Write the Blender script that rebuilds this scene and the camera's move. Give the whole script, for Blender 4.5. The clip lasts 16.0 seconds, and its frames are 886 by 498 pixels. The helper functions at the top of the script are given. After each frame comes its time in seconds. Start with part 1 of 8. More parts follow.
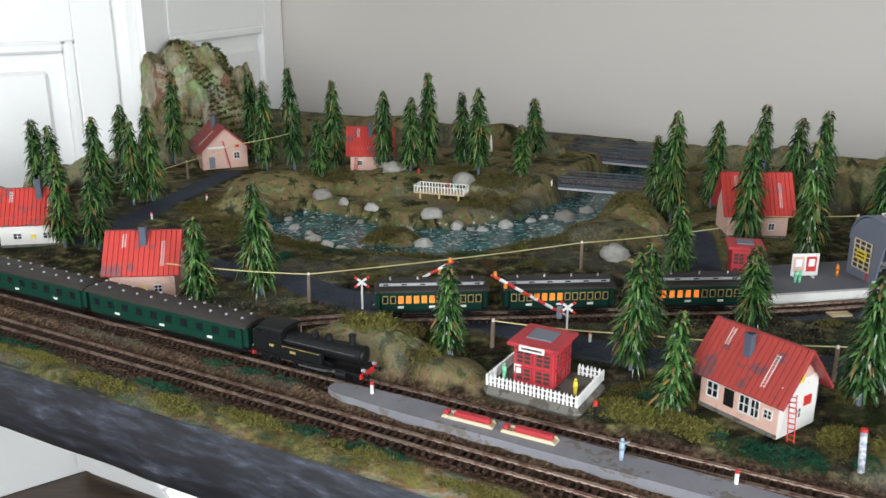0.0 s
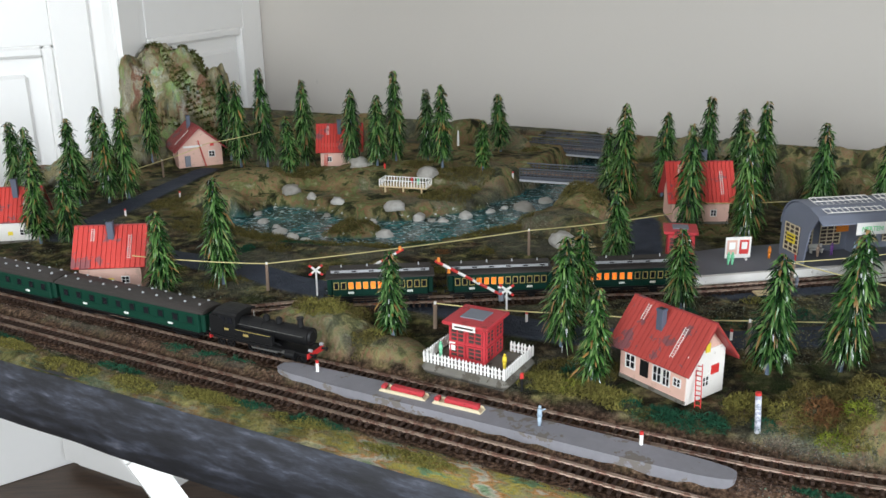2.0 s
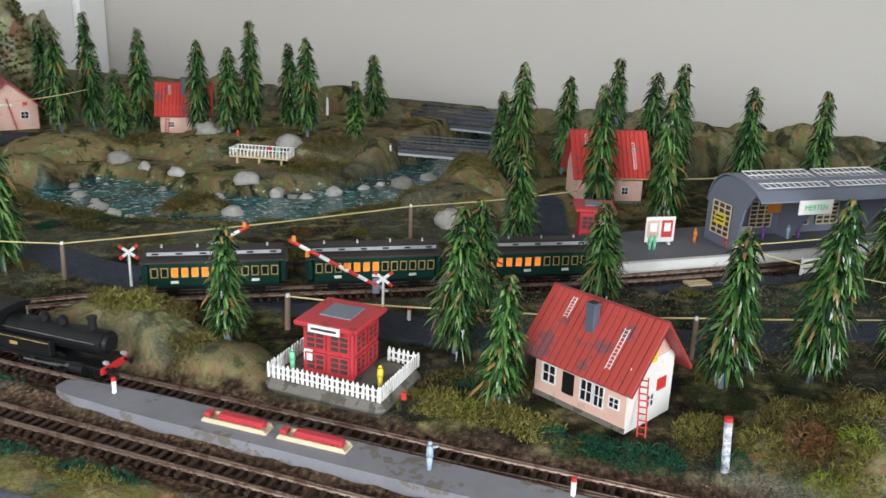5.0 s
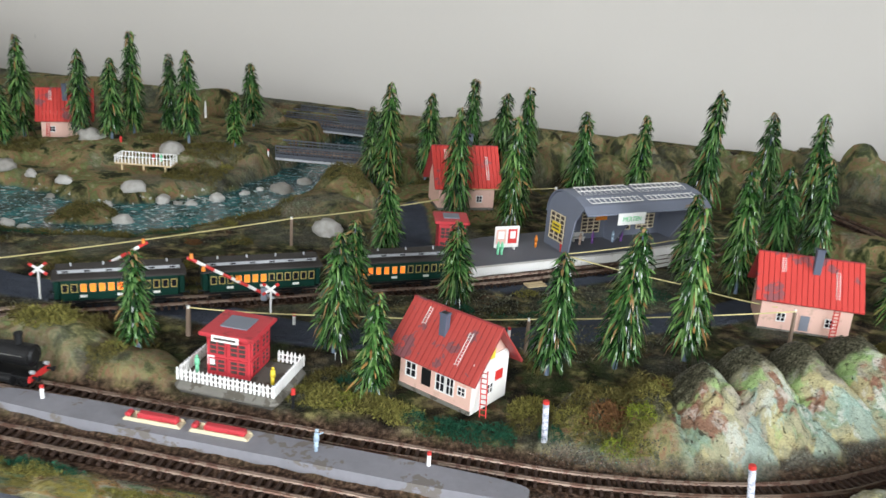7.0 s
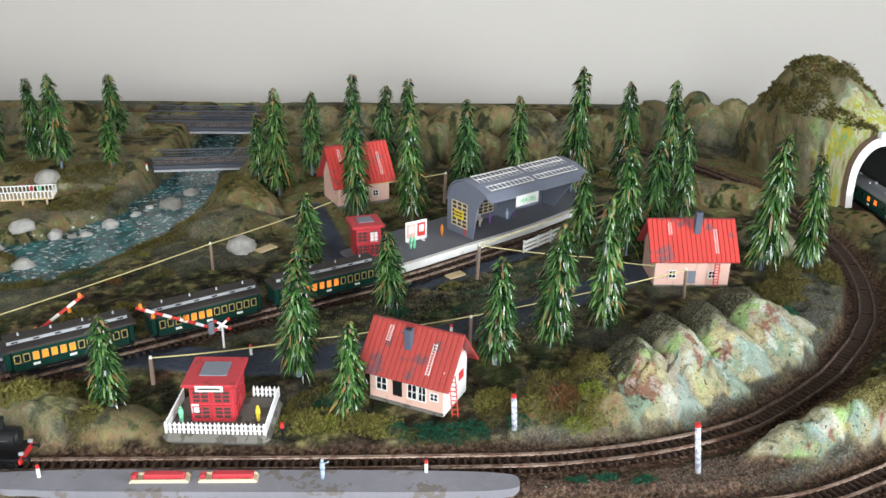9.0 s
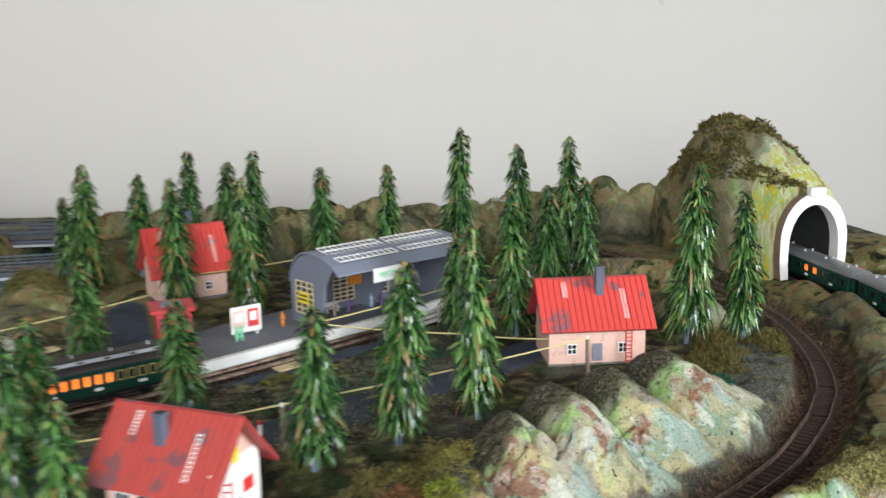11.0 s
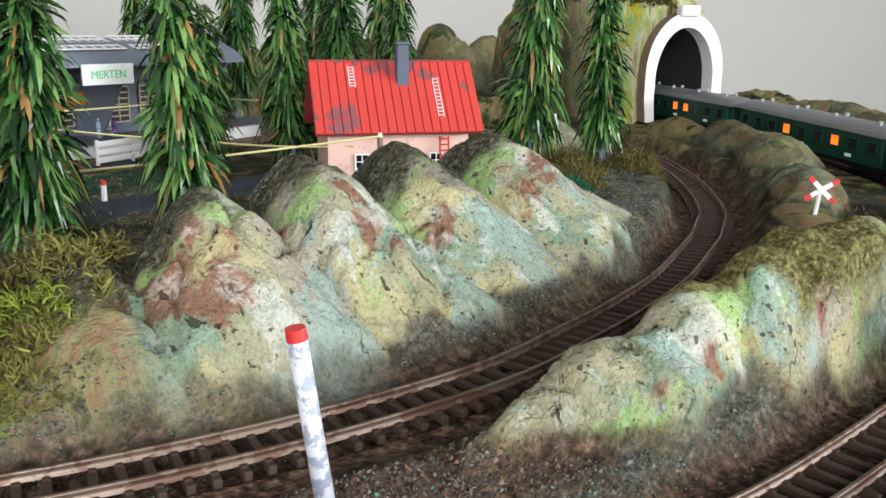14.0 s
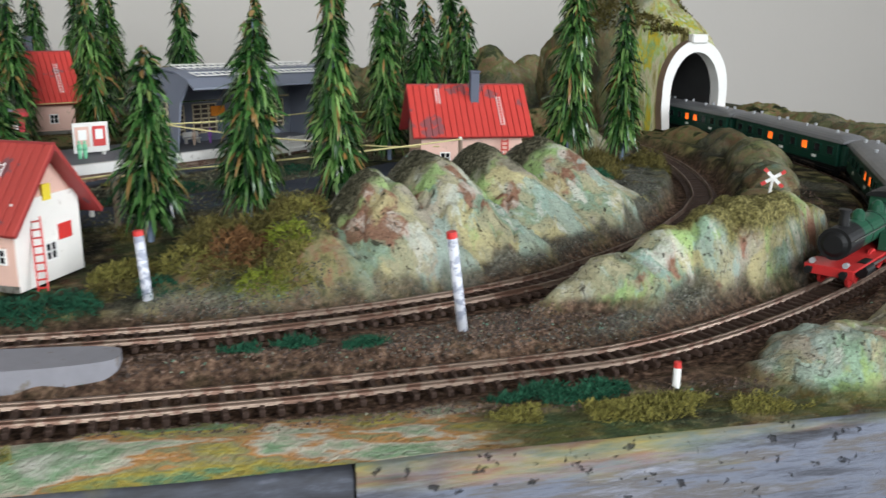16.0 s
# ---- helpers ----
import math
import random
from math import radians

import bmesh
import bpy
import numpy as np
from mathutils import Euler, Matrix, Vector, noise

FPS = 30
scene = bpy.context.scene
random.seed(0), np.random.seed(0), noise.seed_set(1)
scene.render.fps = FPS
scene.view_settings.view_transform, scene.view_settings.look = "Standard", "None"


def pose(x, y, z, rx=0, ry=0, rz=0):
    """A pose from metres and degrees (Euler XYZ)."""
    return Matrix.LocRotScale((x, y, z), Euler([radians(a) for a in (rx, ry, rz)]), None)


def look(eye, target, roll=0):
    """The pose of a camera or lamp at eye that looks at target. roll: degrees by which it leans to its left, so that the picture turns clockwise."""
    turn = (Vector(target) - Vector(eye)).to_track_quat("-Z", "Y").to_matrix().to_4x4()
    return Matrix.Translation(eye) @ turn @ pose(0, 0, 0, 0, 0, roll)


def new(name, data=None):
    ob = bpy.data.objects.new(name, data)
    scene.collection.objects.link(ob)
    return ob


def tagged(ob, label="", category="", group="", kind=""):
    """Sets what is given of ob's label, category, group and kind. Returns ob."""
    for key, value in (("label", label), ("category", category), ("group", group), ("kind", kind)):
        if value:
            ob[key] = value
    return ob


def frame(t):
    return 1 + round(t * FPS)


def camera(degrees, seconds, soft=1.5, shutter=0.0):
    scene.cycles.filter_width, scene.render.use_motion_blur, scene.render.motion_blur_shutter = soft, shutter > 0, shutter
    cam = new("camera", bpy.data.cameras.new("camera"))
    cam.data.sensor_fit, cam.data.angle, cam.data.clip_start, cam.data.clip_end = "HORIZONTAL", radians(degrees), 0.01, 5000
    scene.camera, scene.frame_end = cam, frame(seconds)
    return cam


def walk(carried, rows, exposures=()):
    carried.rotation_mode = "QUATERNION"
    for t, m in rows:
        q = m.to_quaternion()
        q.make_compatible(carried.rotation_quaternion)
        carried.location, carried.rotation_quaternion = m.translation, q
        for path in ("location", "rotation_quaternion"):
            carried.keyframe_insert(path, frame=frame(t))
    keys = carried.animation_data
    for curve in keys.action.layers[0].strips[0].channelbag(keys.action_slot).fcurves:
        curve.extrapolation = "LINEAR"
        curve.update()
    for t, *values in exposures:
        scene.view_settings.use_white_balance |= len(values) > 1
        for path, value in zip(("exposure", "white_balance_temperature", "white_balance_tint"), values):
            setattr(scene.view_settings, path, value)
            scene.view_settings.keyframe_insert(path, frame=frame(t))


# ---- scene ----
cam = camera(54.3, 16.0, 1.5, 0.3)
PATH = [
    (0, (0.001, 0.002, 0.372), (0.001, 1.914, -0.216), 0.1),
    (0.5, (0.043, -0.021, 0.385), (0.051, 1.893, -0.195), -0.8),
    (1, (0.086, -0.053, 0.389), (0.11, 1.862, -0.186), -1.2),
    (1.5, (0.089, -0.067, 0.383), (0.112, 1.845, -0.203), -1.0),
    (2, (0.064, -0.062, 0.38), (0.067, 1.847, -0.215), -0.8),
    (2.5, (0.082, -0.061, 0.378), (0.086, 1.846, -0.223), -0.9),
    (3, (0.101, -0.05, 0.365), (0.125, 1.855, -0.243), -0.8),
    (3.2, (0.111, -0.045, 0.357), (0.144, 1.858, -0.257), -0.7),
    (5.3, (0.078, 0.187, 0.283), (0.439, 2.061, -0.316), 2.4),
    (5.5, (0.089, 0.197, 0.277), (0.499, 2.062, -0.317), 2.3),
    (6, (0.112, 0.217, 0.271), (0.645, 2.046, -0.339), 2.0),
    (6.5, (0.109, 0.164, 0.318), (0.719, 1.955, -0.33), 3.5),
    (7, (0.05, 0.037, 0.379), (0.63, 1.838, -0.268), 4.5),
    (7.5, (0.004, -0.065, 0.462), (0.598, 1.734, -0.179), 2.5),
    (8, (-0.058, -0.017, 0.47), (0.682, 1.7, -0.239), 1.4),
    (8.2, (-0.073, -0.004, 0.474), (0.718, 1.668, -0.286), 1.5),
    (10.3, (-0.077, 0.094, 0.425), (0.959, 1.662, -0.258), 0.8),
    (10.5, (-0.045, 0.089, 0.4), (0.999, 1.686, -0.2), 0.6),
    (11, (0.134, 0.176, 0.283), (1.232, 1.802, -0.104), -0.8),
    (11.5, (0.305, 0.287, 0.179), (1.464, 1.882, -0.155), 0.4),
    (12, (0.355, 0.327, 0.153), (1.587, 1.859, -0.217), -0.2),
    (12.5, (0.38, 0.346, 0.128), (1.683, 1.8, -0.304), 0.1),
    (13, (0.385, 0.337, 0.117), (1.718, 1.733, -0.408), 0.7),
    (13.5, (0.361, 0.327, 0.121), (1.692, 1.721, -0.412), 0.8),
    (14, (0.34, 0.324, 0.111), (1.666, 1.731, -0.401), 0.8),
    (14.5, (0.325, 0.316, 0.118), (1.658, 1.728, -0.361), 0.7),
    (15, (0.285, 0.251, 0.124), (1.629, 1.659, -0.337), 0.7),
    (15.5, (0.23, 0.178, 0.13), (1.548, 1.604, -0.348), 0.5),
    (16, (0.17, 0.178, 0.137), (1.439, 1.641, -0.363), 0.7),
]
EXPOSURES = [(0.0, -0.05), (2.5, -0.08), (3.0, -0.12), (5.5, 0.04), (7.0, 0.23), (8.0, 0.33), (10.5, 0.42), (11.5, 0.24), (12.5, 0.2), (14.0, 0.27), (15.0, 0.29), (15.5, 0.2), (16.0, -0.08)]
walk(cam, [(t, look(eye, target, roll)) for t, eye, target, roll in PATH], EXPOSURES)

# ---- light ----
AX, AY = 0.883, -0.4694          # the layout's long front edge runs along (AX, AY)


def un(u, n):
    """Place on the layout from metres along its front edge and metres in from it."""
    return (AX * u - AY * n, AY * u + AX * n)


world = bpy.data.worlds.new("daylight")
scene.world = world
world.use_nodes = True
wn = world.node_tree
sky = wn.nodes.new("ShaderNodeTexSky")
sky.sky_type, sky.sun_disc, sky.sun_elevation, sky.sun_rotation = "NISHITA", False, radians(32), radians(150)
wn.links.new(sky.outputs["Color"], wn.nodes["Background"].inputs["Color"])
wn.nodes["Background"].inputs["Strength"].default_value = 0.12


def lamp_area(name, eye, target, w, h, watts, color):
    data = bpy.data.lights.new(name, "AREA")
    data.shape, data.size, data.size_y, data.energy, data.color = "RECTANGLE", w, h, watts, color
    ob = new(name, data)
    ob.matrix_world = look(eye, target)
    return ob


WIN_U, WIN_N, WIN_Z, WIN_W, WIN_H = -0.25, -1.3, 0.72, 1.5, 1.1
lamp_area("window_daylight", (*un(WIN_U, WIN_N + 0.02), WIN_Z), (*un(WIN_U, 0.0), WIN_Z), WIN_W, WIN_H, 62.0, (0.92, 0.97, 1.0))
EAST_U, EAST_N = 2.7, -0.5          # a second window in the side wall
lamp_area("side_window_daylight", (*un(EAST_U - 0.02, EAST_N), WIN_Z), (*un(0.0, EAST_N), WIN_Z), WIN_W, WIN_H, 106.0, (0.905, 0.97, 1.04))

# ---- materials ----


def make_mat(name, rough=0.7, metal=0.0):
    m = bpy.data.materials.new(name)
    m.use_nodes = True
    b = m.node_tree.nodes["Principled BSDF"]
    b.inputs["Roughness"].default_value, b.inputs["Metallic"].default_value = rough, metal
    return m, m.node_tree, b


def node(nt, kind, **values):
    n = nt.nodes.new(kind)
    for key, value in values.items():
        n.inputs[key].default_value = value
    return n


def noise_at(nt, coord, scale, detail=5.0, rough=0.6):
    n = node(nt, "ShaderNodeTexNoise", Scale=scale, Detail=detail, Roughness=rough)
    nt.links.new(coord, n.inputs["Vector"])
    return n.outputs["Fac"]


def ramp(nt, fac, stops):
    r = nt.nodes.new("ShaderNodeValToRGB")
    while len(r.color_ramp.elements) < len(stops):
        r.color_ramp.elements.new(0.5)
    for e, (pos, col) in zip(r.color_ramp.elements, stops):
        e.position, e.color = pos, (*col, 1)
    nt.links.new(fac, r.inputs["Fac"])
    return r.outputs["Color"]


def mixc(nt, fac, a, b, blend="MIX"):
    m = nt.nodes.new("ShaderNodeMix")
    m.data_type, m.blend_type = "RGBA", blend
    for sock, val in ((m.inputs["Factor"], fac), (m.inputs["A"], a), (m.inputs["B"], b)):
        if isinstance(val, (int, float)):
            sock.default_value = val
        elif isinstance(val, tuple):
            sock.default_value = (*val, 1)
        else:
            nt.links.new(val, sock)
    return m.outputs["Result"]


def calc(nt, op, a, b=0.0, clamp=False):
    m = nt.nodes.new("ShaderNodeMath")
    m.operation, m.use_clamp = op, clamp
    for sock, val in zip(m.inputs, (a, b)):
        if isinstance(val, (int, float)):
            sock.default_value = val
        else:
            nt.links.new(val, sock)
    return m.outputs["Value"]


def bump(nt, bsdf, height, strength=0.3, dist=0.001):
    b = node(nt, "ShaderNodeBump", Strength=strength, Distance=dist)
    nt.links.new(height, b.inputs["Height"])
    nt.links.new(b.outputs["Normal"], bsdf.inputs["Normal"])


def obj_coord(nt):
    return nt.nodes.new("ShaderNodeTexCoord").outputs["Object"]


def paint(name, color, rough=0.55, metal=0.0, vary=0.25, scale=220.0, wear=None, wear_amount=0.5, bumpy=0.15, spec=None, placed=False):
    """A painted or moulded surface: tone varies at two scales, with worn patches of another colour where asked."""
    m, nt, b = make_mat(name, rough, metal)
    c = nt.nodes.new("ShaderNodeNewGeometry").outputs["Position"] if placed else obj_coord(nt)
    big, fine = noise_at(nt, c, scale * 0.2), noise_at(nt, c, scale * 2.5)
    lo = tuple(v * (1 - vary) for v in color)
    hi = tuple(min(1.0, v * (1 + vary)) for v in color)
    col = mixc(nt, big, lo, hi)
    col = mixc(nt, 0.35, col, mixc(nt, fine, lo, hi))
    if wear:
        mask = calc(nt, "GREATER_THAN", noise_at(nt, c, scale * 0.45, 6.0, 0.65), 1.0 - wear_amount * 0.8)
        col = mixc(nt, calc(nt, "MULTIPLY", mask, 0.75), col, wear)
    nt.links.new(col, b.inputs["Base Color"])
    if spec is None:
        spec = 0.5 if max(color) > 0.12 else 0.28
    b.inputs["Specular IOR Level"].default_value = spec
    nt.links.new(calc(nt, "ADD", calc(nt, "MULTIPLY", fine, 0.25), rough - 0.12), b.inputs["Roughness"])
    if bumpy:
        bump(nt, b, fine, bumpy, 0.0006)
    return m


M = {}
M["white"] = paint("white_plastic", (0.78, 0.77, 0.74), 0.5)
M["white_card"] = paint("white_card", (0.74, 0.72, 0.68), 0.6, wear=(0.45, 0.42, 0.38), wear_amount=0.45)
M["red"] = paint("red_plastic", (0.55, 0.03, 0.025), 0.45)
M["hut_red"] = paint("hut_red", (0.47, 0.035, 0.045), 0.5, wear=(0.25, 0.02, 0.02))
M["roof_red"] = paint("roof_red", (0.52, 0.045, 0.035), 0.5, vary=0.2, scale=60, wear=(0.13, 0.075, 0.085), wear_amount=0.53, bumpy=0.3, placed=True)
M["roof_dark"] = paint("roof_dark_red", (0.27, 0.03, 0.03), 0.5, vary=0.2, scale=60, wear=(0.1, 0.05, 0.06), wear_amount=0.52, bumpy=0.3, placed=True)
M["roof_old"] = paint("roof_worn_red", (0.38, 0.045, 0.035), 0.6, vary=0.28, scale=90, wear=(0.11, 0.06, 0.07), wear_amount=0.53, bumpy=0.35, placed=True)
M["pink"] = paint("pink_wall", (0.66, 0.42, 0.34), 0.6, vary=0.1, wear=(0.5, 0.33, 0.26), wear_amount=0.5)
M["wall_white"] = paint("white_wall", (0.74, 0.71, 0.66), 0.6, vary=0.1, wear=(0.5, 0.45, 0.4), wear_amount=0.45)
M["plinth"] = paint("grey_plinth", (0.15, 0.14, 0.12), 0.85, vary=0.45, bumpy=0.6, scale=120, wear=(0.06, 0.05, 0.035), wear_amount=0.58)
M["chimney"] = paint("blue_grey_chimney", (0.075, 0.088, 0.125), 0.6, vary=0.35, bumpy=0.3)
M["slate"] = paint("slate_grey", (0.17, 0.185, 0.22), 0.55, vary=0.2)
M["glass_dark"] = paint("dark_pane", (0.014, 0.014, 0.017), 0.12, vary=0.1, bumpy=0)
M["frame_dark"] = paint("dark_frame", (0.06, 0.045, 0.04), 0.5)
M["cream"] = paint("cream_plastic", (0.62, 0.53, 0.36), 0.5)
M["yellow"] = paint("yellow_card", (0.75, 0.58, 0.04), 0.55, vary=0.1)
M["orange"] = paint("orange_plastic", (0.7, 0.22, 0.02), 0.4)
M["green_fig"] = paint("green_figure", (0.2, 0.6, 0.35), 0.5)
M["blue_fig"] = paint("pale_blue_figure", (0.36, 0.46, 0.56), 0.5)
M["purple"] = paint("purple_figure", (0.2, 0.08, 0.3), 0.5)
M["skin"] = paint("cream_figure", (0.6, 0.45, 0.35), 0.5)
M["black"] = paint("matt_black", (0.007, 0.007, 0.0075), 0.5, vary=0.4)
M["dark_grey"] = paint("dark_grey", (0.045, 0.045, 0.048), 0.55, vary=0.3)
M["roof_coach"] = paint("coach_roof_dark", (0.036, 0.031, 0.028), 0.6, vary=0.3, scale=50)
M["roof_grey"] = paint("coach_roof_grey", (0.15, 0.15, 0.155), 0.42, vary=0.25, scale=50)
M["roof_pale"] = paint("wagon_roof_pale", (0.42, 0.45, 0.44), 0.4, vary=0.15, scale=50)
M["coach_green"] = paint("coach_green", (0.006, 0.040, 0.025), 0.38, vary=0.2)
M["wagon_green"] = paint("wagon_green", (0.05, 0.13, 0.075), 0.45, vary=0.2)
M["old_green"] = paint("station_coach_green", (0.005, 0.030, 0.021), 0.35, vary=0.25)
M["loco_green"] = paint("loco_green", (0.016, 0.075, 0.042), 0.35, vary=0.2)
M["loco_red"] = paint("loco_red", (0.5, 0.025, 0.025), 0.4, vary=0.2)
M["steel"] = paint("bright_steel", (0.55, 0.54, 0.52), 0.3, 0.9, vary=0.25)
M["silver"] = paint("silver_paint", (0.42, 0.43, 0.45), 0.4, 0.3, vary=0.2)
M["post_wood"] = paint("brown_post", (0.2, 0.14, 0.1), 0.7, vary=0.35, bumpy=0.4)
M["wood_pale"] = paint("pale_wood", (0.55, 0.42, 0.24), 0.6, vary=0.2)
M["string"] = paint("straw_string", (0.6, 0.52, 0.24), 0.7, vary=0.2)
M["lattice"] = paint("bridge_grey", (0.075, 0.082, 0.1), 0.5, 0.2, vary=0.3, placed=True)
M["tape"] = paint("blue_grey_stem", (0.13, 0.17, 0.24), 0.6, vary=0.4)
M["station"] = paint("station_blue_grey", (0.15, 0.165, 0.21), 0.55, vary=0.15)
M["portal"] = paint("white_portal_stone", (0.74, 0.73, 0.7), 0.8, vary=0.12, bumpy=0.8, scale=160)
M["portal_side"] = paint("brown_portal_side", (0.2, 0.13, 0.09), 0.8, vary=0.4, bumpy=0.8)
M["lining"] = paint("tunnel_lining", (0.03, 0.03, 0.03), 0.9, vary=0.4)
M["rail"] = paint("rail_steel", (0.23, 0.165, 0.125), 0.42, 0.6, vary=0.4, wear=(0.11, 0.05, 0.032), wear_amount=0.6, placed=True)
M["sleeper"] = paint("sleeper_brown", (0.05, 0.03, 0.022), 0.65, vary=0.45, spec=0.25, placed=True)
M["number_plate"] = paint("brass_plate", (0.6, 0.45, 0.15), 0.4, 0.4)


def glow(name, color, strength):
    m, nt, b = make_mat(name, 0.4)
    b.inputs["Base Color"].default_value = (*color, 1)
    b.inputs["Emission Color"].default_value = (*color, 1)
    n = noise_at(nt, obj_coord(nt), 90.0, 2.0)
    nt.links.new(calc(nt, "MULTIPLY", n, strength * 2.0), b.inputs["Emission Strength"])
    return m


M["lit"] = glow("lit_window", (1.0, 0.16, 0.015), 1.1)


def wood_floor():
    m, nt, b = make_mat("dark_wood_floor", 0.4)
    c = obj_coord(nt)
    s = node(nt, "ShaderNodeMapping", Scale=(1.0, 9.0, 1.0))
    nt.links.new(c, s.inputs["Vector"])
    g = noise_at(nt, s.outputs["Vector"], 12.0, 8.0)
    nt.links.new(ramp(nt, g, [(0.3, (0.03, 0.017, 0.01)), (0.7, (0.085, 0.05, 0.03))]), b.inputs["Base Color"])
    bump(nt, b, g, 0.2)
    return m


def plaster(name, color):
    m, nt, b = make_mat(name, 0.75)
    c = obj_coord(nt)
    big, fine = noise_at(nt, c, 1.2, 3.0), noise_at(nt, c, 60.0, 6.0)
    spots = calc(nt, "GREATER_THAN", noise_at(nt, c, 21.0, 1.0), 0.80)
    col = mixc(nt, big, tuple(v * 0.96 for v in color), tuple(v * 1.04 for v in color))
    col = mixc(nt, calc(nt, "MULTIPLY", spots, 0.25), col, tuple(v * 0.6 for v in color))
    nt.links.new(col, b.inputs["Base Color"])
    bump(nt, b, fine, 0.15, 0.002)
    return m


M["floor"] = wood_floor()
M["plaster"] = plaster("warm_grey_plaster", (0.55, 0.517, 0.475))
# ceiling out of view, kept dark so that less light returns to the layout
M["ceiling"] = plaster("grey_ceiling", (0.2, 0.197, 0.19))
# unseen side and window walls, toned dark to weaken bounced fill light
M["plaster_dark"] = plaster("dark_unseen_wall", (0.09, 0.08, 0.07))
M["door"] = paint("white_gloss_door", (0.88, 0.875, 0.86), 0.35, vary=0.04, scale=20, bumpy=0.05)


def ground_mat():
    """Painted plaster landscape: earth, scatter grass, ballast, asphalt and painted rock, chosen by masks on the mesh."""
    m, nt, b = make_mat("painted_landscape", 0.85)
    c = obj_coord(nt)

    def mask(name):
        a = nt.nodes.new("ShaderNodeAttribute")
        a.attribute_name = name
        return a.outputs["Fac"]
    n1, n2, n3, n4 = noise_at(nt, c, 9.0, 4), noise_at(nt, c, 45.0, 6), noise_at(nt, c, 260.0, 4), noise_at(nt, c, 800.0, 2)
    n5 = noise_at(nt, c, 24.0, 5)
    b.inputs["Specular IOR Level"].default_value = 0.12
    earth = ramp(nt, n2, [(0.39, (0.004, 0.003, 0.002)), (0.51, (0.034, 0.024, 0.014)), (0.64, (0.165, 0.125, 0.07))])
    grass = ramp(nt, n2, [(0.39, (0.003, 0.005, 0.002)), (0.51, (0.05, 0.055, 0.017)), (0.64, (0.29, 0.265, 0.10))])
    col = mixc(nt, ramp(nt, n5, [(0.42, (0, 0, 0)), (0.62, (1, 1, 1))]), earth, grass)
    rust = ramp(nt, noise_at(nt, c, 30.0, 3), [(0.6, (0, 0, 0)), (0.68, (1, 1, 1))])
    col = mixc(nt, calc(nt, "MULTIPLY", rust, 0.35), col, (0.13, 0.05, 0.025))
    turf = ramp(nt, noise_at(nt, c, 17.0, 6, 0.7), [(0.55, (0, 0, 0)), (0.6, (1, 1, 1))])
    col = mixc(nt, calc(nt, "MULTIPLY", turf, 0.7), col, mixc(nt, n3, (0.006, 0.014, 0.006), (0.05, 0.075, 0.02)))
    crumbs = ramp(nt, n4, [(0.6, (0, 0, 0)), (0.68, (1, 1, 1))])
    col = mixc(nt, calc(nt, "MULTIPLY", crumbs, 0.55), col, (0.2, 0.18, 0.11))
    # painted rock: pale green, yellow, rust, white and grey brushwork in streaks down the faces
    st = node(nt, "ShaderNodeMapping", Scale=(1.0, 1.0, 0.55))
    nt.links.new(c, st.inputs["Vector"])
    sv = st.outputs["Vector"]
    w = nt.nodes.new("ShaderNodeTexNoise")
    nt.links.new(sv, w.inputs["Vector"])
    w.inputs["Scale"].default_value, w.inputs["Detail"].default_value = 17.0, 5.0
    wa = nt.nodes.new("ShaderNodeVectorMath")
    wa.operation = "MULTIPLY_ADD"
    nt.links.new(w.outputs["Color"], wa.inputs[0])
    wa.inputs[1].default_value = (0.05, 0.05, 0.05)
    nt.links.new(sv, wa.inputs[2])
    wv = wa.outputs["Vector"]
    # brushed in broad patches: mint and grey below, rust across the middle, bright green and yellow along the crests
    rock = ramp(nt, noise_at(nt, wv, 22.0, 7, 0.64), [(0.28, (0.22, 0.21, 0.14)), (0.40, (0.22, 0.27, 0.15)), (0.46, (0.38, 0.35, 0.22)), (0.52, (0.33, 0.32, 0.2)), (0.56, (0.22, 0.29, 0.19)),
                                             (0.6, (0.25, 0.34, 0.26)), (0.68, (0.46, 0.42, 0.29)), (0.8, (0.25, 0.24, 0.18))])
    mauve = ramp(nt, noise_at(nt, wv, 22.0, 7, 0.62), [(0.41, (1, 1, 1)), (0.46, (0, 0, 0))])
    rock = mixc(nt, calc(nt, "MULTIPLY", mauve, 0.7), rock, (0.42, 0.35, 0.29))
    rr = calc(nt, "ADD", noise_at(nt, wv, 19.0, 7, 0.62), calc(nt, "MULTIPLY", calc(nt, "SUBTRACT", mask("warm"), 0.4), 0.17))
    rr = ramp(nt, rr, [(0.545, (0, 0, 0)), (0.585, (1, 1, 1))])
    rock = mixc(nt, calc(nt, "MULTIPLY", rr, 0.88), rock, mixc(nt, n3, (0.15, 0.055, 0.035), (0.33, 0.15, 0.10)))
    yy = ramp(nt, noise_at(nt, wv, 23.0, 6, 0.62), [(0.535, (0, 0, 0)), (0.58, (1, 1, 1))])
    rock = mixc(nt, calc(nt, "MULTIPLY", yy, 0.8), rock, mixc(nt, n2, (0.46, 0.37, 0.14), (0.5, 0.47, 0.29)))
    gg = calc(nt, "ADD", noise_at(nt, wv, 25.0, 6, 0.62), calc(nt, "MULTIPLY", calc(nt, "SUBTRACT", mask("limey"), 0.25), 0.2))
    gg = ramp(nt, gg, [(0.58, (0, 0, 0)), (0.64, (1, 1, 1))])
    rock = mixc(nt, calc(nt, "MULTIPLY", gg, 0.85), rock, mixc(nt, n2, (0.2, 0.4, 0.12), (0.42, 0.52, 0.22)))
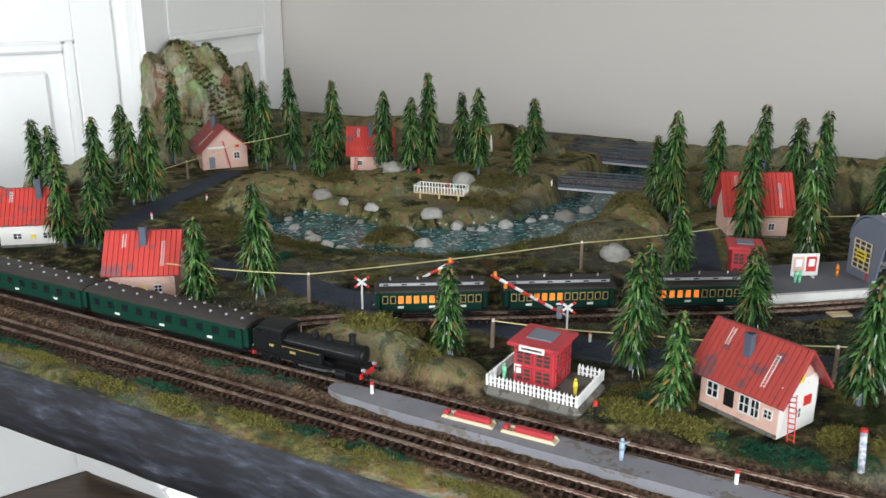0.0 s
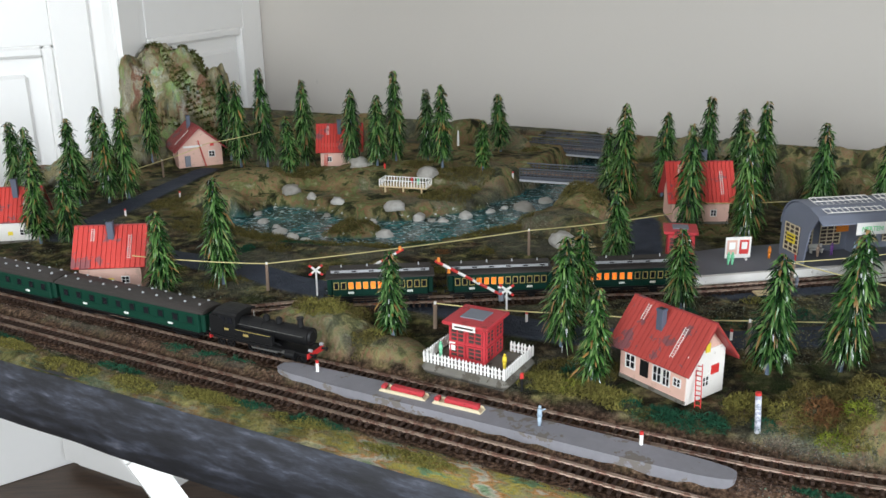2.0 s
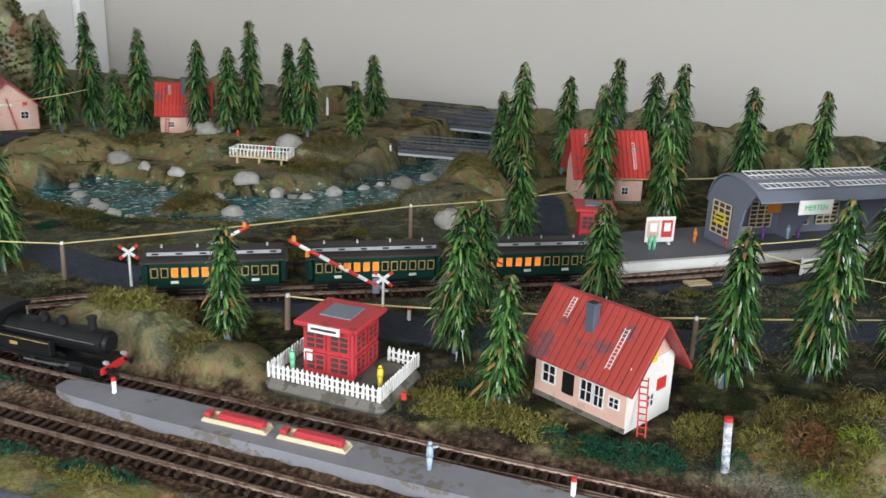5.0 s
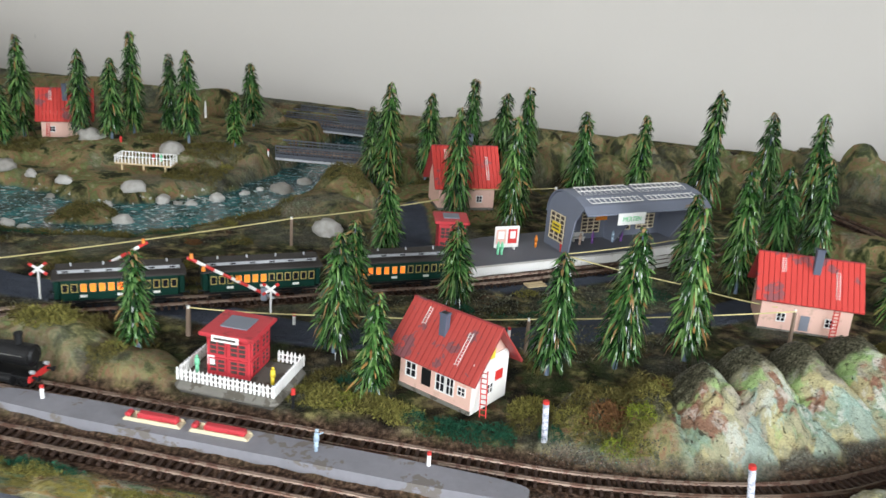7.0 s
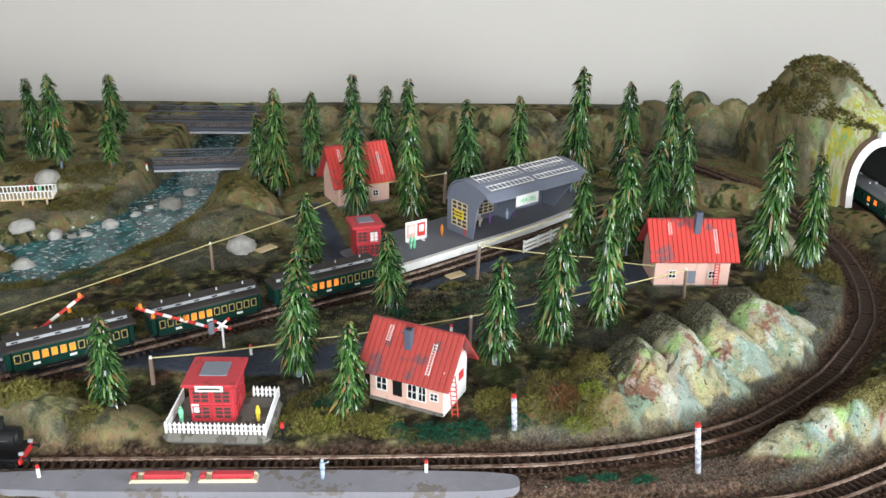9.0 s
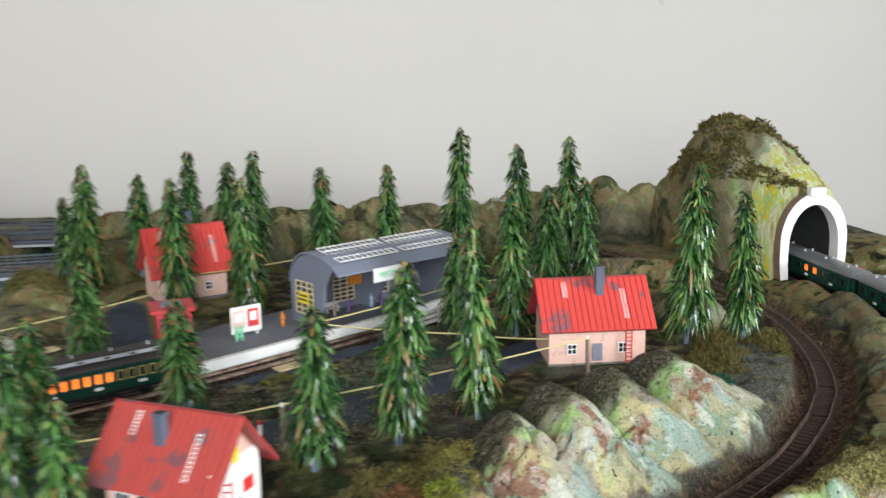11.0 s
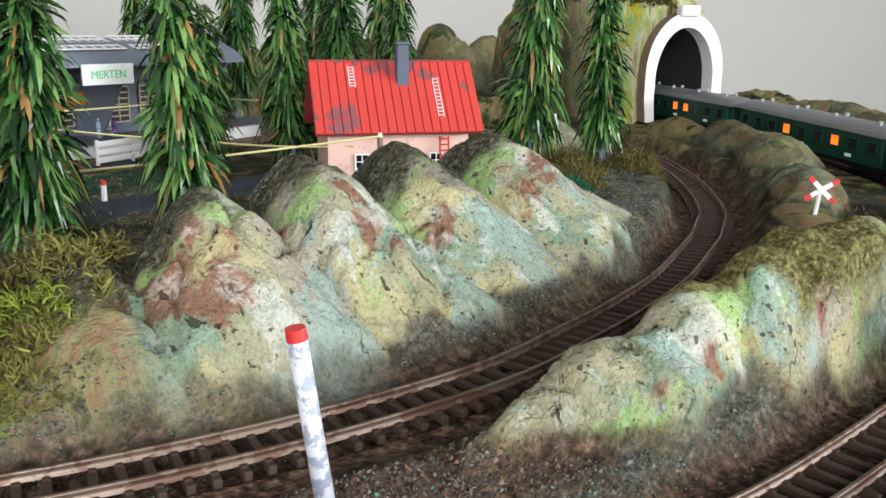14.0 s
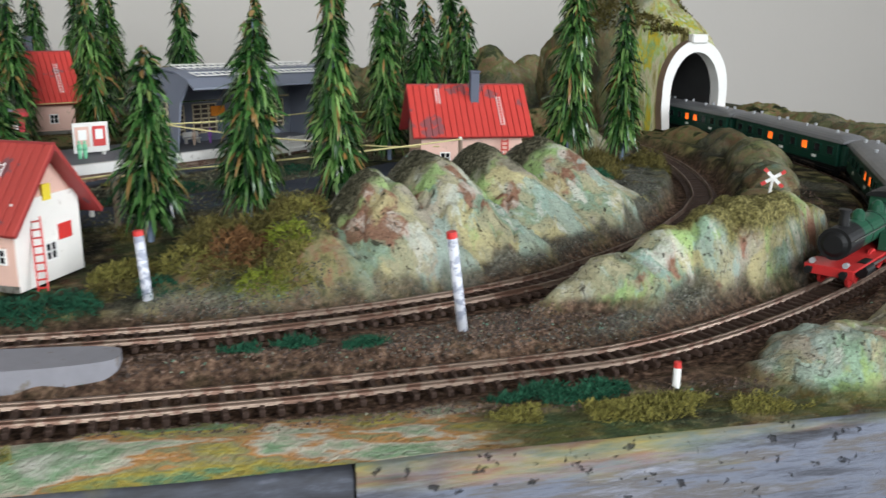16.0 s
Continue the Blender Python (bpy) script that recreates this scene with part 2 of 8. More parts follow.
    teal = ramp(nt, calc(nt, "ADD", noise_at(nt, wv, 28.0, 6, 0.62), calc(nt, "MULTIPLY", calc(nt, "SUBTRACT", mask("mint"), 0.4), 0.12)), [(0.57, (0, 0, 0)), (0.61, (1, 1, 1))])
    rock = mixc(nt, calc(nt, "MULTIPLY", teal, 0.6), rock, mixc(nt, n2, (0.24, 0.37, 0.32), (0.35, 0.48, 0.45)))
    ww = ramp(nt, noise_at(nt, wv, 44.0, 6, 0.65), [(0.54, (0, 0, 0)), (0.61, (1, 1, 1))])
    rock = mixc(nt, calc(nt, "MULTIPLY", ww, 0.6), rock, (0.64, 0.61, 0.53))
    grain = ramp(nt, noise_at(nt, c, 520.0, 3, 0.75), [(0.35, (0.45, 0.45, 0.45)), (0.5, (1, 1, 1)), (0.68, (1.25, 1.25, 1.2))])
    rock = mixc(nt, 0.45, rock, grain, "MULTIPLY")
    grime = ramp(nt, noise_at(nt, wv, 62.0, 9, 0.72), [(0.44, (0, 0, 0)), (0.58, (1, 1, 1))])
    rock = mixc(nt, calc(nt, "MULTIPLY", grime, 0.12), rock, mixc(nt, n3, (0.07, 0.066, 0.045), (0.2, 0.195, 0.14)))
    speck = ramp(nt, noise_at(nt, c, 640.0, 2, 0.6), [(0.60, (0, 0, 0)), (0.66, (1, 1, 1))])
    rock = mixc(nt, calc(nt, "MULTIPLY", speck, 0.38), rock, (0.05, 0.055, 0.04))
    pits = ramp(nt, noise_at(nt, c, 300.0, 3), [(0.32, (1, 1, 1)), (0.38, (0, 0, 0))])
    rock = mixc(nt, calc(nt, "MULTIPLY", pits, 0.85), rock, (0.04, 0.035, 0.025))
    holes = ramp(nt, noise_at(nt, wv, 130.0, 3, 0.55), [(0.29, (1, 1, 1)), (0.335, (0, 0, 0))])
    rock = mixc(nt, calc(nt, "MULTIPLY", holes, 0.85), rock, (0.035, 0.03, 0.022))
    cracks = ramp(nt, noise_at(nt, wv, 40.0, 2, 0.4), [(0.492, (0, 0, 0)), (0.5, (1, 1, 1)), (0.508, (0, 0, 0))])
    cgate = ramp(nt, noise_at(nt, c, 33.0, 2), [(0.52, (0, 0, 0)), (0.58, (1, 1, 1))])
    rock = mixc(nt, calc(nt, "MULTIPLY", calc(nt, "MULTIPLY", cracks, cgate), 0.8), rock, (0.04, 0.035, 0.025))
    col = mixc(nt, mask("rock"), col, rock)
    dull = ramp(nt, noise_at(nt, wv, 26.0, 6, 0.65), [(0.37, (0.005, 0.007, 0.003)), (0.43, (0.065, 0.08, 0.026)), (0.48, (0.29, 0.26, 0.115)), (0.525, (0.32, 0.165, 0.095)), (0.565, (0.17, 0.215, 0.07)), (0.62, (0.30, 0.29, 0.13)), (0.68, (0.55, 0.5, 0.35))])
    dull = mixc(nt, calc(nt, "MULTIPLY", n3, 0.3), dull, (0.04, 0.036, 0.018))
    col = mixc(nt, mask("dull"), col, dull)
    run = node(nt, "ShaderNodeMapping", Scale=(1.0, 1.0, 0.12))
    nt.links.new(c, run.inputs["Vector"])
    lime = ramp(nt, noise_at(nt, run.outputs["Vector"], 60.0, 5), [(0.3, (0.07, 0.06, 0.02)), (0.42, (0.3, 0.27, 0.1)), (0.48, (0.55, 0.5, 0.33)), (0.53, (0.3, 0.42, 0.15)), (0.58, (0.5, 0.38, 0.03)), (0.64, (0.2, 0.33, 0.12)), (0.72, (0.62, 0.58, 0.46))])
    col = mixc(nt, mask("lime"), col, lime)
    dust = ramp(nt, noise_at(nt, c, 420.0, 3, 0.7), [(0.34, (0.014, 0.014, 0.008)), (0.48, (0.06, 0.057, 0.034)), (0.6, (0.13, 0.122, 0.08)), (0.72, (0.27, 0.25, 0.18))])
    col = mixc(nt, mask("dust"), col, dust)
    flock = ramp(nt, noise_at(nt, c, 420.0, 3, 0.7), [(0.3, (0.025, 0.022, 0.008)), (0.48, (0.115, 0.1, 0.034)), (0.62, (0.24, 0.212, 0.08)), (0.75, (0.4, 0.37, 0.17))])
    col = mixc(nt, mask("flock"), col, flock)
    scatter = ramp(nt, noise_at(nt, c, 420.0, 4, 0.7), [(0.3, (0.018, 0.02, 0.015)), (0.47, (0.085, 0.088, 0.066)), (0.6, (0.19, 0.19, 0.15)), (0.74, (0.36, 0.35, 0.29))])
    col = mixc(nt, mask("scatter"), col, scatter)
    ball = ramp(nt, n3, [(0.34, (0.012, 0.006, 0.004)), (0.5, (0.10, 0.058, 0.038)), (0.62, (0.22, 0.135, 0.09)), (0.74, (0.36, 0.25, 0.185))])
    ball = mixc(nt, calc(nt, "MULTIPLY", ramp(nt, noise_at(nt, c, 26.0, 4), [(0.42, (1, 1, 1)), (0.58, (0, 0, 0))]), 0.35), ball, (0.03, 0.018, 0.013))
    col = mixc(nt, mask("ballast"), col, ball)
    road = mixc(nt, n2, (0.032, 0.039, 0.054), (0.078, 0.09, 0.12))
    col = mixc(nt, mask("road"), col, road)
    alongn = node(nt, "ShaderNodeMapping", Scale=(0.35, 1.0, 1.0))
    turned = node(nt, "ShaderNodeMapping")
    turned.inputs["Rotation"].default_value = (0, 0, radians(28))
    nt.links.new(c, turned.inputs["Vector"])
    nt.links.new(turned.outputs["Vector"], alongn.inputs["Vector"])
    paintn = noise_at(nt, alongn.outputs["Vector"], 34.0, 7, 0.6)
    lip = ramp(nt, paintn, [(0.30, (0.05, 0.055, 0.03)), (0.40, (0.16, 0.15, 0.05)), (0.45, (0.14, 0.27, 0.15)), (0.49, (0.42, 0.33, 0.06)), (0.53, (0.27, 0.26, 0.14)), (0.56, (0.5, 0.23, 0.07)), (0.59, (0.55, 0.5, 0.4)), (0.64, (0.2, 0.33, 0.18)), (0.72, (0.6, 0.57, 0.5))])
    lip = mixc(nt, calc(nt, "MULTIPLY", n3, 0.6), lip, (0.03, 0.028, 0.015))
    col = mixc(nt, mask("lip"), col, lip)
    bed = mixc(nt, n2, (0.01, 0.05, 0.055), (0.03, 0.14, 0.14))
    foam = ramp(nt, noise_at(nt, c, 120.0, 4), [(0.62, (0, 0, 0)), (0.68, (1, 1, 1))])
    col = mixc(nt, mask("bed"), col, bed)
    col = mixc(nt, calc(nt, "MULTIPLY", mask("shore"), foam), col, (0.6, 0.62, 0.6))
    nt.links.new(col, b.inputs["Base Color"])
    n6 = noise_at(nt, wv, 95.0, 6, 0.7)
    hgt = calc(nt, "ADD", calc(nt, "ADD", calc(nt, "MULTIPLY", n3, 0.9), calc(nt, "MULTIPLY", n4, 0.5)), calc(nt, "MULTIPLY", n6, 2.4))
    hgt = calc(nt, "SUBTRACT", hgt, calc(nt, "MULTIPLY", calc(nt, "MULTIPLY", holes, mask("rock")), 1.2))
    bump(nt, b, hgt, 1.0, 0.0019)
    return m


M["ground"] = ground_mat()


def edge_mat():
    m, nt, b = make_mat("painted_board_edge", 0.65)
    c = obj_coord(nt)
    s = node(nt, "ShaderNodeMapping", Scale=(1.0, 1.0, 4.0))
    s.inputs["Rotation"].default_value = (0, 0, radians(28))
    nt.links.new(c, s.inputs["Vector"])
    g = noise_at(nt, s.outputs["Vector"], 22.0, 8.0, 0.65)
    col = ramp(nt, g, [(0.3, (0.006, 0.0065, 0.008)), (0.47, (0.014, 0.015, 0.02)), (0.6, (0.034, 0.038, 0.052)), (0.7, (0.085, 0.092, 0.12)), (0.8, (0.2, 0.2, 0.21))])
    z = nt.nodes.new("ShaderNodeSeparateXYZ")
    nt.links.new(c, z.inputs["Vector"])
    n2 = noise_at(nt, c, 26.0, 6.0, 0.6)
    patch = ramp(nt, noise_at(nt, c, 5.0, 2.0), [(0.42, (0, 0, 0)), (0.58, (1, 1, 1))])
    up = calc(nt, "ADD", calc(nt, "MULTIPLY", z.outputs["Z"], 45.0), calc(nt, "ADD", calc(nt, "MULTIPLY", n2, 1.35), calc(nt, "MULTIPLY", patch, 0.4)), True)
    green = ramp(nt, noise_at(nt, c, 19.0, 6.0), [(0.36, (0.03, 0.03, 0.012)), (0.46, (0.1, 0.12, 0.03)), (0.52, (0.26, 0.21, 0.035)), (0.57, (0.16, 0.08, 0.035)), (0.64, (0.12, 0.2, 0.1)), (0.7, (0.4, 0.38, 0.32))])
    col = mixc(nt, up, col, green)
    nt.links.new(col, b.inputs["Base Color"])
    bump(nt, b, g, 0.5, 0.002)
    return m


M["edge"] = edge_mat()


def grey_edge_mat():
    """Worn blue-grey paint over a dark board: streaks along it, bare brown patches, pits and a painted upper rim."""
    m, nt, b = make_mat("worn_grey_blue_edge", 0.65)
    b.inputs["Specular IOR Level"].default_value = 0.2
    c = obj_coord(nt)
    turn = node(nt, "ShaderNodeMapping")
    turn.inputs["Rotation"].default_value = (0, 0, radians(28))
    nt.links.new(c, turn.inputs["Vector"])
    s = node(nt, "ShaderNodeMapping", Scale=(0.3, 1.0, 2.2))
    nt.links.new(turn.outputs["Vector"], s.inputs["Vector"])
    v = s.outputs["Vector"]
    g = noise_at(nt, v, 38.0, 9.0, 0.7)
    col = ramp(nt, g, [(0.3, (0.02, 0.02, 0.022)), (0.42, (0.085, 0.09, 0.11)), (0.5, (0.15, 0.165, 0.21)), (0.58, (0.12, 0.11, 0.105)), (0.66, (0.2, 0.21, 0.25)), (0.76, (0.38, 0.36, 0.35))])
    bare = ramp(nt, noise_at(nt, v, 14.0, 6.0, 0.6), [(0.5, (0, 0, 0)), (0.6, (1, 1, 1))])
    col = mixc(nt, calc(nt, "MULTIPLY", bare, 0.6), col, (0.11, 0.09, 0.08))
    z = nt.nodes.new("ShaderNodeSeparateXYZ")
    nt.links.new(c, z.inputs["Vector"])
    rim = calc(nt, "ADD", calc(nt, "MULTIPLY", z.outputs["Z"], 60.0), calc(nt, "MULTIPLY", noise_at(nt, v, 24.0, 6.0, 0.6), 4.2), True)
    rim = calc(nt, "MULTIPLY", rim, ramp(nt, noise_at(nt, c, 9.0, 3.0), [(0.46, (0, 0, 0)), (0.54, (1, 1, 1))]))
    green = ramp(nt, noise_at(nt, v, 30.0, 6.0), [(0.38, (0.05, 0.06, 0.03)), (0.46, (0.16, 0.2, 0.09)), (0.52, (0.36, 0.29, 0.07)), (0.57, (0.34, 0.15, 0.05)), (0.64, (0.15, 0.27, 0.16)), (0.7, (0.45, 0.42, 0.36))])
    col = mixc(nt, calc(nt, "MULTIPLY", rim, 0.7), col, green)
    pits = ramp(nt, noise_at(nt, c, 150.0, 3.0), [(0.33, (1, 1, 1)), (0.38, (0, 0, 0))])
    col = mixc(nt, calc(nt, "MULTIPLY", pits, 0.85), col, (0.015, 0.015, 0.016))
    nt.links.new(col, b.inputs["Base Color"])
    bump(nt, b, calc(nt, "SUBTRACT", g, calc(nt, "MULTIPLY", pits, 0.6)), 0.8, 0.003)
    return m


M["edge_grey"] = grey_edge_mat()


def water_mat():
    m, nt, b = make_mat("resin_water", 0.08)
    c = obj_coord(nt)
    n = noise_at(nt, c, 60.0, 4)
    col = ramp(nt, noise_at(nt, c, 25.0, 6), [(0.32, (0.005, 0.022, 0.028)), (0.5, (0.016, 0.1, 0.115)), (0.62, (0.04, 0.18, 0.19)), (0.74, (0.1, 0.28, 0.28))])
    foam = ramp(nt, noise_at(nt, c, 120.0, 4, 0.65), [(0.56, (0, 0, 0)), (0.63, (1, 1, 1))])
    col = mixc(nt, calc(nt, "MULTIPLY", foam, 0.85), col, (0.62, 0.68, 0.68))
    nt.links.new(col, b.inputs["Base Color"])
    bump(nt, b, n, 0.5, 0.004)
    return m


M["water"] = water_mat()


def needle_mat():
    m, nt, b = make_mat("plastic_needles", 0.38)
    g = nt.nodes.new("ShaderNodeNewGeometry")
    o = nt.nodes.new("ShaderNodeObjectInfo")
    r = g.outputs["Random Per Island"]
    col = ramp(nt, r, [(0.0, (0.002, 0.008, 0.003)), (0.35, (0.014, 0.052, 0.012)), (0.7, (0.06, 0.155, 0.034)), (0.94, (0.17, 0.29, 0.085)), (0.95, (0.2, 0.11, 0.035)), (1.0, (0.3, 0.17, 0.055))])
    tint = mixc(nt, o.outputs["Random"], (0.75, 0.8, 0.8), (1.12, 1.05, 1.0))
    nt.links.new(mixc(nt, 1.0, col, tint, "MULTIPLY"), b.inputs["Base Color"])
    nt.links.new(calc(nt, "ADD", calc(nt, "MULTIPLY", r, 0.22), 0.12), b.inputs["Roughness"])
    b.inputs["Specular IOR Level"].default_value = 0.5
    return m


M["needles"] = needle_mat()
M["twig"] = paint("orange_brown_twigs", (0.22, 0.13, 0.045), 0.5, vary=0.4)


def moss_mat(name, lo, hi):
    m, nt, b = make_mat(name, 0.85)
    b.inputs["Specular IOR Level"].default_value = 0.12
    g = nt.nodes.new("ShaderNodeNewGeometry")
    n = noise_at(nt, obj_coord(nt), 40.0, 3)
    f = calc(nt, "ADD", calc(nt, "MULTIPLY", g.outputs["Random Per Island"], 0.6), calc(nt, "MULTIPLY", n, 0.4))
    nt.links.new(mixc(nt, f, lo, hi), b.inputs["Base Color"])
    return m


M["moss_y"] = moss_mat("yellow_moss", (0.014, 0.014, 0.004), (0.31, 0.28, 0.075))
M["moss_g"] = moss_mat("dark_foam_grass", (0.005, 0.024, 0.014), (0.03, 0.125, 0.068))
M["moss_b"] = moss_mat("brown_green_moss", (0.012, 0.013, 0.004), (0.19, 0.16, 0.05))
M["moss_d"] = moss_mat("dark_olive_moss", (0.008, 0.012, 0.003), (0.13, 0.14, 0.035))
M["moss_l"] = moss_mat("bright_green_moss", (0.03, 0.045, 0.006), (0.26, 0.3, 0.04))
M["moss_r"] = moss_mat("rust_moss", (0.05, 0.025, 0.012), (0.2, 0.1, 0.04))


def stone_mat():
    m, nt, b = make_mat("pale_stone", 0.85)
    o = nt.nodes.new("ShaderNodeObjectInfo")
    c = obj_coord(nt)
    n = noise_at(nt, c, 120.0, 6)
    col = mixc(nt, o.outputs["Random"], (0.3, 0.28, 0.25), (0.72, 0.70, 0.66))
    col = mixc(nt, calc(nt, "MULTIPLY", n, 0.7), col, (0.1, 0.09, 0.07))
    nt.links.new(col, b.inputs["Base Color"])
    bump(nt, b, n, 0.6, 0.002)
    return m


M["stone"] = stone_mat()

# ---- building helpers ----


def empty_thing(name, m, label, category, group="", kind=""):
    e = new(name)
    e.empty_display_size = 0.01
    e.matrix_world = m
    return tagged(e, label, category, group, kind)


def mesh_of(name, bm, material, smooth=False):
    me = bpy.data.meshes.new(name)
    bm.to_mesh(me)
    bm.free()
    for mat in (material if isinstance(material, (list, tuple)) else [material]):
        me.materials.append(mat)
    if smooth:
        me.shade_smooth()
    return me


def part(name, bm, material, parent, label="", smooth=False, at=None):
    """One mesh object under a thing or a part; bm may be a bmesh or a ready mesh."""
    me = bm if isinstance(bm, bpy.types.Mesh) else mesh_of(name, bm, material, smooth)
    ob = new(name, me)
    ob.parent = parent
    if at is not None:
        ob.matrix_local = at
    if label:
        ob["label"] = label
    return ob


def thing(name, bm, material, m, label, category, group="", kind="", smooth=False):
    me = bm if isinstance(bm, bpy.types.Mesh) else mesh_of(name, bm, material, smooth)
    ob = new(name, me)
    ob.matrix_world = m
    return tagged(ob, label, category, group, kind)


def add_box(bm, cx, cy, cz, sx, sy, sz, bevel=0.0, m=None):
    """A box by its centre and full sizes, with chamfered edges if asked."""
    r = bmesh.ops.create_cube(bm, size=1.0, matrix=(m or Matrix()) @ Matrix.LocRotScale((cx, cy, cz), None, (sx, sy, sz)))
    if bevel:
        edges = {e for v in r["verts"] for e in v.link_edges}
        bmesh.ops.bevel(bm, geom=list(edges), offset=bevel, segments=1, affect="EDGES", clamp_overlap=True)
    return bm


def box(cx, cy, cz, sx, sy, sz, bevel=0.0):
    return add_box(bmesh.new(), cx, cy, cz, sx, sy, sz, bevel)


def add_cyl(bm, a, b, r0, r1=None, seg=10):
    a, b = Vector(a), Vector(b)
    d = b - a
    m = Matrix.Translation((a + b) / 2) @ d.to_track_quat("Z", "Y").to_matrix().to_4x4()
    bmesh.ops.create_cone(bm, cap_ends=True, segments=seg, radius1=r0, radius2=r0 if r1 is None else r1, depth=d.length, matrix=m)
    return bm


def cyl(a, b, r0, r1=None, seg=10):
    return add_cyl(bmesh.new(), a, b, r0, r1, seg)


def add_prism(bm, poly, y0, y1, m=None):
    """Extrudes a polygon of (x, z) from y0 to y1."""
    m = m or Matrix()
    a = [bm.verts.new(m @ Vector((x, y0, z))) for x, z in poly]
    b = [bm.verts.new(m @ Vector((x, y1, z))) for x, z in poly]
    bm.faces.new(a)
    bm.faces.new(b[::-1])
    k = len(poly)
    for i in range(k):
        bm.faces.new((a[i], b[i], b[(i + 1) % k], a[(i + 1) % k]))
    bmesh.ops.recalc_face_normals(bm, faces=bm.faces)
    return bm


def along(m, *v):
    return m @ Matrix.Translation(v)


def grid_mesh(name, pts, material, smooth=True):
    """A sheet from an array of rows x columns of places."""
    a = np.asarray(pts, dtype=np.float64)
    r, c = a.shape[:2]
    idx = np.arange(r * c).reshape(r, c)
    quads = np.stack([idx[:-1, :-1], idx[:-1, 1:], idx[1:, 1:], idx[1:, :-1]], -1).reshape(-1, 4)
    me = bpy.data.meshes.new(name)
    me.vertices.add(r * c)
    me.vertices.foreach_set("co", a.reshape(-1))
    me.loops.add(quads.size)
    me.loops.foreach_set("vertex_index", quads.reshape(-1).astype(np.int32))
    me.polygons.add(len(quads))
    me.polygons.foreach_set("loop_start", np.arange(0, quads.size, 4, dtype=np.int32))
    me.update(calc_edges=True)
    me.validate()
    me.materials.append(material)
    if smooth:
        me.shade_smooth()
    return me


RNG = np.random.RandomState(7)
LATTICE = RNG.rand(256, 256)


def vnoise(x, y, scale, off=0.0):
    """Smooth value noise, 0 to 1, over arrays of places."""
    x, y = np.asarray(x) * scale + off * 17.3, np.asarray(y) * scale + off * 9.1
    xi, yi = np.floor(x).astype(int), np.floor(y).astype(int)
    fx, fy = x - xi, y - yi
    fx, fy = fx * fx * (3 - 2 * fx), fy * fy * (3 - 2 * fy)

    def g(i, j):
        return LATTICE[(xi + i) % 256, (yi + j) % 256]
    return (g(0, 0) * (1 - fx) + g(1, 0) * fx) * (1 - fy) + (g(0, 1) * (1 - fx) + g(1, 1) * fx) * fy


def fbm(x, y, scale, octaves=4, off=0.0):
    total, amp = 0.0, 0.5
    for k in range(octaves):
        total = total + amp * vnoise(x, y, scale * 2 ** k, off + k)
        amp *= 0.5
    return total


def step(a, b, x):
    t = np.clip((np.asarray(x) - a) / (b - a), 0, 1)
    return t * t * (3 - 2 * t)


def line_dist(x, y, pts):
    """Distance from places to a polyline."""
    best = np.full(np.shape(x), 9.0)
    for (x0, y0), (x1, y1) in zip(pts[:-1], pts[1:]):
        dx, dy = x1 - x0, y1 - y0
        t = np.clip(((x - x0) * dx + (y - y0) * dy) / (dx * dx + dy * dy), 0, 1)
        best = np.minimum(best, np.hypot(x - x0 - t * dx, y - y0 - t * dy))
    return best

# ---- tracks: centre lines ----


def arc_un(cu, cn, r, a0, a1, k=60):
    return [(cu + r * math.cos(a), cn + r * math.sin(a)) for a in (radians(a0 + (a1 - a0) * i / k) for i in range(k + 1))]


def resample(pts, pitch=0.004):
    p = np.array(pts, dtype=float)
    s = np.concatenate([[0], np.cumsum(np.linalg.norm(np.diff(p, axis=0), axis=1))])
    t = np.arange(0, s[-1], pitch)
    return np.stack([np.interp(t, s, p[:, k]) for k in range(p.shape[1])], 1)


def spline(pts, k=24):
    """A smooth line through places (Catmull-Rom)."""
    p = [np.array(q, dtype=float) for q in pts]
    p = [2 * p[0] - p[1]] + p + [2 * p[-1] - p[-2]]
    out = []
    for a, b, c, d in zip(p, p[1:], p[2:], p[3:]):
        for i in range(k):
            t = i / k
            out.append(0.5 * (2 * b + (c - a) * t + (2 * a - 5 * b + 4 * c - d) * t * t + (3 * b - a - 3 * c + d) * t ** 3))
    return out + [p[-2]]


def sag(x, y):
    """The front of the board lies a little lower than the station, most of all at its free corner."""
    x, y = np.asarray(x, float), np.asarray(y, float)
    u, n = AX * x + AY * y, -AY * x + AX * y
    return np.interp(n, [0.50, 0.70, 0.78, 0.88, 0.96], [-0.0155, -0.0145, -0.010, -0.003, 0.0]) - 0.006 * step(-0.02, 0.18, u) * step(0.70, 0.62, n)


def edge_shift(u):
    """How far the front edge lies behind the line n = 0.503."""
    return 0.0275 + 0.0 * np.asarray(u, float)

def level(pts_un, rises):
    """Puts (u, n) places into the world with the height given at shares of the length."""
    p = resample([un(*q) for q in pts_un])
    z = np.interp(np.linspace(0, 1, len(p)), *zip(*rises))
    return np.column_stack([p, z])


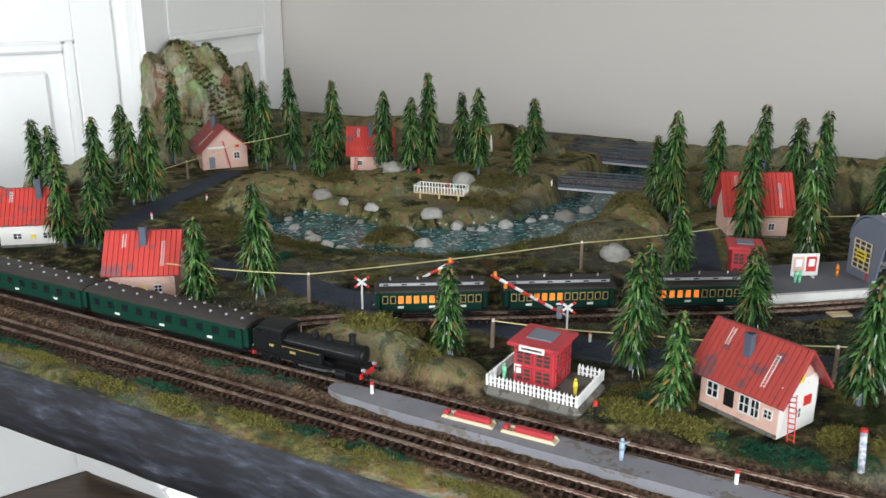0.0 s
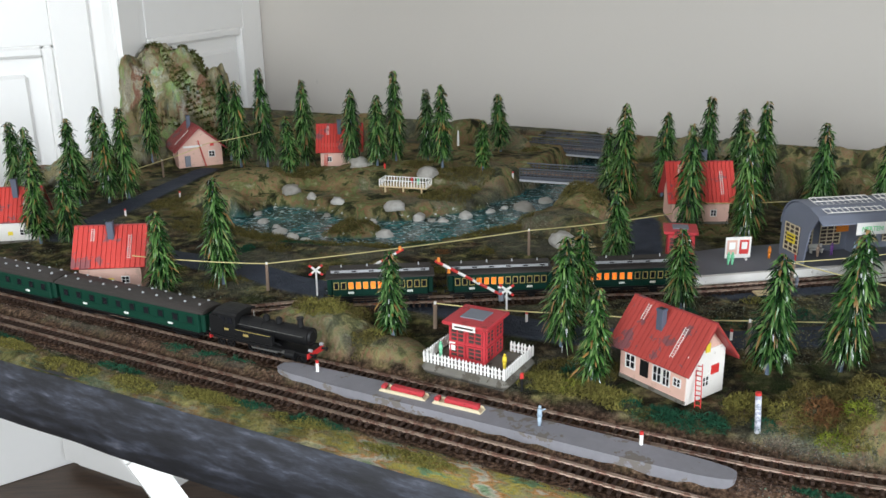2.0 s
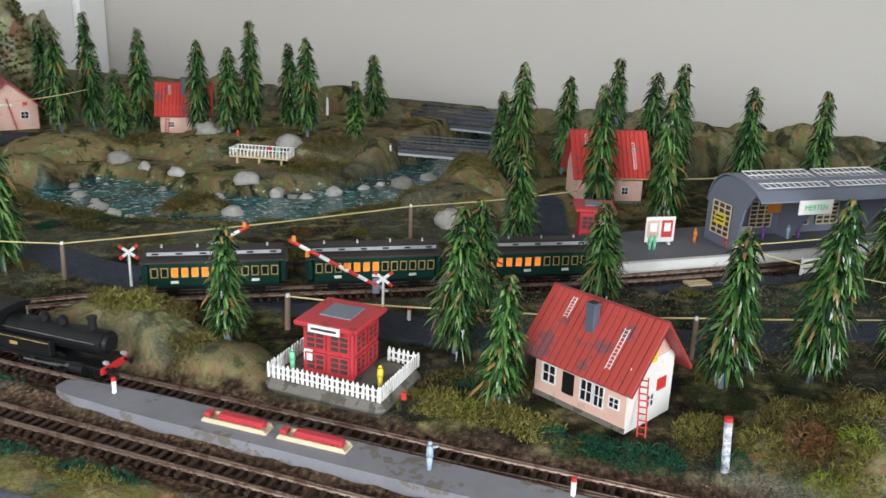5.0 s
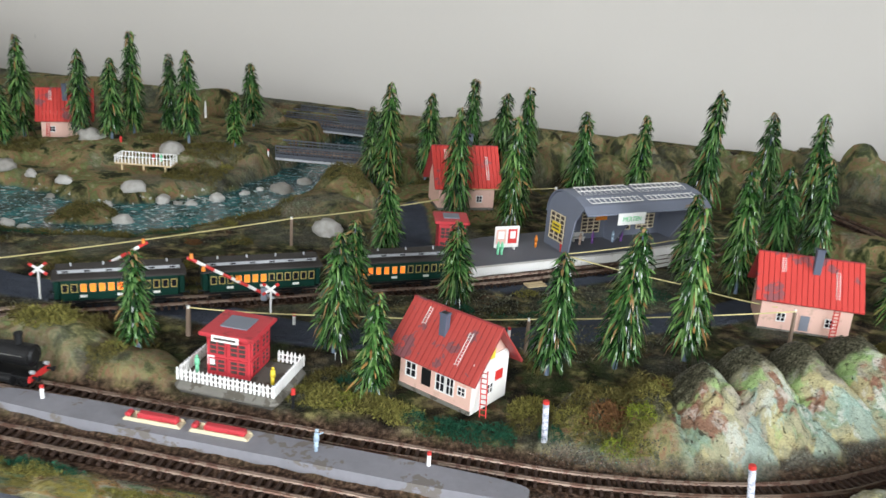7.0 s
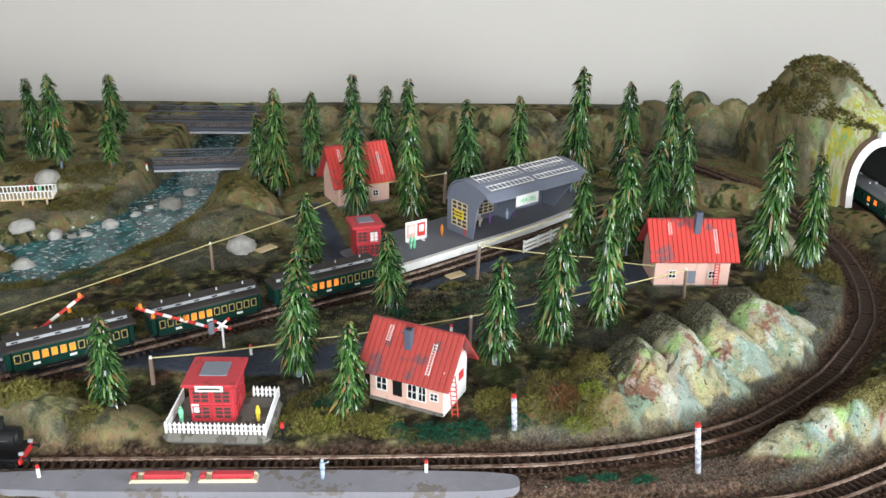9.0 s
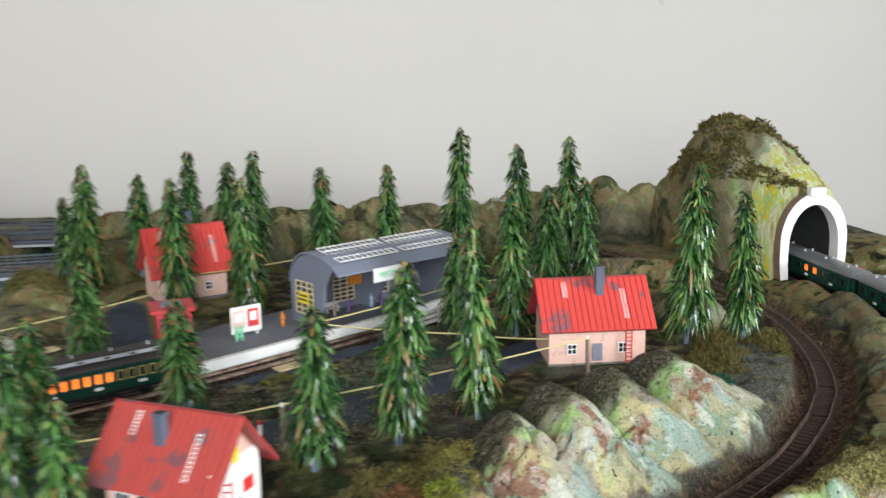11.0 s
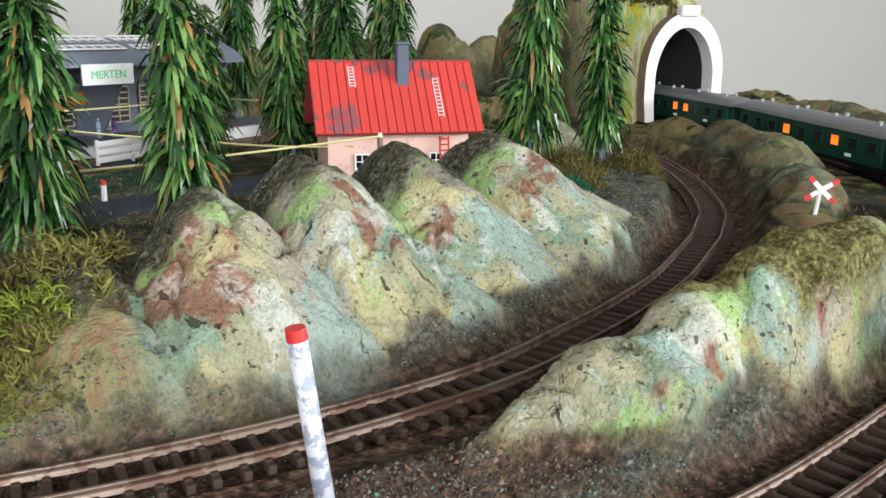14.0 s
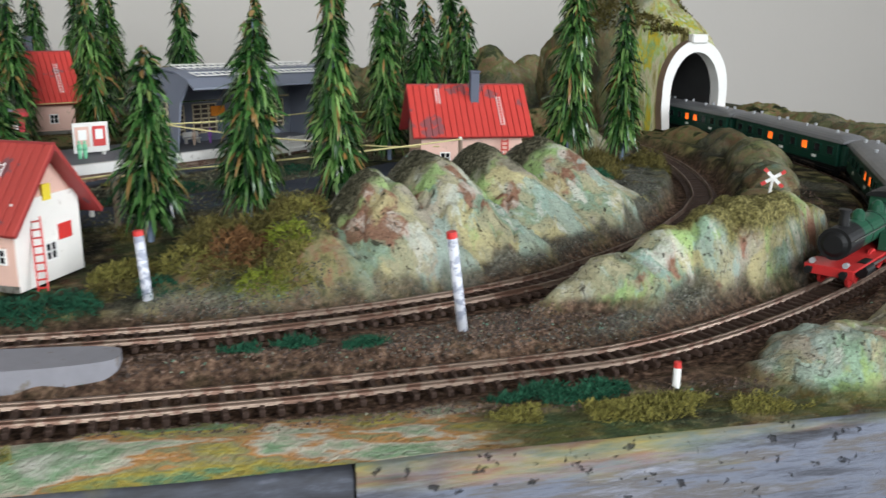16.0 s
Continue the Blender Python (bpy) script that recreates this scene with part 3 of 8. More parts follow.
INNER = level([(-1.24, 0.677)] + spline([(-0.54, 0.670), (-0.2, 0.670), (-0.09, 0.671), (0.02, 0.673), (0.075, 0.679), (0.131, 0.689), (0.19, 0.706), (0.25, 0.7315), (0.294, 0.7615), (0.3305, 0.789), (0.377, 0.830), (0.440, 0.9005)]) + arc_un(-0.033, 1.233, 0.583, -28, 90) + [(-0.6, 1.81), (-1.3, 1.81)], [(0, -0.0145), (0.43, -0.0145), (0.52, -0.004), (0.68, 0.016), (1, 0.016)])
OUTER = level([(-1.24, 0.607)] + spline([(-0.6, 0.600), (-0.2, 0.594), (-0.04, 0.593), (0.053, 0.598), (0.10, 0.602), (0.154, 0.606), (0.213, 0.611), (0.25, 0.6165), (0.30, 0.633), (0.358, 0.660), (0.406, 0.686), (0.46, 0.719), (0.53, 0.770), (0.598, 0.842), (0.641, 0.92), (0.662, 1.0), (0.668, 1.08), (0.668, 1.2)]) + [(0.668, 1.45)], [(0, -0.0150), (0.43, -0.0150), (0.53, -0.0205), (0.72, -0.0205), (0.86, -0.004), (1, -0.003)])
BACK = level([(0.45, 1.885), (-0.2, 1.9), (-1.4, 1.9)], [(0, 0.016), (1, 0.016)])
STATION = np.array([(*q[:2], float(np.interp(q[0], [-0.32, -0.12], [-0.0149, 0.0]))) for q in resample(spline([un(-0.83, 0.673), un(-0.775, 0.676), (-0.2, 0.94), (0.05, 0.952), (0.235, 0.965), (0.405, 0.976), (0.54, 0.999), (0.70, 1.03), (0.86, 1.075), (1.02, 1.16)]))])
VIADUCT = np.array([(*q[:2], 0.012) for q in resample(spline([(0.05, 1.68), (0.16, 1.66), (0.25, 1.625), (0.36, 1.585), (0.50, 1.535), (0.66, 1.49)]))])

# ---- landscape ----
ROADS = [spline([(-0.540, 1.264), (-0.513, 1.359), (-0.475, 1.55), (-0.435, 1.74)]), spline([(-0.533, 1.280), (-0.404, 1.185), (-0.212, 1.085), (-0.122, 1.018), (0.040, 0.945), (0.132, 0.878), (0.223, 0.836), (0.363, 0.810), (0.482, 0.815), (0.63, 0.83), (0.70, 0.85)]),
         spline([(0.31, 1.02), (0.35, 1.10), (0.375, 1.2), (0.39, 1.27)]), spline([(0.42, 0.955), (0.50, 0.96), (0.60, 0.985)])]
STREAM = spline([(-0.225, 1.44), (-0.15, 1.37), (-0.05, 1.335), (0.03, 1.345), (0.10, 1.385), (0.17, 1.435), (0.24, 1.535), (0.285, 1.62), (0.36, 1.78), (0.46, 1.95)])
# rock hills: top x, y, z; foot x, y; half width at the foot; length of the back slope
HUMPS = [(0.499, 0.630, 0.055, 0.478, 0.558, 0.056, 0.055), (0.556, 0.641, 0.060, 0.545, 0.560, 0.056, 0.06), (0.619, 0.647, 0.055, 0.612, 0.570, 0.056, 0.06), (0.690, 0.656, 0.053, 0.684, 0.572, 0.056, 0.06),
         (0.452, 0.632, 0.036, 0.425, 0.570, 0.056, 0.05), (0.401, 0.650, 0.026, 0.380, 0.597, 0.05, 0.045), (0.712, 0.678, 0.036, 0.745, 0.600, 0.045, 0.05)]
# mounds: x, y, half axes, turn in degrees, height, rock share, dull share
MOUNDS = [(-0.078, 0.866, 0.086, 0.046, -28, 0.036, 0.45, 0.6), (0.004, 0.818, 0.066, 0.030, -28, 0.015, 0.35, 0.6),
          (0.585, 0.476, 0.080, 0.023, -8, 0.024, 1, 0), (0.615, 0.474, 0.050, 0.021, 0, 0.031, 1, 0), (0.645, 0.468, 0.036, 0.027, 10, 0.038, 1, 0), (0.690, 0.463, 0.042, 0.044, 20, 0.044, 1, 0), (0.736, 0.468, 0.046, 0.042, 10, 0.035, 1, 0), (0.793, 0.500, 0.042, 0.030, 35, 0.010, 0.8, 0.2),
          (0.845, 0.540, 0.05, 0.022, 35, 0.008, 0.4, 0.6), (0.910, 0.575, 0.07, 0.029, 38, 0.021, 0.6, 0.4), (1.010, 0.648, 0.08, 0.030, 45, 0.026, 0.5, 0.5), (1.094, 0.728, 0.08, 0.027, 48, 0.024, 0.4, 0.6), (1.14, 0.812, 0.06, 0.024, 55, 0.016, 0, 1),
          (*un(0.355, 0.572), 0.062, 0.034, -26, 0.021, 1, 0), (*un(0.435, 0.578), 0.10, 0.045, -26, 0.032, 1, 0), (*un(0.56, 0.60), 0.09, 0.05, -10, 0.034, 1, 0), (0.932, 0.354, 0.088, 0.055, 20, 0.049, 1, 0), (1.003, 0.395, 0.09, 0.055, 40, 0.045, 0.6, 0.5),
          (1.105, 0.481, 0.10, 0.055, 48, 0.040, 0.3, 0.8), (1.20, 0.60, 0.10, 0.055, 58, 0.035, 0.2, 0.9), (1.28, 0.72, 0.10, 0.05, 62, 0.035, 0.1, 0.9), (1.36, 0.84, 0.08, 0.05, 62, 0.035, 0, 1),
          (-0.30, 1.60, 0.11, 0.10, 20, 0.030, 0.1, 0.85), (-0.345, 1.47, 0.055, 0.06, 10, 0.022, 0.4, 0), (-0.01, 1.63, 0.24, 0.11, -5, 0.030, 0.0, 0.7), (0.17, 1.60, 0.07, 0.06, 0, 0.028, 0.1, 0.2),
          (0.30, 1.36, 0.06, 0.10, 10, 0.045, 0.1, 0.6), (0.26, 1.27, 0.06, 0.08, 20, 0.028, 0, 0.4), (0.50, 1.33, 0.14, 0.10, 0, 0.018, 0, 0.2), (0.42, 1.50, 0.12, 0.07, 10, 0.05, 0, 0.5), (0.58, 1.50, 0.11, 0.06, 0, 0.060, 0.2, 0.6),
          (0.712, 1.44, 0.045, 0.035, 0, 0.07, 0.7, 0.4), (0.66, 1.44, 0.06, 0.06, 0, 0.060, 0.1, 0.5), (0.78, 1.41, 0.06, 0.06, 0, 0.060, 0.1, 0.5), (0.87, 1.38, 0.07, 0.06, 0, 0.062, 0.1, 0.5), (0.96, 1.36, 0.07, 0.07, 0, 0.062, 0.1, 0.4), (0.84, 1.22, 0.05, 0.07, -20, 0.055, 0.9, 0.3),
          (1.06, 1.36, 0.08, 0.08, 0, 0.075, 0.5, 0.5), (1.17, 1.34, 0.055, 0.06, 0, 0.085, 0.8, 0.3), (1.255, 1.31, 0.045, 0.05, 0, 0.102, 0.9, 0.2), (1.33, 1.28, 0.05, 0.05, 20, 0.085, 0.9, 0.2), (1.02, 1.02, 0.09, 0.05, -40, 0.03, 0, 0.8), (0.93, 0.83, 0.05, 0.05, 0, 0.030, 0.9, 0.2),
          (-0.68, 1.66, 0.07, 0.06, 0, 0.05, 0.9, 0), (-0.76, 1.62, 0.06, 0.06, 0, 0.04, 0.9, 0), (-0.60, 1.85, 0.09, 0.06, 0, 0.06, 0.6, 0.2), (-0.727, 1.366, 0.06, 0.05, 0, 0.060, 0.9, 0), (-0.804, 1.309, 0.05, 0.06, 0, 0.050, 0.9, 0), (-0.640, 1.387, 0.06, 0.05, 0, 0.030, 0.4, 0),
          (-0.20, 1.98, 0.16, 0.05, -8, 0.05, 0.2, 0.6), (0.05, 2.0, 0.16, 0.05, -10, 0.05, 0.1, 0.6), (0.2, 1.93, 0.1, 0.05, -10, 0.045, 0.1, 0.6), (-0.38, 2.0, 0.1, 0.06, 0, 0.055, 0.4, 0.3), (-0.50, 1.95, 0.08, 0.06, 0, 0.04, 0.4, 0.3)]

# a mossy bank hides the rear tracks
for k in range(11):
    bu, bn = -0.36 + 0.088 * k, 1.735 - 0.012 * (k % 3)
    MOUNDS.append((*un(bu, bn), 0.07, 0.05, -28 + 20 * (k % 2), 0.062 + 0.008 * (k % 3), 0.65 if k % 3 else 0.25, 0.45))
for k in range(7):
    bu, bn = -1.20 + 0.085 * k, 1.735 + 0.01 * (k % 2)
    MOUNDS.append((*un(bu, bn), 0.075, 0.045, -28 + 15 * (k % 2), 0.058 + 0.007 * (k % 3), 0.15, 0.65))


def land(x, y):
    """Height of the ground and the shares of its materials at places x, y."""
    x, y = np.asarray(x, float), np.asarray(y, float)
    u, n = AX * x + AY * y, -AY * x + AX * y
    z = 0.0035 * (fbm(x, y, 14, 3) - 0.45)
    rock, dull, dust = np.zeros_like(z), np.zeros_like(z), np.zeros_like(z)
    warm, mint, limey = np.full_like(z, 0.4), np.full_like(z, 0.4), np.full_like(z, 0.4)
    back = step(1.42, 1.62, n) * step(1.5, 1.7, y + 0.35 * np.clip(x - 0.25, 0, 1))
    z = z + 0.026 * back
    for cx, cy, a, b, turn, h, rs, ds in MOUNDS:
        c, s = math.cos(radians(turn)), math.sin(radians(turn))
        near = (np.abs(x - cx) < 0.3) & (np.abs(y - cy) < 0.3)
        xn, yn = x[near] - cx, y[near] - cy
        wob = 1 + 0.8 * (fbm(x[near], y[near], 26, 4, cx) - 0.45)
        q = np.hypot((xn * c + yn * s) / a, (-xn * s + yn * c) / b) * wob
        hh = h * np.clip(1 - q ** 2.2, 0, 1) ** 0.75
        zz = z[near]
        z[near] = np.maximum(zz, hh + 0.2 * zz)
        share = step(0.12, 0.4, hh / h)
        rock[near] = np.maximum(rock[near] * (1 - 0.6 * share * (rs < 0.5)), share * rs)
        dull[near] = np.maximum(dull[near], share * ds)
    for tx, ty, h, fx, fy, w, bk in HUMPS:
        dx, dy = fx - tx, fy - ty
        ln = math.hypot(dx, dy)
        near = (np.abs(x - tx) < 0.25) & (np.abs(y - ty) < 0.25)
        xn, yn = x[near] - tx, y[near] - ty
        a = (xn * dx + yn * dy) / ln
        b = (-xn * dy + yn * dx) / ln + 0.012 * (fbm(x[near], y[near], 30, 3, tx) - 0.45)
        f = np.where(a > 0, a / ln, -a / bk)
        pa = np.where(a > 0, np.clip(1 - f ** 1.8, 0, 1), np.clip(1 - f ** 2, 0, 1) ** 0.7)
        wide = w * (0.72 + 0.4 * np.clip(a / ln, -0.5, 1))
        hh = h * pa * np.clip(1 - (np.abs(b) / wide) ** 1.6, 0, 1) ** 0.8
        zz = z[near]
        rock[near] = np.maximum(rock[near], step(0.02, 0.10, hh / h) * np.where(a > -0.016, 1.0, 0.15))
        dull[near] = np.where(hh > zz, 0, dull[near])
        cap = step(0.1, 0.3, hh / h) * step(0.27 * ln, 0.06 * ln, a + 0.07 * (fbm(x[near], y[near], 36, 4, 5) - 0.45))
        dust[near] = np.where(hh > zz, cap, dust[near])
        over = hh > zz
        side = b / wide + 0.5 * (fbm(x[near], y[near], 44, 3, 33) - 0.45)
        down = np.clip(f, 0, 1) + 0.35 * (fbm(x[near], y[near], 50, 3, 34) - 0.45)
        warm[near] = np.where(over, step(0.18, 0.32, down) * step(0.78, 0.6, down) * step(0.45, 0.1, side), warm[near])
        limey[near] = np.where(over, step(0.02, 0.12, down) * step(0.42, 0.26, down) * step(0.5, 0.0, side), limey[near])
        mint[near] = np.where(over, step(0.38, 0.6, down) * step(-0.35, 0.25, side), mint[near])
        z[near] = np.maximum(zz, hh)
    # the end of the hills is overgrown
    grown = step(0.472, 0.44, x + 0.02 * (fbm(x, y, 40, 3, 91) - 0.45)) * ((x > 0.34) & (y > 0.53) & (y < 0.72))
    rock = rock * (1 - 0.65 * grown)
    dull = np.maximum(dull, 0.75 * grown * step(0.003, 0.008, z))
    # knobbly plaster on the rock faces
    hump = (x > 0.34) & (x < 0.83) & (y > 0.535) & (y < 0.74)
    lump = step(0.004, 0.02, z) * np.maximum(rock, dull) * np.where(hump, 0.8, 1.0)
    z = z + lump * (0.008 * (fbm(x, y, 38, 4, 2) - 0.46) + 0.005 * (np.abs(vnoise(x, y, 70, 4) - 0.5) - 0.25))
    pit = step(0.20, 0.10, vnoise(x, y, 190, 11)) * step(0.4, 0.55, vnoise(x, y, 40, 12))
    crack = step(0.035, 0.0, np.abs(fbm(x, y * 0.8, 34, 3, 21) - 0.45)) * step(0.5, 0.6, vnoise(x, y, 30, 22))
    z = z + lump * (0.004 * (fbm(x, y, 150, 3, 14) - 0.45) - 0.003 * pit - 0.006 * crack)
    d = line_dist(x, y, [tuple(q) for q in STREAM[::6]]) + 0.03 * (fbm(x, y, 22, 3, 8) - 0.45) + 0.008 + 0.018 * step(-0.05, 0.2, x) + 0.014 * step(0.15, 0.3, x)
    dull = np.maximum(dull, 0.8 * step(0.27, 0.13, d) * step(0.40, 0.52, fbm(x, y, 9, 3, 81)))
    dull = np.maximum(dull, 0.85 * step(1.12, 1.26, n) * step(0.36, 0.5, fbm(x, y, 12, 4, 83)))
    mid = np.interp(x, [q[0] for q in STREAM], [q[1] for q in STREAM])
    wet = np.where(y < mid, np.clip((0.17 - d) / 0.115, 0, 1), step(0.092, 0.052, d))
    z = z * (1 - np.clip(wet * 1.6, 0, 1)) - 0.036 * wet
    isle = np.hypot((x + 0.08) / 0.055, (y - 1.325) / 0.034) + 0.5 * (fbm(x, y, 40, 3, 61) - 0.45)
    z = np.maximum(z, -0.04 + 0.036 * np.clip(1.25 - isle, 0, 1) ** 0.6)
    bed, shore = step(-0.018, -0.026, z), step(0.12, 0.07, d) * step(-0.008, -0.016, z)
    road = np.zeros_like(z)
    for r in ROADS:
        road = np.maximum(road, step(0.027, 0.022, line_dist(x, y, [tuple(q) for q in r[::6]])))
    road = road * step(-0.012, -0.006, z)
    z = z * (1 - road) + road * np.minimum(z, 0.018) * 0.6 + 0.002 * road
    ballast = np.zeros_like(z)
    for line, wide in ((INNER, 0.024), (OUTER, 0.024), (BACK, 0.022), (STATION, 0.022)):
        pts = line[::12]
        near = line_dist(x, y, [tuple(p[:2]) for p in pts])
        m = step(wide + 0.012, wide - 0.004, near + 0.012 * (fbm(x, y, 60, 2, 3) - 0.4))
        k = np.full(np.shape(z), line[0][2])
        if np.ptp(line[:, 2]) > 0:
            flat = np.argmin((x[..., None] - pts[:, 0]) ** 2 + (y[..., None] - pts[:, 1]) ** 2, -1)
            k = pts[flat, 2]
        dry = m * step(-0.02, -0.012, z)
        z = z * (1 - dry) + (k - 0.0068 - sag(x, y)) * dry
        z = z - 0.0035 * dry * step(0.0135, 0.0105, near)     # hollow bed between the rails
        ballast = np.maximum(ballast, dry)
    scatter = step(0.50, 0.66, fbm(x, y, 10, 4, 6)) * 0.6
    foot = np.zeros_like(z)
    for tx, ty, h, fx, fy, w, bk in HUMPS:
        foot = np.maximum(foot, step(0.046, 0.018, np.hypot(x - fx, y - fy)))
    foot = np.maximum(foot, step(0.018, 0.008, line_dist(x, y, [(0.528, 0.460), (0.60, 0.444), (0.68, 0.436), (0.74, 0.438)])))
    foot = np.maximum(foot, step(0.06, 0.03, line_dist(x, y, [(0.74, 0.605), (0.82, 0.665), (0.88, 0.72)])))
    low = step(0.006, -0.003, z + 0.026 * (fbm(x, y, 90, 4, 41) - 0.45))
    scatter = np.maximum(scatter * (1 - rock), foot * low)
    rock = rock * (1 - 0.65 * foot * low)
    yard = step(0.09, 0.07, n - 0.565 - edge_shift(u) + 0.02 * (fbm(x, y, 30, 2, 50) - 0.45)) * step(0.535, 0.55, n - edge_shift(u))
    # yellow flock on the tops of the rocks between the front tracks
    front = (y < 0.54) & (x > 0.5)
    flock = np.where(front, step(0.019, 0.030, z + 0.016 * (fbm(x, y, 45, 3, 71) - 0.45)), 0.0) * rock
    flock = flock * step(0.30, 0.42, fbm(x, y, 28, 3, 72))
    z = z + flock * 0.0022 * (vnoise(x, y, 330, 73) - 0.3)
    # rounded lip at the front edge
    back_set = n - edge_shift(u)
    lip = step(0.53, 0.502, back_set)
    z = z - 0.007 * lip ** 2 * (1 - 0.85 * step(0.02, 0.16, u)) + sag(x, y)
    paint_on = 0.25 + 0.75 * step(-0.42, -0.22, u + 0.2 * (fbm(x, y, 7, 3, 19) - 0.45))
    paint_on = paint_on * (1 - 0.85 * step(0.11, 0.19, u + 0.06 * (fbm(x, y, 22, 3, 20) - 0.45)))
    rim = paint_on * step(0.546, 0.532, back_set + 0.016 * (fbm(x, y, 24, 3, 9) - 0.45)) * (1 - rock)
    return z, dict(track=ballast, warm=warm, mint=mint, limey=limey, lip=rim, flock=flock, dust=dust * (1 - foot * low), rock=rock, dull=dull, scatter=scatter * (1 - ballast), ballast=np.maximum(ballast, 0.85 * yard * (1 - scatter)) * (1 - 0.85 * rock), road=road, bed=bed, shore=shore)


def height(x, y):
    return float(land(np.array([x]), np.array([y]))[0][0])


N0, N1, U1 = 0.503, 1.975, 0.97


def left_end(n):
    return -1.27 - 0.29 * (n - 0.5)


def build_ground():
    rows, cols = 500, 900
    n = np.interp(np.linspace(0, 1, rows), [0, 0.58, 1], [N0, 0.98, N1])
    t = np.interp(np.linspace(0, 1, cols), [0, 0.36, 0.88, 1], [0, 0.56, 0.87, 1])
    nn = np.repeat(n[:, None], cols, 1)
    uu = left_end(nn) + (U1 - left_end(nn)) * t[None, :]
    nn = nn + edge_shift(uu) * np.clip(1 - (nn - N0) / 0.1, 0, 1)
    x, y = AX * uu - AY * nn, AY * uu + AX * nn
    z, masks = np.zeros_like(x), None
    parts = [land(x[i:i + 50], y[i:i + 50]) for i in range(0, rows, 50)]
    z = np.concatenate([p[0] for p in parts])
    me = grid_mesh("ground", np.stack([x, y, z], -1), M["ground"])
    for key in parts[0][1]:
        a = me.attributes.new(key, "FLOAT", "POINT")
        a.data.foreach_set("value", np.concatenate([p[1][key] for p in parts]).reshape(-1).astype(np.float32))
    ob = new("ground", me)
    tagged(ob, "painted plaster model landscape with rocks, roads and a stream bed", "ground", kind="structure")


build_ground()

# the board under the landscape: planks with a painted front edge


def slab(pts, z0, z1):
    bm = bmesh.new()
    lo = [bm.verts.new((x, y, z0)) for x, y in pts]
    hi = [bm.verts.new((x, y, z1)) for x, y in pts]
    bm.faces.new(lo[::-1])
    bm.faces.new(hi)
    for i in range(len(pts)):
        j = (i + 1) % len(pts)
        bm.faces.new((lo[i], lo[j], hi[j], hi[i]))
    return bm


def front_plank(ua, ub, z0, z1, n_out):
    """A front board, slightly uneven, its upper edge rounded over to the landscape."""
    cols, prof = 160, [(N0 + 0.012, z0), (n_out, z0), (n_out - 0.001, z0 * 0.6 + z1 * 0.4), (n_out, z1 - 0.004), (n_out + 0.003, z1), (N0 + 0.012, z1 + 0.002)]
    u = np.linspace(ua, ub, cols)
    rows = []
    for n, z in prof:
        wob = 0.0016 * (vnoise(u, u * 0 + z * 90, 25) - 0.5)
        nu = n + wob + edge_shift(u)
        x, y = AX * u - AY * nu, AY * u + AX * nu
        rows.append(np.stack([x, y, np.full(cols, z) + sag(x, y) + 0.002 * (vnoise(u, u * 0 + 3, 18) - 0.5)], -1))
    return grid_mesh("plank", np.array(rows), M["edge" if ua < 0 else "edge_grey"])


board = empty_thing("layout_board", Matrix(), "dark painted wooden baseboard carrying the model landscape", "baseboard")
part("deck", slab([un(left_end(N0) + 0.01, N0 + 0.042), un(U1 - 0.01, N0 + 0.042), un(U1 - 0.01, N1), un(left_end(N1) + 0.01, N1)], -0.100, -0.088), M["edge"], board)
part("front_plank", front_plank(left_end(N0), 0.1005, -0.0845, -0.0065, N0), M["edge"], board)
part("front_plank", front_plank(0.1015, U1, -0.0865, -0.0040, N0), M["edge_grey"], board)
part("side_plank", slab([un(U1 - 0.012, N0 + 0.042), un(U1 + 0.004, N0 + 0.042), un(U1 + 0.004, N1), un(U1 - 0.012, N1)], -0.088, -0.004), M["edge"], board)
part("side_plank", slab([un(left_end(N0) - 0.004, N0 + 0.042), un(left_end(N0) + 0.012, N0 + 0.042), un(left_end(N1) + 0.012, N1), un(left_end(N1) - 0.004, N1)], -0.088, -0.004), M["edge"], board)
part("back_plank", slab([un(left_end(N1), N1 + 0.002), un(U1, N1 + 0.002), un(U1, N1 + 0.016), un(left_end(N1), N1 + 0.016)], -0.068, 0.02), M["edge"], board)

# ---- room ----
FLOOR_Z, CEIL_Z = -0.78, 1.75
UA, UB, NA, NB = -1.95, EAST_U, -1.32, 2.26


def wall_box(name, u0, u1, n0, n1, z0=None, z1=None, mat="plaster", label="plain warm grey plastered wall"):
    bm = slab([un(u0, n0), un(u1, n0), un(u1, n1), un(u0, n1)], FLOOR_Z if z0 is None else z0, CEIL_Z if z1 is None else z1)
    return tagged(new(name, mesh_of(name, bm, M[mat])), label, "wall", kind="structure")


wall_box("wall_north", UA - 0.1, UB + 0.1, NB, NB + 0.1)
ea, eb = EAST_N - WIN_W / 2, EAST_N + WIN_W / 2
east = bmesh.new()
for n0, n1, z0, z1 in ((NA, ea, FLOOR_Z, CEIL_Z), (eb, NB, FLOOR_Z, CEIL_Z), (ea, eb, FLOOR_Z, WIN_Z - WIN_H / 2), (ea, eb, WIN_Z + WIN_H / 2, CEIL_Z)):
    add_prism(east, [(UB, z0), (UB + 0.1, z0), (UB + 0.1, z1), (UB, z1)], n0, n1)
east.transform(Matrix.Rotation(math.atan2(AY, AX), 4, "Z"))
tagged(new("wall_east", mesh_of("wall_east", east, M["plaster_dark"])), "dark toned unseen side wall with a window opening", "wall", kind="structure")
wall_box("wall_west", UA - 0.1, UA, NA, NB, label="plain wall behind the white doors")
wa, wb = WIN_U - WIN_W / 2, WIN_U + WIN_W / 2
za, zb = WIN_Z - WIN_H / 2, WIN_Z + WIN_H / 2
south = bmesh.new()
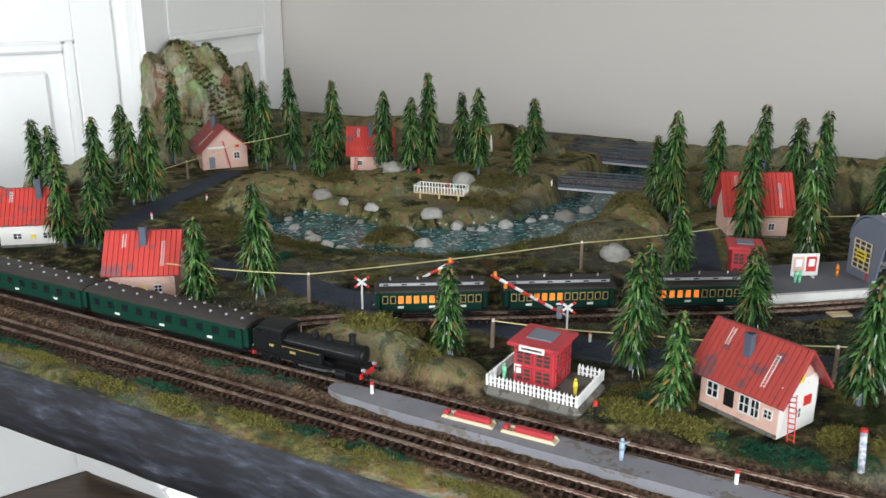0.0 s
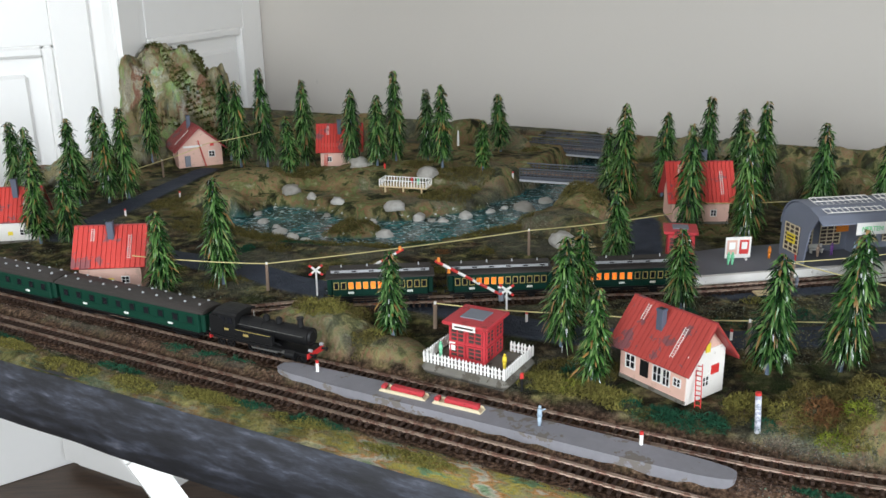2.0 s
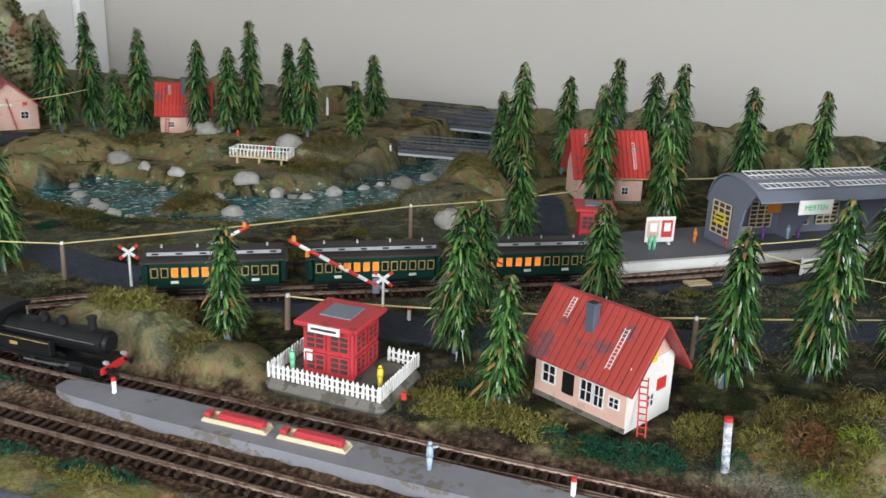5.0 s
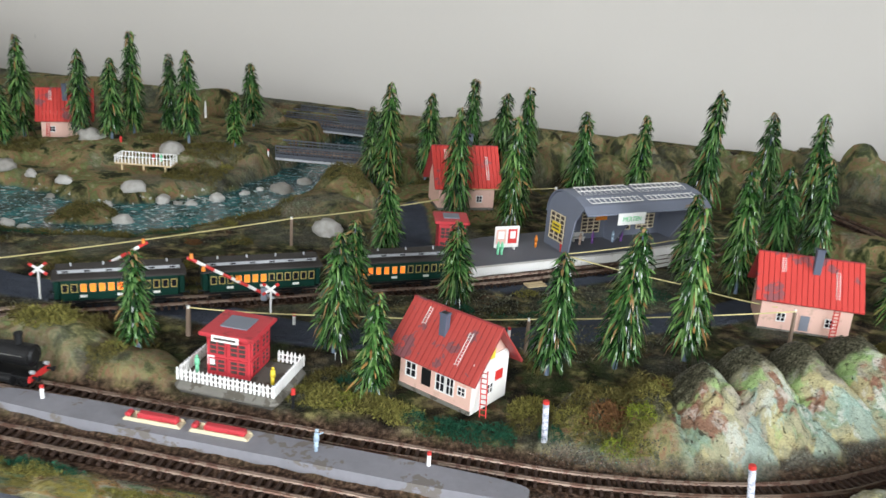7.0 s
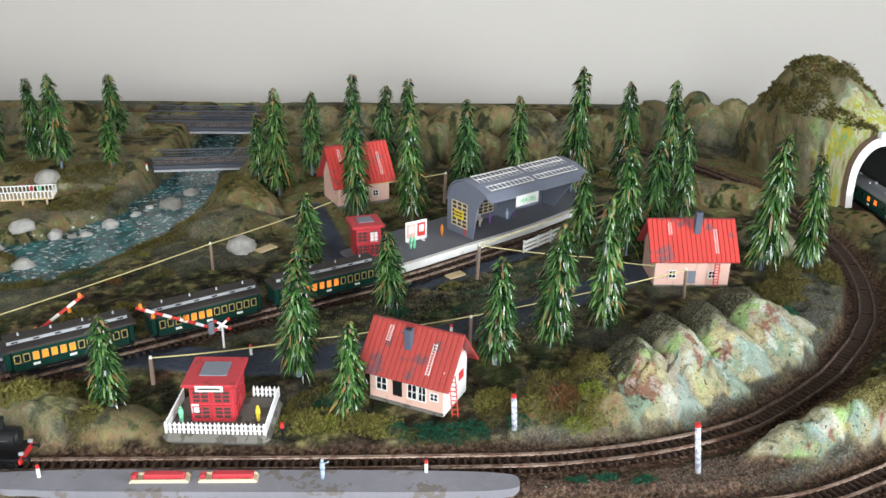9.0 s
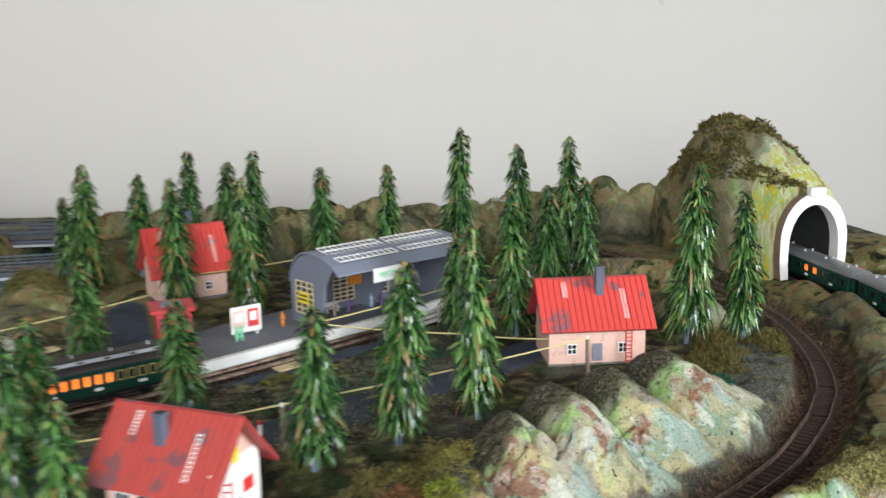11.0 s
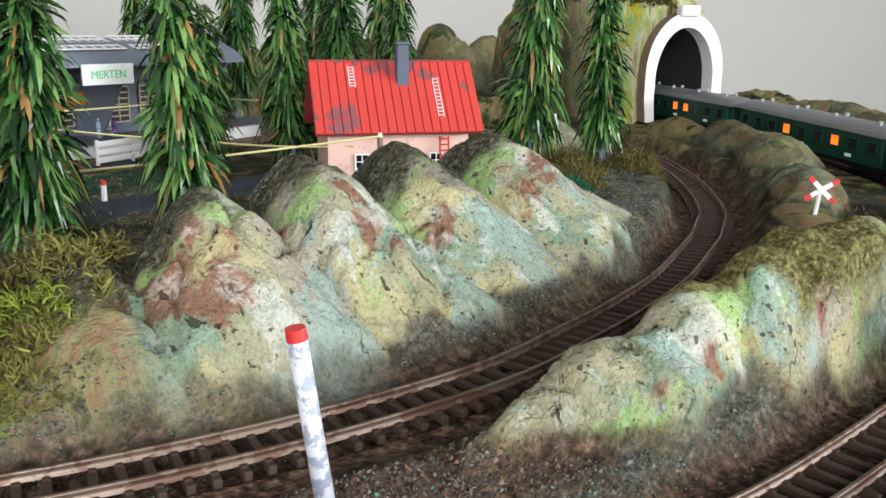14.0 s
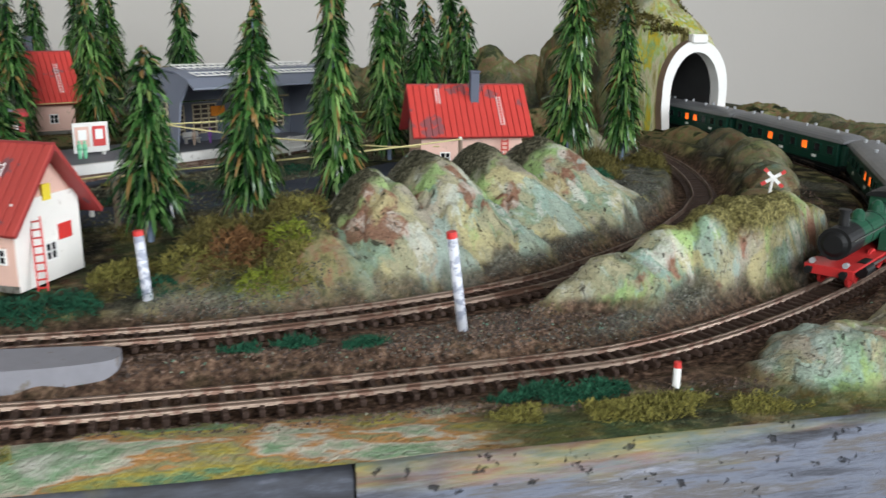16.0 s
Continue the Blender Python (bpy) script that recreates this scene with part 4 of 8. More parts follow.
for u0, u1, z0, z1 in ((UA - 0.1, wa, FLOOR_Z, CEIL_Z), (wb, UB + 0.1, FLOOR_Z, CEIL_Z), (wa, wb, FLOOR_Z, za), (wa, wb, zb, CEIL_Z)):
    p = [un(u0, NA - 0.1), un(u1, NA - 0.1), un(u1, NA), un(u0, NA)]
    lo, hi = [south.verts.new((*q, z0)) for q in p], [south.verts.new((*q, z1)) for q in p]
    south.faces.new(lo[::-1])
    south.faces.new(hi)
    for i in range(4):
        j = (i + 1) % 4
        south.faces.new((lo[i], lo[j], hi[j], hi[i]))
tagged(new("wall_south", mesh_of("wall_south", south, M["plaster_dark"])), "plain dark toned unseen wall with a wide window opening", "wall", kind="structure")
win = empty_thing("window_1", Matrix(), "white framed window letting daylight in", "window", kind="structure")
wf = bmesh.new()
for u0, u1, z0, z1 in ((wa, wa + 0.05, za, zb), (wb - 0.05, wb, za, zb), (wa + 0.05, wb - 0.05, za, za + 0.05), (wa + 0.05, wb - 0.05, zb - 0.05, zb), (WIN_U - 0.03, WIN_U + 0.03, za + 0.05, zb - 0.05)):
    add_box(wf, (u0 + u1) / 2, 0, (z0 + z1) / 2, u1 - u0, 0.05, z1 - z0, 0.004)
part("window_frame", wf, M["door"], win).matrix_world = pose(*un(0, NA - 0.05), 0, 0, 0, math.degrees(math.atan2(AY, AX)))
tagged(new("floor", mesh_of("floor", slab([un(UA - 0.1, NA - 0.1), un(UB + 0.1, NA - 0.1), un(UB + 0.1, NB + 0.1), un(UA - 0.1, NB + 0.1)], FLOOR_Z - 0.05, FLOOR_Z), M["floor"])), "dark brown wooden floor", "floor", kind="structure")
tagged(new("ceiling", mesh_of("ceiling", slab([un(UA - 0.1, NA - 0.1), un(UB + 0.1, NA - 0.1), un(UB + 0.1, NB + 0.1), un(UA - 0.1, NB + 0.1)], CEIL_Z, CEIL_Z + 0.05), M["ceiling"])), "plain unseen ceiling toned dark grey", "ceiling", kind="structure")


def panel_door(name, m, w, h, label, st=0.14):
    """A panelled door leaf: local x along its width, y out of its face, base at z 0."""
    d = empty_thing(name, m, label, "door", kind="structure")
    leaf = bmesh.new()
    zs = [0.0, 0.18, 1.03, 1.24, h - 0.12, h]
    add_box(leaf, st / 2, -0.02, h / 2, st, 0.04, h, 0.003)
    add_box(leaf, w - st / 2, -0.02, h / 2, st, 0.04, h, 0.003)
    for z0, z1 in ((zs[0], zs[1]), (zs[2], zs[3]), (zs[4], zs[5])):
        add_box(leaf, w / 2, -0.02, (z0 + z1) / 2, w - 2 * st, 0.04, z1 - z0, 0.003)
    part("leaf_frame", leaf, M["door"], d)
    for z0, z1 in ((zs[1], zs[2]), (zs[3], zs[4])):
        bm = bmesh.new()
        add_box(bm, w / 2, -0.024, (z0 + z1) / 2, w - 2 * st, 0.012, z1 - z0)
        add_box(bm, w / 2, -0.016, (z0 + z1) / 2, w - 2 * st - 0.12, 0.02, z1 - z0 - 0.12, 0.008)
        part("door_panel", bm, M["door"], d)
        mo = bmesh.new()
        for cx, cz, sx, sz in ((st + 0.012, (z0 + z1) / 2, 0.024, z1 - z0), (w - st - 0.012, (z0 + z1) / 2, 0.024, z1 - z0), (w / 2, z0 + 0.012, w - 2 * st - 0.048, 0.024), (w / 2, z1 - 0.012, w - 2 * st - 0.048, 0.024)):
            add_box(mo, cx, -0.008, cz, sx, 0.022, sz, 0.006)
        part("moulding", mo, M["door"], d)
    return d

DX, DY = -0.208, -0.978        # along the white doors, away from the room's corner


def door_pose(k, out=0.0):
    """k metres along the doors from the corner; faces look back over the layout."""
    x, y = -0.509 + DX * k + 0.978 * out, 2.8265 + DY * k - 0.208 * out
    return Matrix.Translation((x, y, FLOOR_Z)) @ Matrix(((DX, 0.978, 0, 0), (DY, -0.208, 0, 0), (0, 0, 1, 0), (0, 0, 0, 1)))


panel_door("door_1", door_pose(0.0, 0.0), 0.85, 2.05, "tall white panelled door standing behind the layout")
EX, EY = -0.80, -0.60          # along the second door, which stands ajar
panel_door("door_2", Matrix.Translation((-0.735, 1.985, FLOOR_Z)) @ Matrix(((EX, -EY, 0, 0), (EY, EX, 0, 0), (0, 0, 1, 0), (0, 0, 0, 1))), 0.82, 2.05, "tall white panelled door standing ajar, brightly lit", 0.085)
tagged(new("door_frame", mesh_of("door_frame", slab([(-0.745, 2.0), (-0.672, 2.0), (-0.66, 2.10), (-0.745, 2.12)], FLOOR_Z, FLOOR_Z + 2.15), M["door"])), "white painted door frame between the doors", "door frame", kind="structure")

# trestle under the board
tr = empty_thing("trestle", pose(-0.258, 0.775, FLOOR_Z), "white painted wooden trestle under the board", "trestle")


def square_leg(a, b, w=0.026):
    return cyl(a, b, w / 1.414, w / 1.414, 4)


part("leg", square_leg((0.393, -0.075, 0.0), (-0.015, 0.004, 0.665), 0.03), M["door"], tr)
part("leg", square_leg((0.72, 0.60, 0.0), (0.32, 0.68, 0.665), 0.03), M["door"], tr)
part("leg", square_leg((0.10, 0.72, 0.0), (0.28, 0.69, 0.66), 0.03), M["door"], tr)
part("rail", square_leg((-0.02, 0.0, 0.66), (0.32, 0.70, 0.66), 0.03), M["door"], tr)
cab = empty_thing("white_cabinet", pose(-0.60, 1.70, FLOOR_Z, 0, 0, -28), "low white cabinet under the layout", "cabinet")
part("body", box(-0.16, 0.19, 0.31, 0.32, 0.36, 0.58, 0.004), M["door"], cab)
part("plinth", box(-0.16, 0.19, 0.01, 0.30, 0.33, 0.02), M["door"], cab)
part("door", box(-0.16, 0.0, 0.31, 0.31, 0.016, 0.56, 0.003), M["door"], cab)

# ---- tunnel mountain and portal ----
PORTAL = pose(1.2145, 0.864, 0.003, 0, 0, -24)     # local x along the face, y into the hill


def arch(w, h, k=20, foot=0.45):
    """Horseshoe outline: x, z from the left foot over the top to the right foot."""
    hs = h * foot
    pts = [(-w * 0.94, 0.0), (-w, hs * 0.5)]
    pts += [(-w * math.cos(math.pi * i / k), hs + (h - hs) * math.sin(math.pi * i / k)) for i in range(k + 1)]
    return pts + [(w, hs * 0.5), (w * 0.94, 0.0)]


def build_portal():
    p = empty_thing("tunnel_portal", PORTAL, "white stone arched tunnel portal set in the hill", "tunnel portal")
    out, inn = arch(0.050, 0.120), arch(0.0375, 0.104)
    bm = bmesh.new()
    rings = []
    for prof, y in ((out, -0.006), (inn, -0.006), (inn, 0.014)):
        rings.append([bm.verts.new((x, y, z)) for x, z in prof])
    for a, b in zip(rings, rings[1:]):
        for i in range(len(a) - 1):
            bm.faces.new((a[i], a[i + 1], b[i + 1], b[i]))
    bmesh.ops.recalc_face_normals(bm, faces=bm.faces)
    part("arch_ring", bm, M["portal"], p)
    bm = bmesh.new()
    a, b = [[bm.verts.new((x, y, z)) for x, z in out] for y in (-0.006, 0.016)]
    for i in range(len(a) - 1):
        bm.faces.new((a[i], b[i], b[i + 1], a[i + 1]))
    part("arch_flank", bm, M["portal_side"], p, "brown painted flank of the arch")
    part("keystone", box(0, -0.004, 0.1215, 0.024, 0.012, 0.012, 0.0015), M["portal"], p)
    bm = bmesh.new()
    rows = [[bm.verts.new((x * 1.01, y, z)) for x, z in inn] for y in (0.013, 0.05, 0.09, 0.13, 0.17)]
    for a, b in zip(rows, rows[1:]):
        for i in range(len(a) - 1):
            bm.faces.new((a[i], a[i + 1], b[i + 1], b[i]))
    bm.faces.new(rows[-1])
    part("lining", bm, M["lining"], p, "dark tunnel lining", smooth=True)


build_portal()


def hill_over_portal():
    """The tunnel hill: arched cross sections from the portal's face back to its far end."""
    secs = [(0.000, 0.000, 0.057, 0.132), (0.010, 0.000, 0.067, 0.143), (0.03, -0.003, 0.078, 0.160), (0.06, -0.010, 0.077, 0.181), (0.10, -0.022, 0.073, 0.205), (0.14, -0.030, 0.073, 0.220), (0.18, -0.030, 0.072, 0.203), (0.22, -0.03, 0.072, 0.168), (0.26, -0.035, 0.075, 0.125), (0.29, -0.03, 0.07, 0.085), (0.315, -0.02, 0.05, 0.04), (0.33, -0.02, 0.03, 0.0)]
    d = np.array(secs)
    ys = np.interp(np.linspace(0, 1, 90), np.linspace(0, 1, len(secs)), d[:, 0])
    k = 110
    rows = []
    first = np.array(resample([(x, z) for x, z in arch(0.0495, 0.1195)], 0.0005))
    first = first[np.linspace(0, len(first) - 1, k).astype(int)]
    rows.append(np.column_stack([first[:, 0], np.full(k, 0.010), first[:, 1]]))
    for y in ys:
        cx, w, h = (np.interp(y, d[:, 0], d[:, j]) for j in (1, 2, 3))
        a = np.array(resample([(x, z) for x, z in arch(w, h, foot=0.25 + min(y, 0.1))], 0.0005))
        a = a[np.linspace(0, len(a) - 1, k).astype(int)]
        amp = min(1.0, (y + 0.006) / 0.05)
        q = np.linspace(0, 1, k)
        r = 1 + amp * (0.2 * (fbm(q * 1.4, np.full(k, y * 4), 4, 4, 31) - 0.46) + 0.2 * (fbm(q * 3, np.full(k, y * 8), 4, 4, 77) - 0.44) + 0.06 * (fbm(q * 9, np.full(k, y * 14), 5, 3, 7) - 0.44))
        rows.append(np.column_stack([cx + a[:, 0] * r - amp * 0.022 * (a[:, 1] / h) ** 2, np.full(k, y + 0.010) + amp * 0.012 * (fbm(q * 2, np.full(k, y * 6), 5, 3, 12) - 0.45), a[:, 1] * r - 0.004]))
    me = grid_mesh("tunnel_hill", np.array(rows), M["ground"])
    co = np.array(rows).reshape(-1, 3)
    top = step(0.10, 0.19, co[:, 2]) * step(0.46, 0.56, fbm(co[:, 0], co[:, 1], 22, 3, 4))
    pale = step(0.5, 0.62, fbm(co[:, 0] + co[:, 2], co[:, 1], 26, 3, 9))
    rock = 0.22 + 0.75 * step(0.13, 0.04, co[:, 1]) + 0.9 * pale * step(0.13, 0.17, co[:, 2])
    lime = step(0.062, 0.03, co[:, 1] + 0.03 * (fbm(co[:, 0] * 2, co[:, 2], 40, 3, 17) - 0.45)) * (1 - 0.8 * step(0.165, 0.18, co[:, 2]))
    for key, v in (("warm", 0.4 + 0 * lime), ("mint", 0.2 + 0 * lime), ("limey", 0.4 + 0 * lime), ("lime", lime), ("rock", rock * (1 - top * 0.8)), ("dull", np.clip(top + 0.75 * step(0.02, 0.05, co[:, 1]), 0, 1) * (1 - 0.9 * np.clip(rock, 0, 1) * (1 - top)))):
        a = me.attributes.new(key, "FLOAT", "POINT")
        a.data.foreach_set("value", v.astype(np.float32))
    thing("tunnel_hill", me, None, PORTAL, "rounded green and ochre painted tunnel hill with moss on top", "hill")


hill_over_portal()


def boulder(name, x, y, z, r, sx, sy, sz, mat, label, category="rock", group="", rough=0.25, seed=0, masks=None, sub=4):
    """A lumpy rock standing on the ground."""
    bm = bmesh.new()
    bmesh.ops.create_icosphere(bm, subdivisions=sub, radius=1.0)
    for v in bm.verts:
        p = v.co + Vector((seed * 3.1, seed * 1.7, seed))
        k = 1 + rough * noise.fractal(p * 1.3, 0.8, 2.0, 4) + rough * 0.25 * noise.fractal(p * 4.0, 0.9, 2.0, 4)
        v.co = Vector((v.co.x * sx * k, v.co.y * sy * k, max(v.co.z, -0.35) * sz * k)) * r
    me = mesh_of(name, bm, mat, True)
    if masks:
        for key, val in masks.items():
            a = me.attributes.new(key, "FLOAT", "POINT")
            v = np.array([q.co for q in me.vertices])
            lo, hi, size, off = val
            a.data.foreach_set("value", (lo + (hi - lo) * step(0.42, 0.53, fbm(v[:, 0] + 0.6 * v[:, 2], v[:, 1] - 0.7 * v[:, 2], size, 4, off))).astype(np.float32))
        for key, level_of in (("warm", 0.72), ("mint", 0.2), ("limey", 0.55)):
            me.attributes.new(key, "FLOAT", "POINT").data.foreach_set("value", np.full(len(me.vertices), level_of, np.float32))
    return thing(name, me, None, pose(x, y, z, 0, 0, seed * 47), label, category, group)


massif = empty_thing("rock_massif", pose(-0.585, 2.07, 0.02), "tall ochre and green painted rock massif with moss", "rock")
for nm, x, y, z, r, sx, sy, sz, rg, sd, mk in (("crag", 0.0, 0.0, 0.0, 0.112, 1.4, 0.85, 1.95, 0.2, 3, {"rock": (0.6, 1.0, 30, 1), "dull": (0.55, 0.0, 30, 1)}), ("knob", -0.07, -0.04, 0.07, 0.05, 1.1, 0.9, 2.6, 0.3, 5, {"rock": (0.5, 1.0, 30, 1), "dull": (0.6, 0.0, 30, 1)}), ("knob", -0.02, -0.02, 0.165, 0.045, 1.0, 0.9, 1.2, 0.3, 8, {"rock": (0.5, 1.0, 30, 1), "dull": (0.6, 0.0, 30, 1)}), ("knob", 0.105, -0.02, 0.05, 0.05, 0.9, 0.9, 2.2, 0.3, 11, {"rock": (0.5, 1.0, 30, 1), "dull": (0.6, 0.0, 30, 1)})):
    ob = boulder(nm, x, y, z, r, sx, sy, sz, M["ground"], "", "", rough=rg, seed=sd, masks=mk, sub=5)
    ob.parent = massif

# water
STONES = [(-0.218, 1.529, 0.017), (-0.175, 1.496, 0.01), (-0.123, 1.455, 0.012), (-0.018, 1.409, 0.017), (0.024, 1.406, 0.012), (0.107, 1.415, 0.014), (0.216, 1.464, 0.018), (0.26, 1.516, 0.012), (-0.207, 1.334, 0.012), (-0.181, 1.299, 0.012), (-0.03, 1.306, 0.013), (-0.248, 1.401, 0.009), (-0.22, 1.37, 0.007), (-0.056, 1.392, 0.008), (0.067, 1.391, 0.008), (0.153, 1.448, 0.008), (0.181, 1.474, 0.007), (-0.142, 1.44, 0.007), (-0.158, 1.288, 0.007), (-0.269, 1.457, 0.008), (-0.082, 1.261, 0.006), (0.047, 1.393, 0.007), (-0.095, 1.637, 0.02), (0.038, 1.56, 0.02), (0.245, 1.17, 0.022)]
wx = [(-0.36, 1.36), (-0.2, 1.16), (0.1, 1.18), (0.27, 1.36), (0.42, 1.70), (0.60, 1.98), (0.42, 2.02), (0.2, 1.74), (0.1, 1.60), (-0.33, 1.60)]
tagged(new("water", mesh_of("water", slab(wx, -0.033, -0.0225), M["water"])), "glossy teal stream of cast resin with white ripples", "stream", kind="structure")
rs = random.Random(4)
for i, (x, y, r) in enumerate(STONES):
    boulder("stone", x, y, max(height(x, y), -0.024) + r * 0.15, r, 1.15, 0.9, 0.75, M["stone"], "pale weathered pebble beside the stream" if y > 1.2 and r < 0.0195 else "large pale rounded stone in the grass", "stone", "stones in the landscape", 0.3, i + 1, sub=3)

# ---- tracks ----


def heading(line, i):
    a, b = line[max(i - 2, 0)], line[min(i + 2, len(line) - 1)]
    return math.atan2(b[1] - a[1], b[0] - a[0])


def sleeper_mesh():
    bm = box(0, 0, -0.0048, 0.0028, 0.029, 0.0030, 0.0004)
    for s in (-1, 1):
        add_box(bm, 0, s * 0.0106, -0.0030, 0.0022, 0.0016, 0.0008)
        add_box(bm, 0, s * 0.0067, -0.0030, 0.0022, 0.0016, 0.0008)
    return mesh_of("sleeper", bm, M["sleeper"])


SLEEPER = sleeper_mesh()


def add_track(name, line, label, s0, s1, pitch=0.0084):
    """Two rails swept along a centre line on sleepers; those from s0 to s1 metres are single pieces."""
    t = empty_thing(name, Matrix(), label, "railway track", kind="structure")
    n = len(line)
    for side in (-1, 1):
        prof = [(-0.0011, -0.0033), (-0.0010, -0.0028), (-0.0004, -0.0024), (-0.0004, -0.0010), (-0.0007, -0.0008), (-0.0007, 0.0), (0.0007, 0.0), (0.0007, -0.0008), (0.0004, -0.0010), (0.0004, -0.0024), (0.0010, -0.0028), (0.0011, -0.0033), (-0.0011, -0.0033)]
        rows = []
        for i in range(0, n, 2):
            h = heading(line, i)
            nx, ny = -math.sin(h), math.cos(h)
            rows.append([(line[i][0] + nx * (side * 0.00865 + o), line[i][1] + ny * (side * 0.00865 + o), line[i][2] + z) for o, z in prof])
        part("rail", grid_mesh("rail", rows, M["rail"], False), None, t)
    rest, far = bmesh.new(), False
    for k in range(int(n * 0.004 / pitch)):
        s = k * pitch
        i = min(int(s / 0.004), n - 1)
        m = pose(line[i][0], line[i][1], line[i][2], 0, 0, math.degrees(heading(line, i)) + rs.uniform(-2, 2))
        if s0 <= s < s1:
            part("sleeper", SLEEPER, None, t, at=m)
        else:
            add_box(rest, 0, 0, -0.0048, 0.0028, 0.029, 0.0030, 0, m)
            far = True
    if far:
        tagged(part("far_sleepers", rest, M["sleeper"], t), kind="stuff")
    else:
        rest.free()


add_track("inner_track", INNER, "curved model railway track with brown sleepers and worn rails", 0.3, 2.78)
add_track("outer_track", OUTER, "outer model railway track leading into the tunnel", 0.0, 2.5)
add_track("station_track", STATION, "straight model railway track beside the station platform", 0.0, 2.5)
add_track("back_track", BACK, "model railway track along the rear wall", 0.0, 0.0)
add_track("viaduct_track", VIADUCT, "model railway track over the lattice bridge", 0.0, 0.0)

# ---- lattice bridges over the stream ----


def lattice_bridge(name, a, b, z, w, label):
    a, b = Vector((*a, z)), Vector((*b, z))
    ln = (b - a).length
    br = empty_thing(name, Matrix.Translation((a + b) / 2) @ Matrix.Rotation(math.atan2(b.y - a.y, b.x - a.x), 4, "Z"), label, "bridge")
    part("deck", box(0, 0, -0.008, ln, w, 0.005, 0.0008), M["lattice"], br)
    for s in (-1, 1):
        g = bmesh.new()
        y = s * w / 2
        for zz, th in ((-0.006, 0.005), (0.000, 0.0014), (0.0055, 0.0014), (0.011, 0.0022)):
            add_box(g, 0, y, zz, ln, 0.003, th)
        k = int(ln / 0.007)
        for i in range(k + 1):
            add_box(g, -ln / 2 + ln * i / k, y, 0.003, 0.0010, 0.002, 0.017)
        part("girder", g, M["lattice"], br)
    part("edge_strip", box(0, -w / 2 - 0.003, -0.012, ln, 0.003, 0.004), M["silver"], br, "pale edge strip")
    return br


lattice_bridge("lattice_bridge", (0.230, 1.635), (0.44, 1.555), 0.012, 0.055, "grey plastic lattice girder bridge over the stream")
lattice_bridge("lattice_bridge", un(-0.66, 1.81), un(-0.43, 1.81), 0.016, 0.050, "grey lattice bridge behind the first one")
lattice_bridge("lattice_bridge", un(-0.66, 1.9), un(-0.43, 1.9), 0.016, 0.050, "grey lattice bridge along the rear wall")

# ---- houses ----
TURN_YX = Matrix(((0, -1, 0, 0), (1, 0, 0, 0), (0, 0, 1, 0), (0, 0, 0, 1)))


def window_part(parent, m, w, h, mat_pane="glass_dark", mat_frame="white", name="window", rows=2):
    """Small paned window on a wall; local x across, y out of the wall (towards minus), z up."""
    o = part(name, box(0, 0.0002, 0, w, 0.0008, h), M[mat_pane], parent, at=m)
    f = bmesh.new()
    t = max(0.0009, w * 0.09)
    for cx, cz, sx, sz in ((-w / 2, 0, t, h + t), (w / 2, 0, t, h + t), (0, h / 2, w - t, t), (0, -h / 2, w - t, t), (0, 0, t * 0.7, h - t)):
        add_box(f, cx, -0.0005, cz, sx, 0.0014, sz)
    for i in range(1, rows):
        add_box(f, 0, -0.0004, -h / 2 + h * i / rows, w - t, 0.001, t * 0.6)
    part("window_frame", f, M[mat_frame], o)
    return o


def ladder(parent, a, b, w, mat, name="ladder", rungs=8, r=0.0005, label=""):
    a, b = Vector(a), Vector(b)
    d = (b - a).normalized()
    side = Vector((1, 0, 0)) if abs(d.x) < 0.7 else Vector((0, 1, 0))
    side = (side - d * side.dot(d)).normalized() * w / 2
    bm = bmesh.new()
    for s in (-1, 1):
        add_cyl(bm, a + side * s, b + side * s, r, r, 6)
    for i in range(rungs):
        p = a.lerp(b, (i + 0.5) / rungs)
        add_cyl(bm, p - side, p + side, r, r, 5)
    return part(name, bm, M[mat], parent, label)


